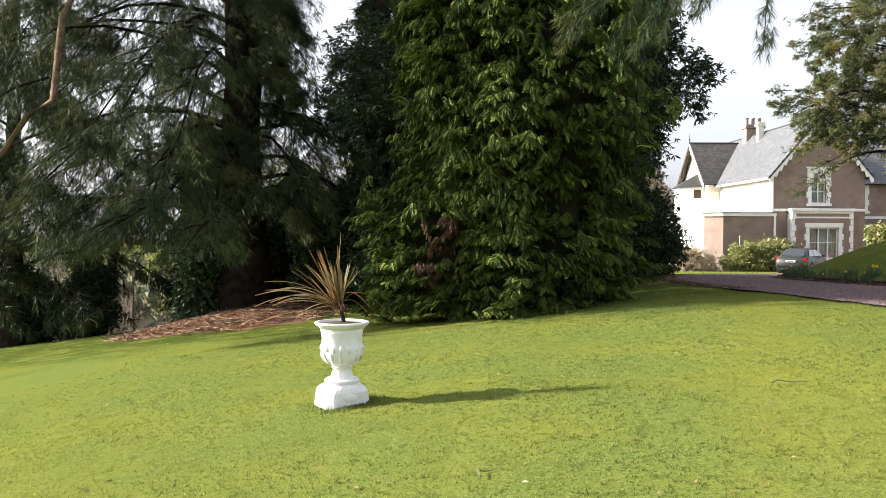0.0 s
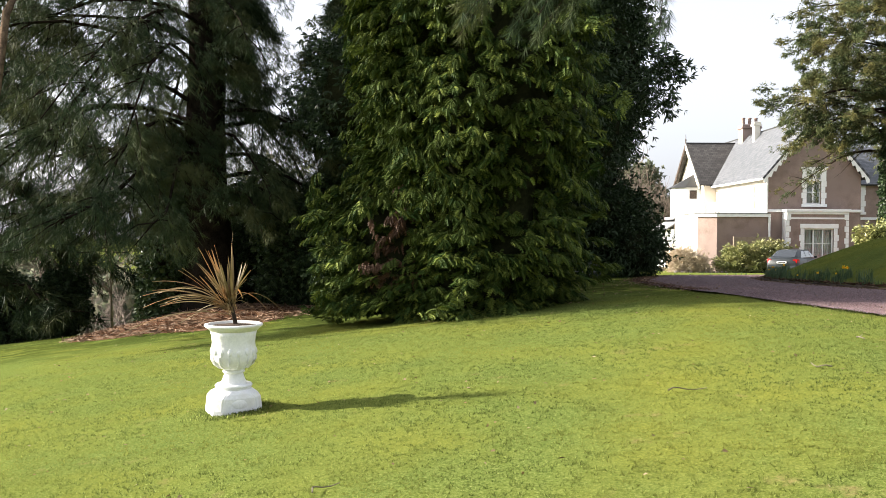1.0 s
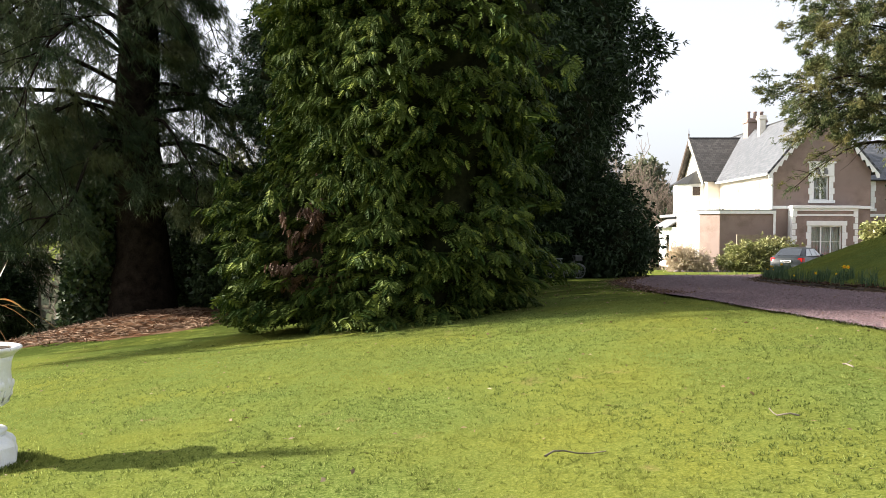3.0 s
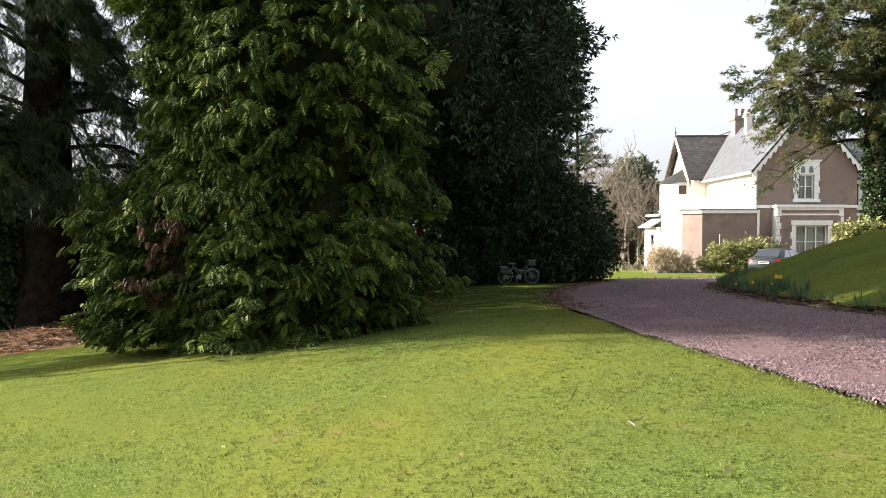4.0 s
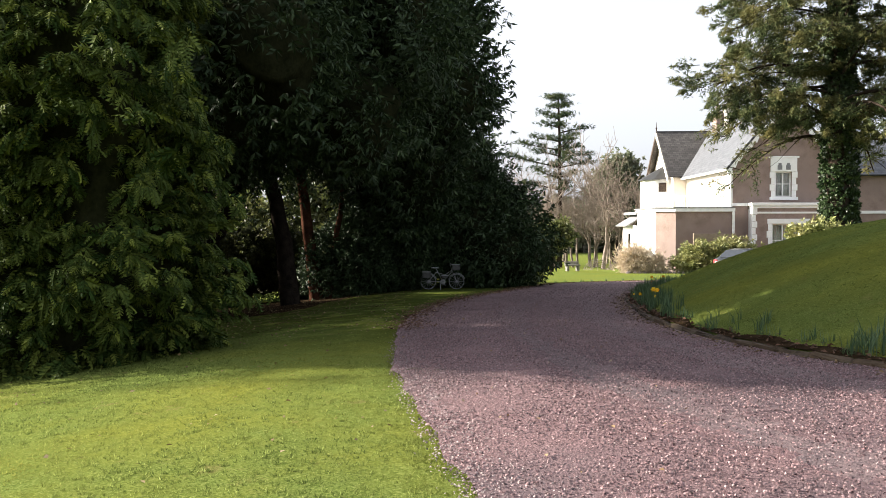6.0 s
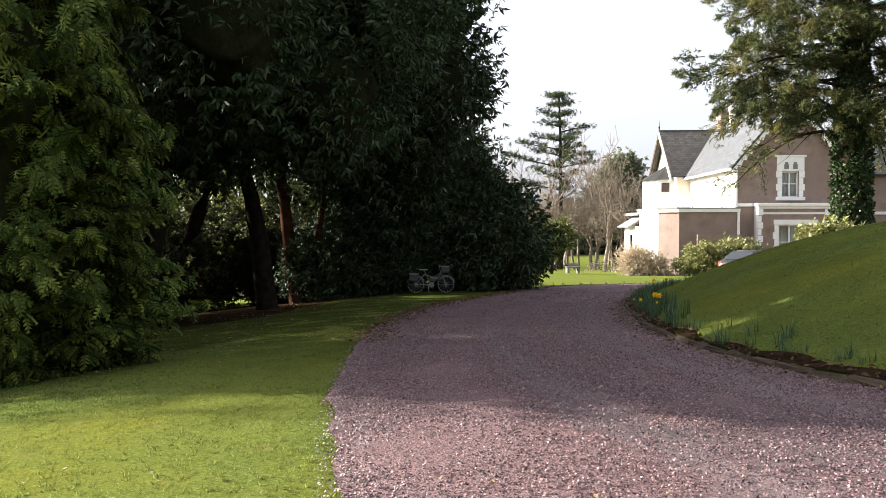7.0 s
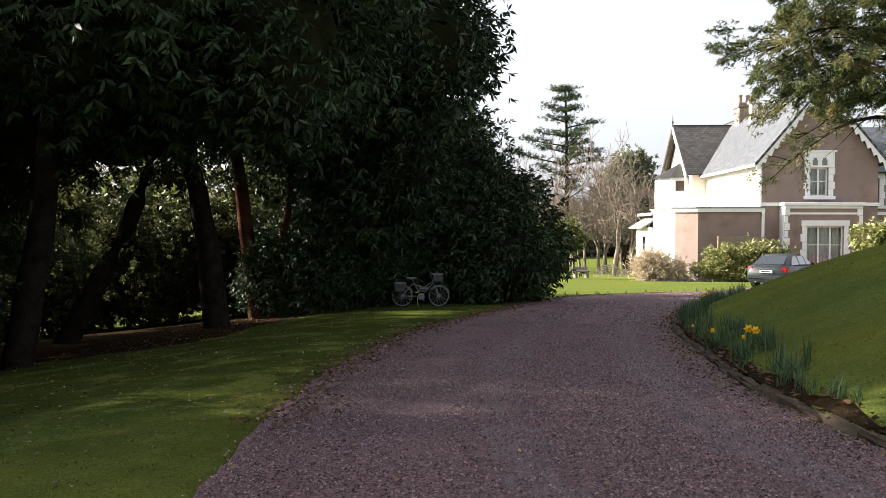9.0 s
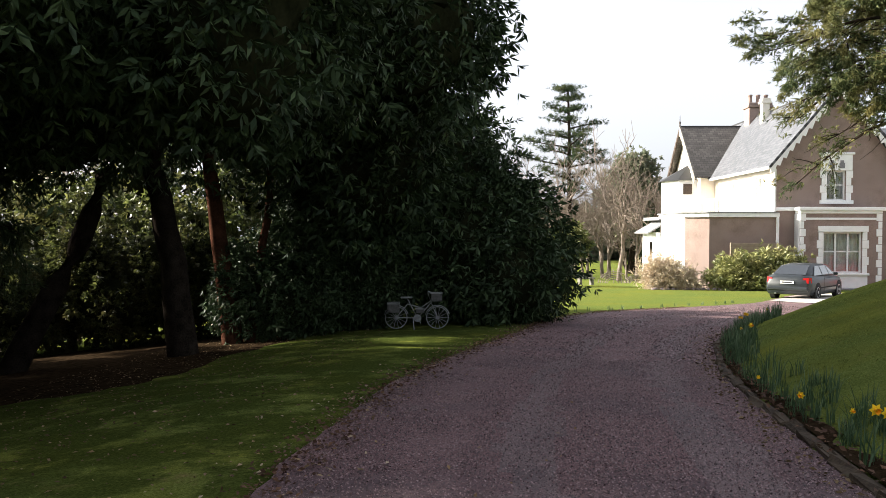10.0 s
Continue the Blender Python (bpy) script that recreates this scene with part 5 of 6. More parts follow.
def plinth():
    """A square block with cut corners, tapering to a round foot."""
    bm = bmesh.new()
    ringed = []
    for half, cut, z in ((0.235, 0.07, -0.03), (0.235, 0.07, 0.05), (0.225, 0.075, 0.16), (0.205, 0.085, 0.195), (0.165, 0.09, 0.225)):
        c = half - cut
        ringed.append([bm.verts.new((x, y, z)) for x, y in ((half, -c), (half, c), (c, half), (-c, half), (-half, c), (-half, -c), (-c, -half), (c, -half))])
    for a, b in zip(ringed, ringed[1:]):
        for i in range(8):
            bm.faces.new((a[i], a[(i + 1) % 8], b[(i + 1) % 8], b[i]))
    bm.faces.new(ringed[0][::-1])
    bm.faces.new(ringed[-1])
    bmesh.ops.bevel(bm, geom=[e for e in bm.edges if abs(e.verts[0].co.z - e.verts[1].co.z) > 0.02 and e.verts[0].co.z > -0.01], offset=0.012, segments=2, affect="EDGES")
    return bm


part("plinth", plinth(), URN_WHITE, urn)
for k in range(4):
    a = math.pi / 2 * k
    bm = bmesh.new()
    bmesh.ops.create_uvsphere(bm, u_segments=14, v_segments=8, radius=0.075, matrix=Matrix.LocRotScale((0.218 * math.cos(a), 0.218 * math.sin(a), 0.10), Euler((0, 0, a)), (0.30, 1.15, 0.72)))
    part("boss", bm, URN_WHITE, urn, smooth=True)
part("foot", lathe([(0.165, 0.222), (0.160, 0.245), (0.128, 0.262), (0.112, 0.30), (0.094, 0.345), (0.082, 0.385), (0.092, 0.402), (0.105, 0.412)], 28), URN_WHITE, urn, smooth=True)
part("collar", lathe([(0.080, 0.372), (0.100, 0.378), (0.106, 0.390), (0.100, 0.402), (0.084, 0.408)], 28), URN_WHITE, urn, smooth=True)
part("collar", lathe([(0.150, 0.236), (0.172, 0.243), (0.178, 0.256), (0.170, 0.268), (0.140, 0.272)], 28), URN_WHITE, urn, smooth=True)
bowl = part("bowl", lathe([(0.10, 0.410), (0.135, 0.425), (0.182, 0.462), (0.205, 0.51), (0.213, 0.56), (0.212, 0.60), (0.205, 0.63), (0.203, 0.68), (0.209, 0.74), (0.222, 0.785)], 36), URN_WHITE, urn, smooth=True)
part("rim", lathe([(0.222, 0.782), (0.246, 0.806), (0.268, 0.822), (0.277, 0.833), (0.274, 0.845), (0.250, 0.850), (0.236, 0.842), (0.228, 0.825)], 36), URN_WHITE, urn, smooth=True)
for k in range(16):
    a = 2 * math.pi * k / 16
    bm = bmesh.new()
    bmesh.ops.create_uvsphere(bm, u_segments=8, v_segments=6, radius=0.030, matrix=Matrix.LocRotScale((0.207 * math.cos(a), 0.205 * math.sin(a), 0.575 + 0.018 * (k % 2)), Euler((0, 0.2 * (-1) ** k, a)), (0.55, 0.85, 1.25)))
    part("relief", bm, URN_WHITE, urn, smooth=True)
for k in range(14):
    a = 2 * math.pi * (k + 0.5) / 14
    part("gadroon", mesh_of("gadroon", *tube_arrays([(r * math.cos(a), r * math.sin(a), z) for r, z in ((0.14, 0.425), (0.186, 0.462), (0.208, 0.51), (0.214, 0.545))], [0.006, 0.010, 0.010, 0.005], 6)), URN_WHITE, urn, smooth=True)
part("soil", lathe([(0.235, 0.825), (0.12, 0.838), (0.01, 0.842)], 20), POT_SOIL, urn, "dark potting soil")

plant = thing("cordyline", "straggly cordyline with bronze and straw strap leaves in the urn", "plant", (UX, UY, UZ + 0.82))
pr = np.random.default_rng(4)
# groups: how many, way round, its spread, rise, length, bend, half width
SHEAVES = ((22, math.pi, 0.8, (0.95, 1.45), (0.38, 0.66), (0.0, 0.12), 0.011), (7, math.pi, 0.5, (0.75, 1.0), (0.45, 0.70), (0.05, 0.25), 0.011), (14, math.pi, 0.55, (0.25, 0.75), (0.60, 0.88), (0.45, 0.85), 0.007),
           (7, 0.0, 0.9, (0.95, 1.4), (0.30, 0.55), (0.0, 0.2), 0.010), (3, 0.0, 0.6, (0.9, 1.2), (0.45, 0.55), (1.4, 1.8), 0.004), (5, math.pi, 1.0, (-0.2, 0.4), (0.22, 0.40), (0.4, 0.9), 0.007), (1, 0.4, 0.1, (1.5, 1.52), (0.72, 0.74), (0.0, 0.02), 0.008))
for a, up, L, bow, half in [(pr.normal(s[1], s[2]), pr.uniform(*s[3]), pr.uniform(*s[4]), pr.uniform(*s[5]), s[6]) for s in SHEAVES for _ in range(s[0])]:
    u = np.linspace(0, 1, 9)
    base = np.array([-0.03 + pr.normal() * 0.02, pr.normal() * 0.02, 0.10 + 0.12 * pr.random()])
    out_by = math.cos(up) * u + 0.25 * bow * u * u
    p = base + np.stack([math.cos(a) * out_by * L, math.sin(a) * out_by * L, (math.sin(up) * u - bow * 0.62 * u ** 2.2) * L], 1)
    side = np.array([-math.sin(a), math.cos(a), 0.2 * pr.normal()])
    w = (half * np.sin(np.clip(u * 0.92 + 0.08, 0, 1) * math.pi) ** 0.6 + 0.001)[:, None]
    v = np.concatenate([p - side * w, p + side * w - [0, 0, 0.004], p + [0, 0, -0.006]])
    q = np.arange(8)
    f = np.concatenate([np.stack([q, q + 1, q + 19, q + 18], 1), np.stack([q + 18, q + 19, q + 10, q + 9], 1)])
    part("leaf", mesh_of("leaf", v, f), STRAP, plant)
part("stem", mesh_of("stem", *tube_arrays([(0.02, 0, 0.0), (0.0, 0, 0.1), (-0.03, 0, 0.24)], [0.022, 0.02, 0.012], 7)), BARK, plant, smooth=True)


# ---- car ----
def paint(name, color, rough=0.25, metal=0.4, coat=0.6):
    m, n, l, b = shader(name)
    t = n.new("ShaderNodeTexNoise")
    t.inputs["Scale"].default_value, t.inputs["Detail"].default_value = 3, 6
    r = n.new("ShaderNodeMapRange")
    r.inputs["To Min"].default_value, r.inputs["To Max"].default_value = rough, rough + 0.15
    l.new(t.outputs["Fac"], r.inputs["Value"])
    l.new(r.outputs["Result"], b.inputs["Roughness"])
    b.inputs["Base Color"].default_value, b.inputs["Metallic"].default_value = (*color, 1), metal
    b.inputs["Coat Weight"].default_value = coat
    return m


CAR_GREY = paint("dark_grey_paint", (0.014, 0.018, 0.021), rough=0.32, metal=0.0, coat=0.15)
CAR_RED = paint("red_paint", (0.42, 0.02, 0.02), metal=0.1)
RUBBER = surface("tyre_rubber", (0.012, 0.012, 0.012), (0.03, 0.03, 0.03), rough=0.9, bump=0.2)
ALLOY = surface("alloy", (0.35, 0.35, 0.36), (0.55, 0.55, 0.56), rough=0.35, metal=0.8, bump=0.0)
DARK_GLASS = paint("tinted_glass", (0.012, 0.015, 0.017), rough=0.03, metal=0.0)
DARK_GLASS.node_tree.nodes["Principled BSDF"].inputs["Specular IOR Level"].default_value = 1.0
TAIL_RED = paint("tail_lamp_red", (0.30, 0.010, 0.010), rough=0.1, metal=0.0)
PLATE = surface("plate_plain", (0.62, 0.62, 0.60), (0.72, 0.72, 0.70), rough=0.5, bump=0.0)


def loft(sections):
    """A closed skin over outlines (all with as many points), end faces filled."""
    bm = bmesh.new()
    rings = [[bm.verts.new(p) for p in s] for s in sections]
    n = len(rings[0])
    for a, b in zip(rings, rings[1:]):
        for i in range(n):
            bm.faces.new((a[i], a[(i + 1) % n], b[(i + 1) % n], b[i]))
    bm.faces.new(rings[0][::-1])
    bm.faces.new(rings[-1])
    bmesh.ops.recalc_face_normals(bm, faces=bm.faces)
    return bm


def car(x, y, heading, mat, label):
    """A hatchback saloon, its nose along local +y."""
    z = float(slope(np.array([x]), np.array([y]))[0]) + 0.03
    c = thing("car", label, "car", (x, y, z), heading)

    def hoop(yy, half, low, high, tuck=0.06, crown=0.03):
        pts = [(-half + tuck, low), (-half, low + 0.16), (-half, high - 0.16), (-half + 0.07, high - 0.02), (-half * 0.5, high + crown), (half * 0.5, high + crown), (half - 0.07, high - 0.02), (half, high - 0.16), (half, low + 0.16), (half - tuck, low)]
        return [(px, yy, pz) for px, pz in pts]

    lower = [hoop(-2.22, 0.72, 0.36, 0.80), hoop(-2.14, 0.84, 0.26, 0.93), hoop(-1.9, 0.885, 0.22, 0.99), hoop(-1.0, 0.895, 0.20, 0.97), hoop(0.2, 0.895, 0.20, 0.94), hoop(1.0, 0.89, 0.20, 0.92), hoop(1.75, 0.86, 0.22, 0.82), hoop(2.1, 0.78, 0.25, 0.70), hoop(2.22, 0.62, 0.32, 0.58)]
    part("body", loft(lower), mat, c, smooth=True)

    def cab(yy, wl, wh, lo, hi):
        return [(-wl, yy, lo), (-(wl + wh) / 2 - 0.02, yy, (lo + hi) / 2), (-wh, yy, hi - 0.04), (-wh * 0.6, yy, hi), (wh * 0.6, yy, hi), (wh, yy, hi - 0.04), ((wl + wh) / 2 + 0.02, yy, (lo + hi) / 2), (wl, yy, lo)]

    part("roof", loft([cab(-1.98, 0.70, 0.66, 0.95, 0.99), cab(-1.70, 0.76, 0.64, 0.95, 1.14), cab(-1.15, 0.79, 0.60, 0.94, 1.38), cab(-0.4, 0.80, 0.60, 0.93, 1.44), cab(0.2, 0.80, 0.59, 0.92, 1.41), cab(0.75, 0.79, 0.62, 0.91, 1.16), cab(1.15, 0.76, 0.70, 0.90, 0.93)]), mat, c, smooth=True)
    part("rear_window", loft([[(-0.60, -1.93, 1.03), (0.60, -1.93, 1.03), (0.60, -1.90, 1.03), (-0.60, -1.90, 1.03)], [(-0.50, -1.23, 1.375), (0.50, -1.23, 1.375), (0.50, -1.20, 1.375), (-0.50, -1.20, 1.375)]]), DARK_GLASS, c)
    part("windscreen", loft([[(-0.66, 1.12, 0.96), (0.66, 1.12, 0.96), (0.66, 1.15, 0.96), (-0.66, 1.15, 0.96)], [(-0.54, 0.28, 1.40), (0.54, 0.28, 1.40), (0.54, 0.31, 1.40), (-0.54, 0.31, 1.40)]]), DARK_GLASS, c)
    for s in (-1, 1):
        for a, b, ta, tb in ((-1.55, -0.62, -1.05, -0.60), (-0.54, 0.22, -0.52, 0.18), (0.28, 0.92, 0.24, 0.30)):
            q = [(s * 0.812, a, 0.99), (s * 0.812, b, 0.99), (s * 0.655, tb, 1.345), (s * 0.655, ta, 1.345)]
            part("side_window", loft([q, [(px - s * 0.03, py, pz) for px, py, pz in q]]), DARK_GLASS, c)
        part("tail_lamp", loft([[(s * 0.56, -2.215, 0.72), (s * 0.80, -2.19, 0.70), (s * 0.80, -2.16, 0.92), (s * 0.60, -2.19, 0.90)], [(s * 0.56, -2.10, 0.72), (s * 0.885, -2.02, 0.72), (s * 0.87, -2.00, 0.92), (s * 0.60, -2.10, 0.90)]]), TAIL_RED, c, "red tail lamp")
        part("headlamp", boxes((s * 0.42, s * 0.74, 2.0, 2.17, 0.52, 0.66), bevel=0.03), ALLOY, c)
        mirror = part("mirror", boxes((s * 0.88, s * 1.05, 0.55, 0.68, 0.94, 1.06), bevel=0.03), mat, c)
        part("door_seam", boxes((s * 0.893, s * 0.899, -0.6, -0.588, 0.3, 0.92)), RUBBER, c)
        part("door_handle", boxes((s * 0.893, s * 0.915, -0.55, -0.38, 0.80, 0.83)), mat, c)
        part("side_trim", boxes((s * 0.89, s * 0.905, -1.0, 1.0, 0.46, 0.51)), RUBBER, c)
        for wy in (-1.32, 1.32):
            w = part("wheel", lathe([(0.24, -0.10), (0.30, -0.10), (0.315, -0.07), (0.315, 0.07), (0.30, 0.10), (0.24, 0.10)], 28), RUBBER, c, smooth=True)
            w.matrix_basis = pose(s * 0.80, wy, 0.315, 0, 90, 0)
            part("rim", lathe([(0.235, -0.095), (0.235, 0.095), (0.20, 0.102), (0.08, 0.085), (0.05, 0.105)], 20), ALLOY, w, smooth=True)
            arch = part("wheel_arch", lathe([(0.36, -0.10), (0.375, 0.095), (0.36, 0.10), (0.30, 0.10)], 28), RUBBER, c)
            arch.matrix_basis = pose(s * 0.797, wy, 0.335, 0, 90, 0)
    part("bumper", boxes((-0.80, 0.80, -2.27, -2.0, 0.38, 0.56), bevel=0.05), mat, c)
    part("bumper", boxes((-0.72, 0.72, 2.1, 2.26, 0.30, 0.48), bevel=0.05), mat, c)
    part("number_plate", boxes((-0.26, 0.26, -2.265, -2.235, 0.67, 0.78)), PLATE, c, "plain pale plate")
    part("plate_bar", boxes((-0.20, 0.20, -2.272, -2.266, 0.70, 0.75)), RUBBER, c)
    part("boot_seam", boxes((-0.78, 0.78, -2.205, -2.19, 0.60, 0.612)), RUBBER, c)
    part("exhaust", lathe([(0.03, 0), (0.03, 0.15)], 10), ALLOY, c).matrix_basis = pose(-0.45, -2.1, 0.27, 90, 0, 0)
    return c


car(21.0, 47.4, -40.0, CAR_GREY, "dark grey hatchback parked on the drive by the house")
car(29.6, 53.2, -70, CAR_RED, "red car parked before the house, mostly hidden")

# ---- ornamental bicycle ----
WORN = surface("chalky_paint", (0.13, 0.14, 0.14), (0.28, 0.29, 0.29), scale=14, rough=0.7, bump=0.2, fine=60)
WICKER = surface("grey_wicker", (0.05, 0.05, 0.05), (0.12, 0.12, 0.115), scale=20, rough=0.9, bump=0.6, fine=70)


def rod(name, parent, pts, r, mat, label=""):
    return part(name, mesh_of(name, *tube_arrays(pts, np.full(len(pts), r), 6)), mat, parent, label, smooth=True)


def hoop_points(r, n=29):
    return [(r * math.cos(a), 0, r * math.sin(a)) for a in np.linspace(0, 2 * math.pi, n)]


BX, BY = 6.0, 30.2
bike = thing("bicycle_planter", "pale grey ornamental bicycle planter under the dark evergreen", "bicycle", (BX, BY, land1(BX, BY) + 0.01), 4)
bike.scale = (0.9, 0.9, 0.9)
for wx in (-0.52, 0.45):
    w = part("wheel", mesh_of("wheel", *tube_arrays(hoop_points(0.255), np.full(29, 0.013), 6)), WORN, bike, smooth=True)
    w.location = (wx, 0, 0.268)
    for k in range(14):
        a = 2 * math.pi * k / 14
        rod("spoke", w, [(0.03 * math.cos(a), 0, 0.03 * math.sin(a)), (0.25 * math.cos(a), 0, 0.25 * math.sin(a))], 0.006, WORN)
    hub = part("hub", lathe([(0.04, -0.04), (0.045, 0), (0.04, 0.04)], 12), WORN, w)
    hub.rotation_euler = (radians(90), 0, 0)
    rod("mudguard", bike, [(wx + 0.29 * math.cos(a), 0, 0.268 + 0.29 * math.sin(a)) for a in np.linspace(0.3, 2.9, 12)], 0.012, WORN)
part("frame", mesh_of("frame", *joined([tube_arrays(p, np.full(len(p), 0.014), 6) for p in ([(-0.52, 0, 0.268), (-0.02, 0, 0.26)], [(-0.52, 0, 0.268), (-0.24, 0, 0.60)], [(-0.02, 0, 0.26), (-0.26, 0, 0.72)], [(-0.02, 0, 0.26), (0.30, 0, 0.62)], [(-0.24, 0, 0.58), (0.06, 0, 0.50), (0.29, 0, 0.66)])])), WORN, bike, smooth=True)
rod("fork", bike, [(0.45, 0, 0.268), (0.30, 0, 0.62), (0.22, 0, 0.86)], 0.014, WORN)
rod("handlebar", bike, [(0.30, -0.22, 0.84), (0.24, -0.12, 0.88), (0.22, 0, 0.86), (0.24, 0.12, 0.88), (0.30, 0.22, 0.84)], 0.012, WORN)
part("saddle", boxes((-0.42, -0.14, -0.06, 0.06, 0.72, 0.76), bevel=0.018), WORN, bike)
ring = part("chain_wheel", lathe([(0.09, -0.012), (0.09, 0.012)], 20), WORN, bike)
ring.matrix_basis = pose(-0.02, -0.03, 0.26, 90, 0, 0)
rod("crank", bike, [(-0.02, -0.05, 0.26), (0.06, -0.07, 0.14)], 0.01, WORN)
rod("kick_stand", bike, [(-0.12, 0, 0.24), (-0.10, -0.14, 0.0)], 0.012, WORN)


def basket(x0, x1, y0, y1, z0, z1, name):
    b = part(name, boxes((x0, x1, y0, y1, z0, z0 + 0.015), (x0, x0 + 0.015, y0, y1, z0, z1), (x1 - 0.015, x1, y0, y1, z0, z1), (x0, x1, y0, y0 + 0.015, z0, z1), (x0, x1, y1 - 0.015, y1, z0, z1)), WICKER, bike)
    part("basket_rim", boxes((x0 - 0.012, x1 + 0.012, y0 - 0.012, y0 + 0.018, z1, z1 + 0.02), (x0 - 0.012, x1 + 0.012, y1 - 0.018, y1 + 0.012, z1, z1 + 0.02), (x0 - 0.012, x0 + 0.018, y0, y1, z1, z1 + 0.02), (x1 - 0.018, x1 + 0.012, y0, y1, z1, z1 + 0.02)), WORN, b)


basket(0.30, 0.56, -0.15, 0.15, 0.66, 0.84, "front_basket")
basket(-0.72, -0.44, -0.22, 0.22, 0.40, 0.60, "rear_basket")
basket(-0.06, 0.14, -0.10, 0.10, 0.38, 0.47, "middle_basket")

# ---- daffodils and kerb planting ----
DAF_LEAF = foliage("daffodil_leaf", (0.035, 0.075, 0.035), (0.11, 0.17, 0.075), (0.09, 0.13, 0.06), rough=0.5, spec=0.3, through_light=0.2, scale=2.0)
YELLOW = surface("daffodil_yellow", (0.75, 0.48, 0.01), (0.90, 0.66, 0.03), scale=20, rough=0.6, bump=0.0)
ORANGE = surface("daffodil_trumpet", (0.85, 0.36, 0.01), (0.92, 0.45, 0.02), scale=20, rough=0.6, bump=0.0)
dr = np.random.default_rng(12)


def blades(n, spread_r, h0, h1, lean, width):
    """Upright strap leaves in one tuft."""
    vs, fs = [], []
    for _ in range(n):
        a, r = dr.uniform(0, 6.283), spread_r * math.sqrt(dr.random())
        b, L, k = dr.uniform(0, 6.283), dr.uniform(h0, h1), lean * abs(dr.normal())
        u = np.linspace(0, 1, 5)
        p = np.array([r * math.cos(a), r * math.sin(a), -0.02]) + np.stack([math.cos(b) * k * u * u * L, math.sin(b) * k * u * u * L, u * L * (1 - 0.25 * k * u)], 1)
        s = np.array([-math.sin(b + 0.6), math.cos(b + 0.6), 0]) * width
        w = np.array([0.8, 1, 0.95, 0.7, 0.08])[:, None]
        i = sum(len(v) for v in vs)
        vs.append(np.concatenate([p - s * w, p + s * w]))
        q = np.arange(4)
        fs.append(np.stack([q, q + 1, q + 6, q + 5], 1) + i)
    return np.concatenate(vs), np.concatenate(fs)


def clump(n, h0, h1, flowers, spread_r=0.10):
    t = thing("daffodil_clump", "clump of green daffodil leaves with yellow flowers by the kerb" if flowers else "clump of blue-green daffodil leaves by the drive kerb", "daffodil", group="daffodil clumps along the kerb")
    part("leaf_tuft", mesh_of("leaf_tuft", *blades(n, spread_r, h0, h1, 0.34, 0.0065)), DAF_LEAF, t)
    for _ in range(flowers):
        a, r, h = dr.uniform(0, 6.283), 0.08 * dr.random(), dr.uniform(0.30, 0.42)
        head = np.array([r * math.cos(a), r * math.sin(a), h])
        fl = part("flower", mesh_of("flower", *tube_arrays([head * [0.6, 0.6, 0], head * [0.9, 0.9, 0.6], head, head + [0.0, -0.02, 0.012]], [0.005, 0.005, 0.004, 0.006], 5)), DAF_LEAF, t)
        face = np.array([dr.normal() * 0.5 - 0.4, -1.0, -0.1])
        face /= np.linalg.norm(face)
        u = np.cross(face, [0, 0, 1.0])
        u /= np.linalg.norm(u)
        w = np.cross(u, face)
        c = head + face * 0.025
        for k in range(6):
            b = k * math.pi / 3
            d, e = u * math.cos(b) + w * math.sin(b), -u * math.sin(b) + w * math.cos(b)
            part("petal", mesh_of("petal", [c, c + d * 0.025 + e * 0.014, c + d * 0.048 - face * 0.004, c + d * 0.025 - e * 0.014], [(0, 1, 2, 3)]), YELLOW, fl)
        part("trumpet", mesh_of("trumpet", *tube_arrays([c, c + face * 0.02, c + face * 0.035], [0.012, 0.014, 0.020], 9)), ORANGE, fl, smooth=True)
    return t


def kerb_at(s, inward):
    """A plan point at s metres along the kerb, moved into the bank."""
    g = np.concatenate([[0], np.cumsum(np.linalg.norm(np.diff(KERB, axis=0), axis=1))])
    p = np.array([np.interp(s, g, KERB[:, 0]), np.interp(s, g, KERB[:, 1])])
    q = np.array([np.interp(s + 0.2, g, KERB[:, 0]), np.interp(s + 0.2, g, KERB[:, 1])])
    d = (q - p) / np.linalg.norm(q - p)
    return p + np.array([d[1], -d[0]]) * inward, math.degrees(math.atan2(d[1], d[0]))


kinds = [clump(22, 0.22, 0.40, 0), clump(17, 0.14, 0.34, 0, 0.13), clump(26, 0.22, 0.46, 0), clump(14, 0.22, 0.36, 1), clump(15, 0.24, 0.40, 2)]
g_len = np.concatenate([[0], np.cumsum(np.linalg.norm(np.diff(KERB, axis=0), axis=1))])
s_near = g_len[np.argmin(np.hypot(KERB[:, 0] - 13.1, KERB[:, 1] - 10.7))]
s_far = g_len[np.argmin(np.hypot(KERB[:, 0] - 13.8, KERB[:, 1] - 32.2))]
placed = 0
for k in range(190):
    f = dr.random() ** 0.6
    s = s_near + (s_far - s_near) * f
    p, _ = kerb_at(s, 0.12 + 0.45 * dr.random() ** 1.6)
    which = dr.choice(5, p=[0.33, 0.36, 0.27, 0.025, 0.015])
    m = pose(p[0], p[1], land1(*p) - 0.01, 0, 0, dr.uniform(-40, 40))
    if placed < 5:
        kinds[placed].matrix_basis = m
    else:
        copy_thing(kinds[which], m).scale = [dr.uniform(0.45, 0.75) + 0.3 * f ** 2] * 3
    placed += 1
sprout = clump(9, 0.10, 0.18, 0, 0.06)
sprout["label"], sprout["group"] = "small sprouting bulb tuft in the lawn edge", "bulb tufts along the far lawn"
sprout.matrix_basis = pose(11.2, 36.9, land1(11.2, 36.9), 0, 0, 0)
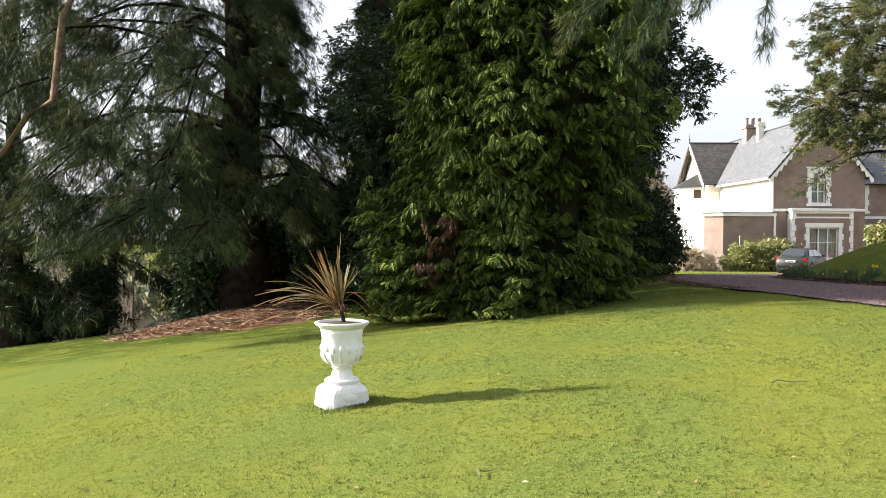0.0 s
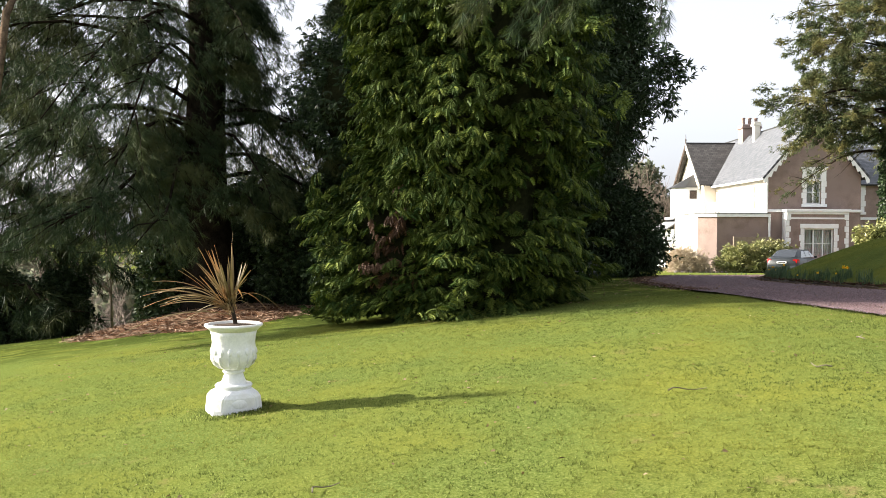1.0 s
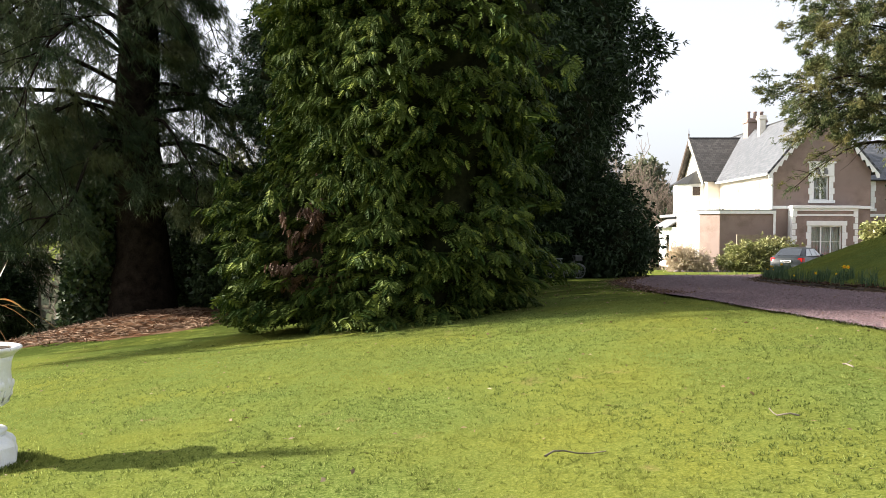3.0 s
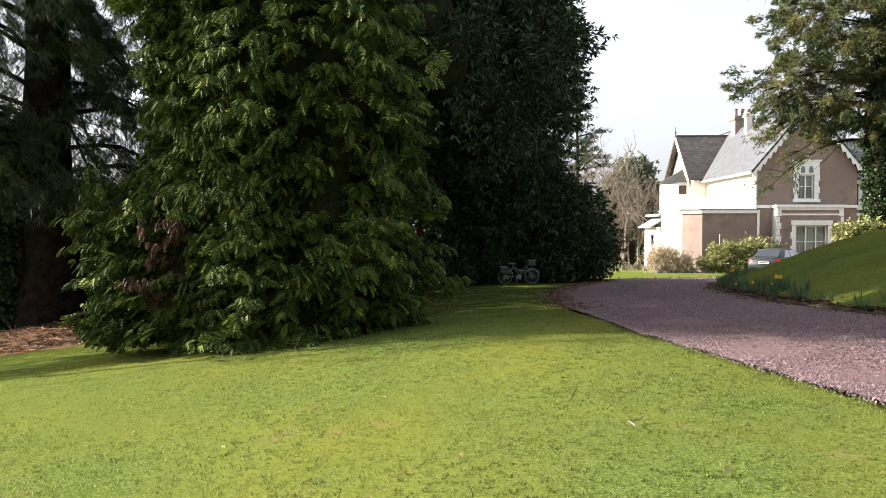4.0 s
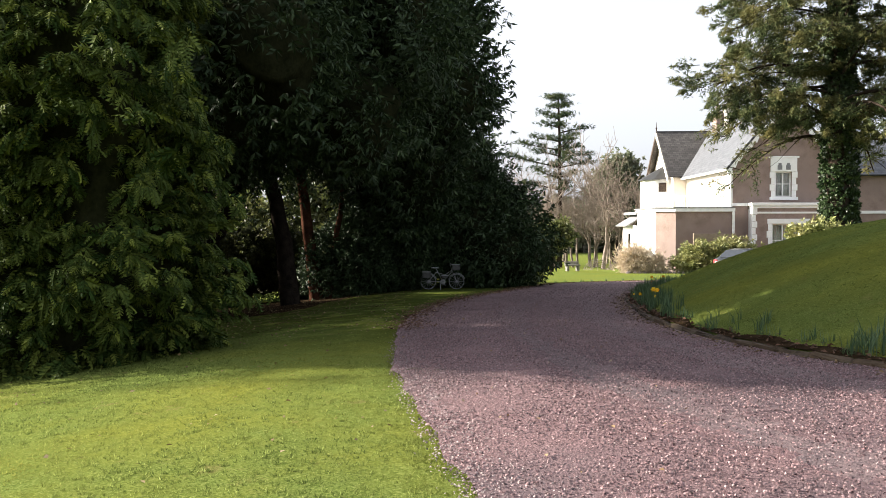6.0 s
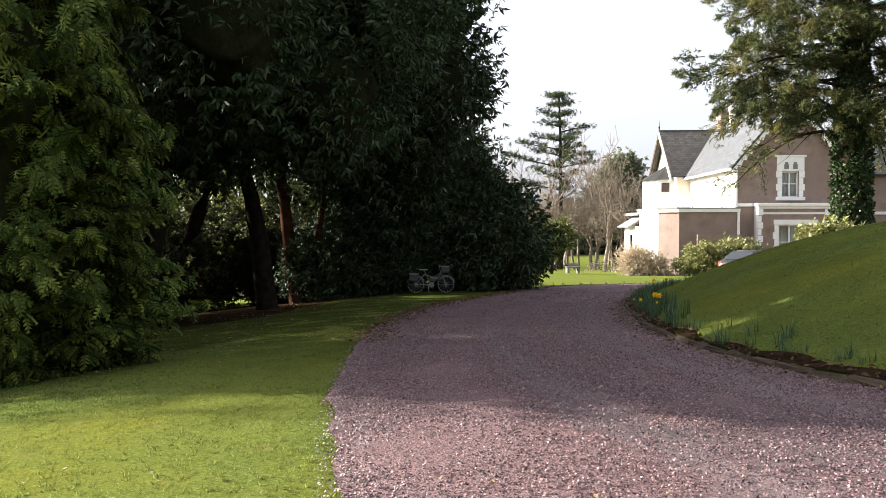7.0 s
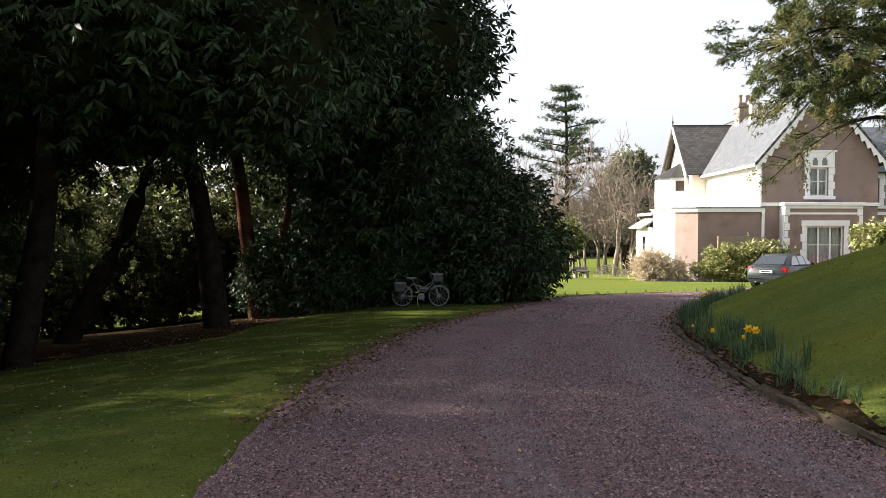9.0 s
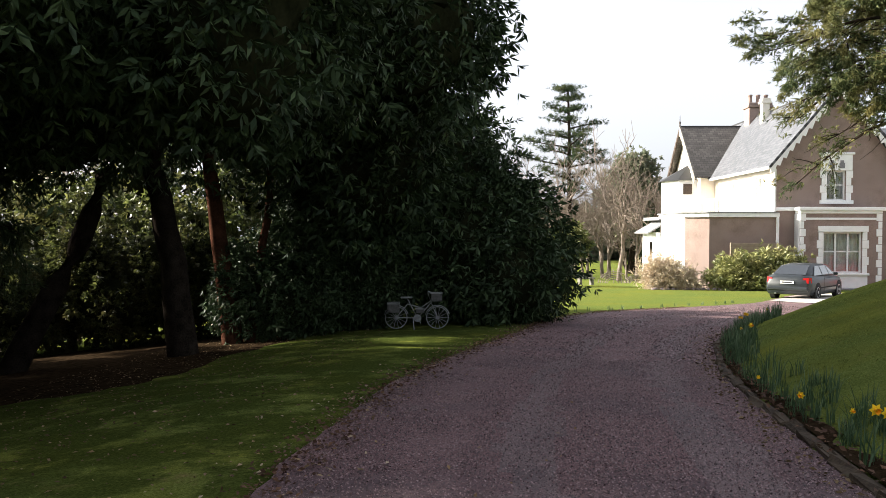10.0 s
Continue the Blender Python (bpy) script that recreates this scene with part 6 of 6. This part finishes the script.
for k in range(13):
    p = VERGE[np.argmin(np.abs(VERGE[:, 1] - (35.5 + 0.55 * k)))] + np.array([-0.5 - 0.15 * dr.random(), 0.5])
    copy_thing(sprout, pose(p[0], p[1], land1(*p), 0, 0, dr.uniform(0, 360)))

# ---- shrubs and furniture by the house ----
LIGHT_LAUREL = foliage("spotted_laurel", (0.10, 0.12, 0.035), (0.40, 0.40, 0.16), (0.30, 0.28, 0.12), rough=0.4, spec=0.45, through_light=0.3, scale=1.2)
STRAW = foliage("dry_stems", (0.42, 0.34, 0.25), (0.72, 0.62, 0.48), (0.60, 0.50, 0.37), rough=0.8, through_light=0.2, scale=2)
lobed_tree("laurel_shrub", "spreading yellow-green laurel against the house wall", (22.3, 56.6), [(-0.9, 0, 0.75, 1.6, 0.9, 0.95), (0.9, 0.2, 0.9, 1.7, 0.9, 1.0), (-0.2, -0.4, 0.5, 1.9, 0.7, 0.7)], rosette(6, 1.0, 0.14, seed=11), 0.26, 6200, LIGHT_LAUREL, [(0, 0, 0, 0, 1.4, 0.05)], core=0.72, category="shrub", low=0.02)
lobed_tree("dry_shrub", "dry straw-coloured shrub at the white wall corner", (17.5, 57.2), [(0, 0, 0.5, 0.9, 0.7, 0.75), (0.8, -0.2, 0.35, 0.6, 0.5, 0.45), (-0.5, 0, 0.8, 0.5, 0.45, 0.6)], tuft(9, 1.0, 0.05, seed=9), 0.34, 2600, STRAW, [(0, 0, 0, 0, 0.7, 0.03)], core=0, category="shrub", low=0.02, sag=-0.3)
lobed_tree("box_shrub", "brownish shrub at the foot of the conifer", (19.4, 35.2), [(0, 0, 0.6, 0.8, 0.7, 0.8), (0.5, 0.2, 1.0, 0.5, 0.5, 0.5)], SMALL, 0.18, 1800, LIGHT_LAUREL, [(0, 0, 0, 0, 0.8, 0.04)], core=0.7, category="shrub", low=0.02)
FENCE = surface("weathered_board", (0.16, 0.12, 0.09), (0.30, 0.235, 0.175), scale=4, rough=0.9, bump=0.4, fine=50, random_part=0.2)
fence = thing("fence_panel", "weathered brown board panel behind the laurel", "fence", (22.5, 57.9, HZ))
for k in range(4):
    part("board", boxes((-1.35, 1.35, -0.02, 0.02, 1.75 + k * 0.21, 1.94 + k * 0.21), bevel=0.006), FENCE, fence)
for k in (-1.3, 0, 1.3):
    part("post", boxes((k - 0.05, k + 0.05, 0.02, 0.12, 0, 2.6), bevel=0.008), FENCE, fence)
for k in range(24):
    x, y = 16.6 + 0.27 * k + dr.normal() * 0.05, 56.4 - 0.2 * (k > 12) + dr.normal() * 0.08
    bm = bmesh.new()
    bmesh.ops.create_icosphere(bm, subdivisions=1, radius=0.15, matrix=Matrix.LocRotScale((0, 0, 0.04), Euler((0, 0, k * 1.3)), (1.1, 0.7, 0.65)))
    stone = part("border_stone", bm, PALE_STONES)
    stone.location = (x, y, land1(x, y))
    tagged(stone, "pale rough stone edging the house border", "stone", "stones edging the house border")
bx, by = 14.3, 65.0
AGED_STONE = surface("aged_stone", (0.10, 0.095, 0.085), (0.24, 0.225, 0.20), scale=9, rough=0.95, bump=0.4, fine=50, third=(0.12, 0.125, 0.09), big=2.0)
bench = thing("stone_bench", "grey aged stone garden bench on the far lawn", "bench", (bx, by, land1(bx, by)), 15)
part("seat", boxes((-0.55, 0.55, -0.22, 0.22, 0.40, 0.50), bevel=0.02), AGED_STONE, bench)
part("backrest", boxes((-0.55, 0.55, 0.17, 0.24, 0.50, 0.72), bevel=0.02), AGED_STONE, bench)
for k in (-0.4, 0.4):
    part("leg", boxes((k - 0.09, k + 0.09, -0.18, 0.18, -0.03, 0.40), bevel=0.02), AGED_STONE, bench)
for fx, fy, w, h in ((16.9, 70.0, 1.1, 0.85), (18.6, 71.0, 0.8, 0.55)):
    hoop = thing("rustic_hoop", "pale rustic hooped twig edging on the far lawn", "garden ornament", (fx, fy, land1(fx, fy)), group="twig hoops on the far lawn")
    for k in range(5):
        s = 1 - 0.16 * k
        rod("bent_twig", hoop, [(w * s * math.cos(a), 0.1 * k - 0.2, h * s * math.sin(a) - 0.03) for a in np.linspace(0, math.pi, 11)], 0.035, PALE_BARK)
    for k in (-0.5, 0, 0.5):
        rod("cross_twig", hoop, [(w * k, -0.25, -0.03), (w * k, 0.0, h * (1 - 0.5 * abs(k))), (w * k * 0.5, 0.25, h * 1.15)], 0.03, PALE_BARK)

# ---- pale forecourt, needle litter under the trees ----
def patch_mesh(cx, cy, rx, ry, lift, n=30, turn=0.0, ragged=0.12):
    """A ragged-edged thin layer that follows the ground."""
    a, r = np.meshgrid(np.linspace(0, 2 * math.pi, 60, endpoint=False), np.linspace(0, 1, n), indexing="ij")
    e = np.stack([np.cos(a).ravel() * 3, np.sin(a).ravel() * 3, 0 * a.ravel()], 1)
    k = r.ravel() * (1 + ragged * lump(e, 1.0) + ragged * 0.7 * lump(e, 3.1, 2.0))
    x, y = cx + rx * k * np.cos(a.ravel() + turn), cy + ry * k * np.sin(a.ravel() + turn)
    z = lawn_height(x, y) + lift * (1 - r.ravel() ** 6) - 0.012 * r.ravel() ** 6 + 0.02 * lump(np.stack([x, y, 0 * x], 1), 5.0) * (1 - r.ravel())
    i, j = np.meshgrid(np.arange(60), np.arange(n - 1), indexing="ij")
    p, q = (i * n + j).ravel(), (((i + 1) % 60) * n + j).ravel()
    return mesh_of("patch", np.stack([x, y, z], 1), np.stack([p, p + 1, q + 1, q], 1))


FORE = surface("pale_gravel", (0.30, 0.27, 0.25), (0.58, 0.54, 0.50), scale=40, rough=0.95, bump=0.8, fine=120, third=(0.44, 0.39, 0.36), big=0.5)
k = np.where((DRIVE_L[:, 1] > 43.6) & (DRIVE_L[:, 1] < 54.5))[0]
u = np.linspace(0.03, 0.97, 12)[None, :, None]
apron = DRIVE_L[k][:, None] * (1 - u) + DRIVE_R[k][:, None] * u
apron[0, :, 1] += 0.35 * np.sin(np.arange(12) * 2.1)
av = apron.reshape(-1, 2)
i, j = np.meshgrid(np.arange(len(k) - 1), np.arange(11), indexing="ij")
p = (i * 12 + j).ravel()
tagged(part("pavement", mesh_of("pavement", np.stack([av[:, 0], av[:, 1], slope(av[:, 0], av[:, 1]) + 0.046], 1), np.stack([p, p + 1, p + 13, p + 12], 1)), FORE, smooth=True), "pale sunlit gravel forecourt in front of the house", "forecourt", kind="structure")
tagged(part("ground_litter", patch_mesh(-5.3, 20.9, 3.1, 2.4, 0.03), MULCH, smooth=True), "reddish-brown needle litter under the old pine", "needle litter", kind="structure")
# leaf litter, also laid this dark to deepen the shade on the ground
tagged(part("ground_litter", patch_mesh(-1.2, 29.0, 5.2, 6.2, 0.03), SOIL, smooth=True), "leaf litter under the evergreens, extra dark to stand for shade", "leaf litter", kind="structure")
tagged(part("ground_litter", patch_mesh(-30.0, 54.0, 21.0, 25.0, 0.16), SOIL, smooth=True), "brown leaf-strewn floor of the bare wood", "leaf litter", kind="structure")
n = 3600
a, r = dr.uniform(0, 6.283, n), np.sqrt(dr.random(n)) * 1.05
x, y = -5.3 + 3.1 * r * np.cos(a), 20.9 + 2.4 * r * np.sin(a)
at = np.stack([x, y, lawn_height(x, y) + 0.05], 1)
STICK = np.array([(-0.5, -5, 0), (0.5, -5, 0.2), (0.4, 5, 0.3), (-0.4, 5, 0)]) * 0.09
STICKS = surface("dead_twigs", (0.07, 0.035, 0.02), (0.36, 0.24, 0.16), scale=1.5, rough=0.9, bump=0.0, fine=5)
tagged(part("twig_litter", mesh_of("twig_litter", *scattered(STICK, np.array([(0, 1, 2, 3)]), at, dr.normal(size=at.shape) * [1, 1, 0.22], dr.uniform(0.06, 0.28, n))), STICKS), "dead brown twigs and needles under the old pine", "twig litter", kind="stuff")
n = 5000
x, y = dr.uniform(0.4, 5.5, n), dr.uniform(15.8, 33.0, n)
keep = (inside_of(VERGE[::2], x, y) < -0.1) & (dr.random(n) < np.clip(1.15 - np.abs(x - 2.6) / 3.6, 0.1, 1))
x, y = x[keep], y[keep]
at = np.stack([x, y, lawn_height(x, y) + 0.03], 1)
DROPPED = foliage("dropped_leaf", (0.04, 0.026, 0.014), (0.34, 0.25, 0.15), (0.12, 0.08, 0.045), rough=0.8, spec=0.05, through_light=0.05, scale=1.5)
DROP = np.array([(0, -0.5, 0), (0.26, 0, 0.08), (0, 0.5, 0), (-0.26, 0, 0.1)])
tagged(part("dropped_leaves", mesh_of("dropped_leaves", *scattered(DROP, np.array([(0, 1, 2), (0, 2, 3)]), at, dr.normal(size=at.shape) * [1, 1, 0.12], dr.uniform(0.02, 0.05, len(x)))), DROPPED), "dark leaves dropped on the grass under the evergreens", "fallen leaves", kind="stuff")
n = 1500
pos = [kerb_at(s, -0.06 - abs(dr.normal()) * 0.16)[0] for s in dr.uniform(s_near, s_far, n)]
x, y = np.array(pos).T
at = np.stack([x, y, slope(x, y) + 0.04], 1)
tagged(part("dropped_leaves", mesh_of("dropped_leaves", *scattered(DROP, np.array([(0, 1, 2), (0, 2, 3)]), at, dr.normal(size=at.shape) * [1, 1, 0.2], dr.uniform(0.02, 0.06, n))), DROPPED), "brown leaf bits gathered along the kerb", "fallen leaves", kind="stuff")

# ---- kerb stones, gravel, grass, fallen leaves ----
KERB_STONE = surface("mossy_kerb", (0.018, 0.013, 0.009), (0.075, 0.055, 0.037), scale=9, rough=0.95, bump=0.8, fine=40, random_part=0.25, third=(0.045, 0.055, 0.02), big=2.5)
kerb = thing("kerb", "low kerb of mossy brown stones edging the drive", "kerb", kind="structure")
gr = np.random.default_rng(17)
stones = []
for k in range(6):
    bm = bmesh.new()
    box(bm, -0.22, 0.22, -0.055, 0.055, -0.10, 0.060, bevel=0.025)
    for v in bm.verts:
        v.co += Vector(gr.normal(size=3) * 0.013)
    me = bpy.data.meshes.new("kerb_stone")
    bm.to_mesh(me)
    bm.free()
    me.materials.append(KERB_STONE)
    stones.append(me)
s, k = s_near - 3.0, 0
while s < s_far + 2.0 and k < 140:
    p, turn = kerb_at(s, 0.02)
    ob = new("kerb_stone", stones[k % 6])
    ob.parent = kerb
    ob.matrix_basis = pose(p[0] + gr.normal() * 0.01, p[1] + gr.normal() * 0.01, float(slope(np.array([p[0]]), np.array([p[1]]))[0]) + 0.012 + gr.normal() * 0.008, gr.normal() * 4, gr.normal() * 1.5, turn + gr.normal() * 2.5)
    s += 0.425
    k += 1

ROUGH_STONE = surface("rough_edging_stone", (0.10, 0.075, 0.055), (0.30, 0.235, 0.185), scale=8, rough=0.95, bump=0.6, fine=45, third=(0.13, 0.12, 0.06), big=3.0)
s0 = g_len[np.argmin(np.hypot(KERB[:, 0] - 12.2, KERB[:, 1] - 11.5))]
for k in range(7):
    bm = bmesh.new()
    bmesh.ops.create_icosphere(bm, subdivisions=2, radius=0.115, matrix=Matrix.LocRotScale((0, 0, 0), Euler((0.3 * k, 0, 0)), (1.15, 0.8, 0.75)))
    for v in bm.verts:
        v.co *= 1 + 0.10 * math.sin(v.co.x * 31 + k) + 0.08 * math.sin(v.co.y * 37 + v.co.z * 29 + 2 * k)
    p, turn = kerb_at(s0 + 0.27 * k, -0.10 + gr.normal() * 0.03)
    ob = part("edging_stone", bm, ROUGH_STONE, kerb, "rounded pale brown stone", smooth=True)
    ob.matrix_basis = pose(p[0], p[1], float(slope(np.array([p[0]]), np.array([p[1]]))[0]) + 0.055, 0, 0, turn + gr.normal() * 15)

PEBBLE = np.array([(-1, -0.7, 0), (1.0, -0.6, 0.1), (0.0, 1.0, -0.1), (0.05, 0.0, 0.8)], float) * 0.5
PEBBLE_F = np.array([(0, 1, 3), (1, 2, 3), (2, 0, 3)])


def on_drive(n, near_share, u_of):
    """Random places on the drive, more of them near the walk."""
    ok = np.where((DRIVE_L[:, 1] > 6.5) & (DRIVE_L[:, 1] < 25.5))[0]
    f = ok[0] + gr.random(n) ** near_share * (len(ok) - 1)
    i, w = f.astype(int), (f % 1)[:, None]
    u = u_of(n)[:, None]
    p = (DRIVE_L[i] * (1 - w) + DRIVE_L[i + 1] * w) * (1 - u) + (DRIVE_R[i] * (1 - w) + DRIVE_R[i + 1] * w) * u + gr.normal(size=(n, 2)) * 0.04
    return p


def stones_mesh(name, p, size, lift):
    z = slope(p[:, 0], p[:, 1]) + lift
    at = np.stack([p[:, 0], p[:, 1], z], 1)
    return mesh_of(name, *scattered(PEBBLE, PEBBLE_F, at, gr.normal(size=at.shape) * [1, 1, 0.3], size))


def off_ruts(n):
    """Shares across the drive, fewer of them in the two wheel tracks."""
    u = gr.random(2 * n)
    worn = np.maximum(np.exp(-((u - 0.42) / 0.07) ** 2), np.exp(-((u - 0.80) / 0.07) ** 2))
    return u[gr.random(2 * n) > 0.35 * worn][:n]


p = on_drive(140000, 1.0, off_ruts)
tagged(part("gravel", stones_mesh("gravel", p, gr.uniform(0.009, 0.021, len(p)), 0.031), STONES), "loose reddish gravel chips on the drive", "gravel", kind="stuff")
ok = np.where((DRIVE_L[:, 1] >= 25.0) & (DRIVE_L[:, 1] < 42.0))[0]
f = ok[0] + gr.random(26000) * (len(ok) - 2)
i, w, u = f.astype(int), (f % 1)[:, None], gr.random(26000)[:, None]
p = (DRIVE_L[i] * (1 - w) + DRIVE_L[i + 1] * w) * (1 - u) + (DRIVE_R[i] * (1 - w) + DRIVE_R[i + 1] * w) * u
tagged(part("gravel", stones_mesh("gravel", p, gr.uniform(0.02, 0.04, len(p)), 0.027), STONES), "loose gravel chips on the far bend of the drive", "gravel", kind="stuff")
p = on_drive(7000, 1.3, lambda n: np.abs(gr.normal(size=n)) * 0.06 - 0.015)
p = p[p[:, 1] < 10.0 + 8.0 * gr.random(len(p))]
tagged(part("gravel", stones_mesh("gravel", p, gr.uniform(0.008, 0.018, len(p)), 0.030), PALE_STONES), "paler loose chips along the lawn edge of the drive", "gravel", kind="stuff")

# grass, thickest where the walk passes
n, per = 88000, 7
x, y = gr.uniform(-6.5, 8.2, n), 2.2 + 14.5 * gr.random(n) ** 1.12
keep = (gr.random(n) < np.clip((x + 6.5) / 3, 0, 1)) & (gr.random(n) < np.clip((y - 2.2) / 2.5, 0, 1)) & (gr.random(n) < np.clip((17.5 - y) / 3, 0, 1))
keep &= (gr.random(n) < np.clip((16.2 - y) / 3.5, 0.0, 1)) | (x > 9)
keep &= inside_of(VERGE[::2], x, y) < 0.06 + 0.05 * np.sin(y * 5) + gr.normal(size=n) * 0.05
x, y = x[keep], y[keep]
bx, by = gr.uniform(8.8, 15.0, 11000), gr.uniform(12.0, 28.0, 11000)
on_bank = inside_of(KERB[::2], bx, by) > 0.15
x, y = np.concatenate([x, bx[on_bank]]), np.concatenate([y, by[on_bank]])
x, y = np.repeat(x, per), np.repeat(y, per)
a, lie = gr.uniform(0, 6.283, len(x)), gr.uniform(0.2, 1.3, len(x))
at = np.stack([x + 0.012 * np.cos(a), y + 0.012 * np.sin(a), 0 * x], 1)
at[:, 2] = lawn_height(at[:, 0], at[:, 1]) - 0.003
way = np.stack([np.cos(a) * lie, np.sin(a) * lie, 0.75 + 0 * a], 1) + gr.normal(size=at.shape) * 0.15
BLADE = np.array([(-0.5, 0, 0), (0.5, 0, 0), (0.0, 1.0, 0.12)]) * [0.34, 1, 1]
tall = np.repeat(gr.uniform(0.75, 1.15, len(x) // per), per)
tagged(part("grass", mesh_of("grass", *scattered(BLADE, np.array([(0, 1, 2)]), at, way, gr.uniform(0.013, 0.026, len(at)) * tall)), GRASS), "short mown grass blades, green and mossy yellow", "grass", kind="stuff")
# rougher tufts round the urn's foot, along the drive edge and on the bank
n = 9000
a = gr.uniform(0, 6.283, n)
r = 0.24 + np.abs(gr.normal(size=n)) * 0.09
p1 = np.stack([UX + r * np.cos(a), UY + r * np.sin(a)], 1)[:2500]
i = gr.integers(0, len(VERGE), n)
i = i[VERGE[i, 1] < 9.0 + 8.0 * gr.random(n)]
p2 = VERGE[i] + gr.normal(size=(len(i), 2)) * 0.12 + [-0.05, 0]
pts = np.concatenate([p1, p2])
at = np.stack([pts[:, 0], pts[:, 1], land(pts[:, 0], pts[:, 1]) - 0.004], 1)
way = gr.normal(size=at.shape) * [0.5, 0.5, 0.1] + [0, 0, 0.9]
tagged(part("grass_tufts", mesh_of("grass_tufts", *scattered(BLADE, np.array([(0, 1, 2)]), at, way, np.where(np.arange(len(at)) < 2500, 0.6, 0.5) * gr.uniform(0.03, 0.07, len(at)))), GRASS), "longer unmown grass tufts at edges", "grass", kind="stuff")

LEAF_LITTER = foliage("fallen_leaf", (0.10, 0.06, 0.03), (0.42, 0.34, 0.24), (0.28, 0.18, 0.09), rough=0.8, through_light=0.1, scale=3)
n = 2300
i = gr.integers(int(len(VERGE) * 0.30), int(len(VERGE) * 0.62), 1400)
x = np.concatenate([gr.uniform(-6, 8.4, 900), VERGE[i, 0] + gr.normal(size=1400) * 0.30 - 0.1])
y = np.concatenate([3.0 + 21 * gr.random(900), VERGE[i, 1] + gr.normal(size=1400) * 0.15])
at = np.stack([x, y, np.maximum(lawn_height(x, y), np.where(inside_of(VERGE[::2], x, y) > 0, slope(x, y) + 0.03, -9)) + 0.018], 1)
LEAF1 = np.array([(0, -0.5, 0), (0.28, 0, 0.1), (0, 0.5, 0), (-0.28, 0, 0.12)])
tagged(part("fallen_leaves", mesh_of("fallen_leaves", *scattered(LEAF1, np.array([(0, 1, 2), (0, 2, 3)]), at, gr.normal(size=at.shape) * [1, 1, 0.15], gr.uniform(0.02, 0.055, n))), LEAF_LITTER), "scattered dry fallen leaves on the lawn and drive", "fallen leaves", kind="stuff")
for tx, ty, turn, L in ((2.95, 6.9, 20, 0.34), (5.2, 8.6, 75, 0.28), (4.2, 7.3, 140, 0.18), (0.3, 5.3, 60, 0.22), (6.4, 12.6, 10, 0.30)):
    u = np.linspace(0, 1, 6)
    pts = np.stack([L * (u - 0.5), 0.05 * np.sin(u * 4), 0.012 + 0.012 * np.sin(u * 7)], 1)
    tw = part("fallen_twig", mesh_of("fallen_twig", *tube_arrays(pts, np.linspace(0.006, 0.003, 6), 5)), PALE_BARK, smooth=True)
    tw.matrix_basis = pose(tx, ty, land1(tx, ty) + 0.02, 0, 0, turn)
    tagged(tw, "thin pale fallen twig lying on the lawn", "twig", "fallen twigs on the lawn")

# soil and leaf bed behind the kerb
n_s = int((s_far + 2.0 - s_near + 3.0) / 0.2)
bed = []
for k in range(n_s):
    wide = 0.17 + 0.05 * math.sin(k * 0.37) + 0.05 * math.sin(k * 1.13 + 1.0) + 0.02 * gr.normal()
    bed.append([kerb_at(s_near - 3.0 + 0.2 * k, 0.06 + wide * u)[0] for u in np.linspace(0, 1, 5)])
bed = np.array(bed).reshape(-1, 2)
k, j = np.meshgrid(np.arange(n_s - 1), np.arange(4), indexing="ij")
q = (k * 5 + j).ravel()
z = land(bed[:, 0], bed[:, 1]) + 0.022 + 0.012 * lump(np.stack([bed[:, 0], bed[:, 1], 0 * bed[:, 0]], 1), 4.0) - 0.045 * (np.arange(len(bed)) % 5 == 4)
tagged(part("flower_bed", mesh_of("flower_bed", np.stack([bed[:, 0], bed[:, 1], z], 1), np.stack([q, q + 1, q + 6, q + 5], 1)), SOIL, smooth=True), "narrow bed of dark soil and dead leaves behind the kerb", "flower bed", kind="structure")
n = 1800
i = gr.integers(0, len(bed), n)
at = np.stack([bed[i, 0] + gr.normal(size=n) * 0.10, bed[i, 1] + gr.normal(size=n) * 0.12, z[i] + 0.02], 1)
tagged(part("fallen_leaves", mesh_of("fallen_leaves", *scattered(LEAF1, np.array([(0, 1, 2), (0, 2, 3)]), at, gr.normal(size=at.shape) * [1, 1, 0.3], gr.uniform(0.025, 0.07, n))), DEAD), "brown dead leaves along the kerb bed", "fallen leaves", kind="stuff")

# dead leaves and needles drifted along the lawn edge of the drive
n = 4200
i = gr.integers(int(len(VERGE) * 0.30), int(len(VERGE) * 0.62), n)
x, y = VERGE[i, 0] + gr.normal(size=n) * 0.16 + 0.02, VERGE[i, 1] + gr.normal(size=n) * 0.15
at = np.stack([x, y, np.maximum(lawn_height(x, y), slope(x, y) + 0.028) + 0.012], 1)
tagged(part("leaf_drift", mesh_of("leaf_drift", *scattered(LEAF1, np.array([(0, 1, 2), (0, 2, 3)]), at, gr.normal(size=at.shape) * [1, 1, 0.25], gr.uniform(0.02, 0.06, n))), DEAD), "brown leaves drifted along the drive edge", "fallen leaves", kind="stuff")
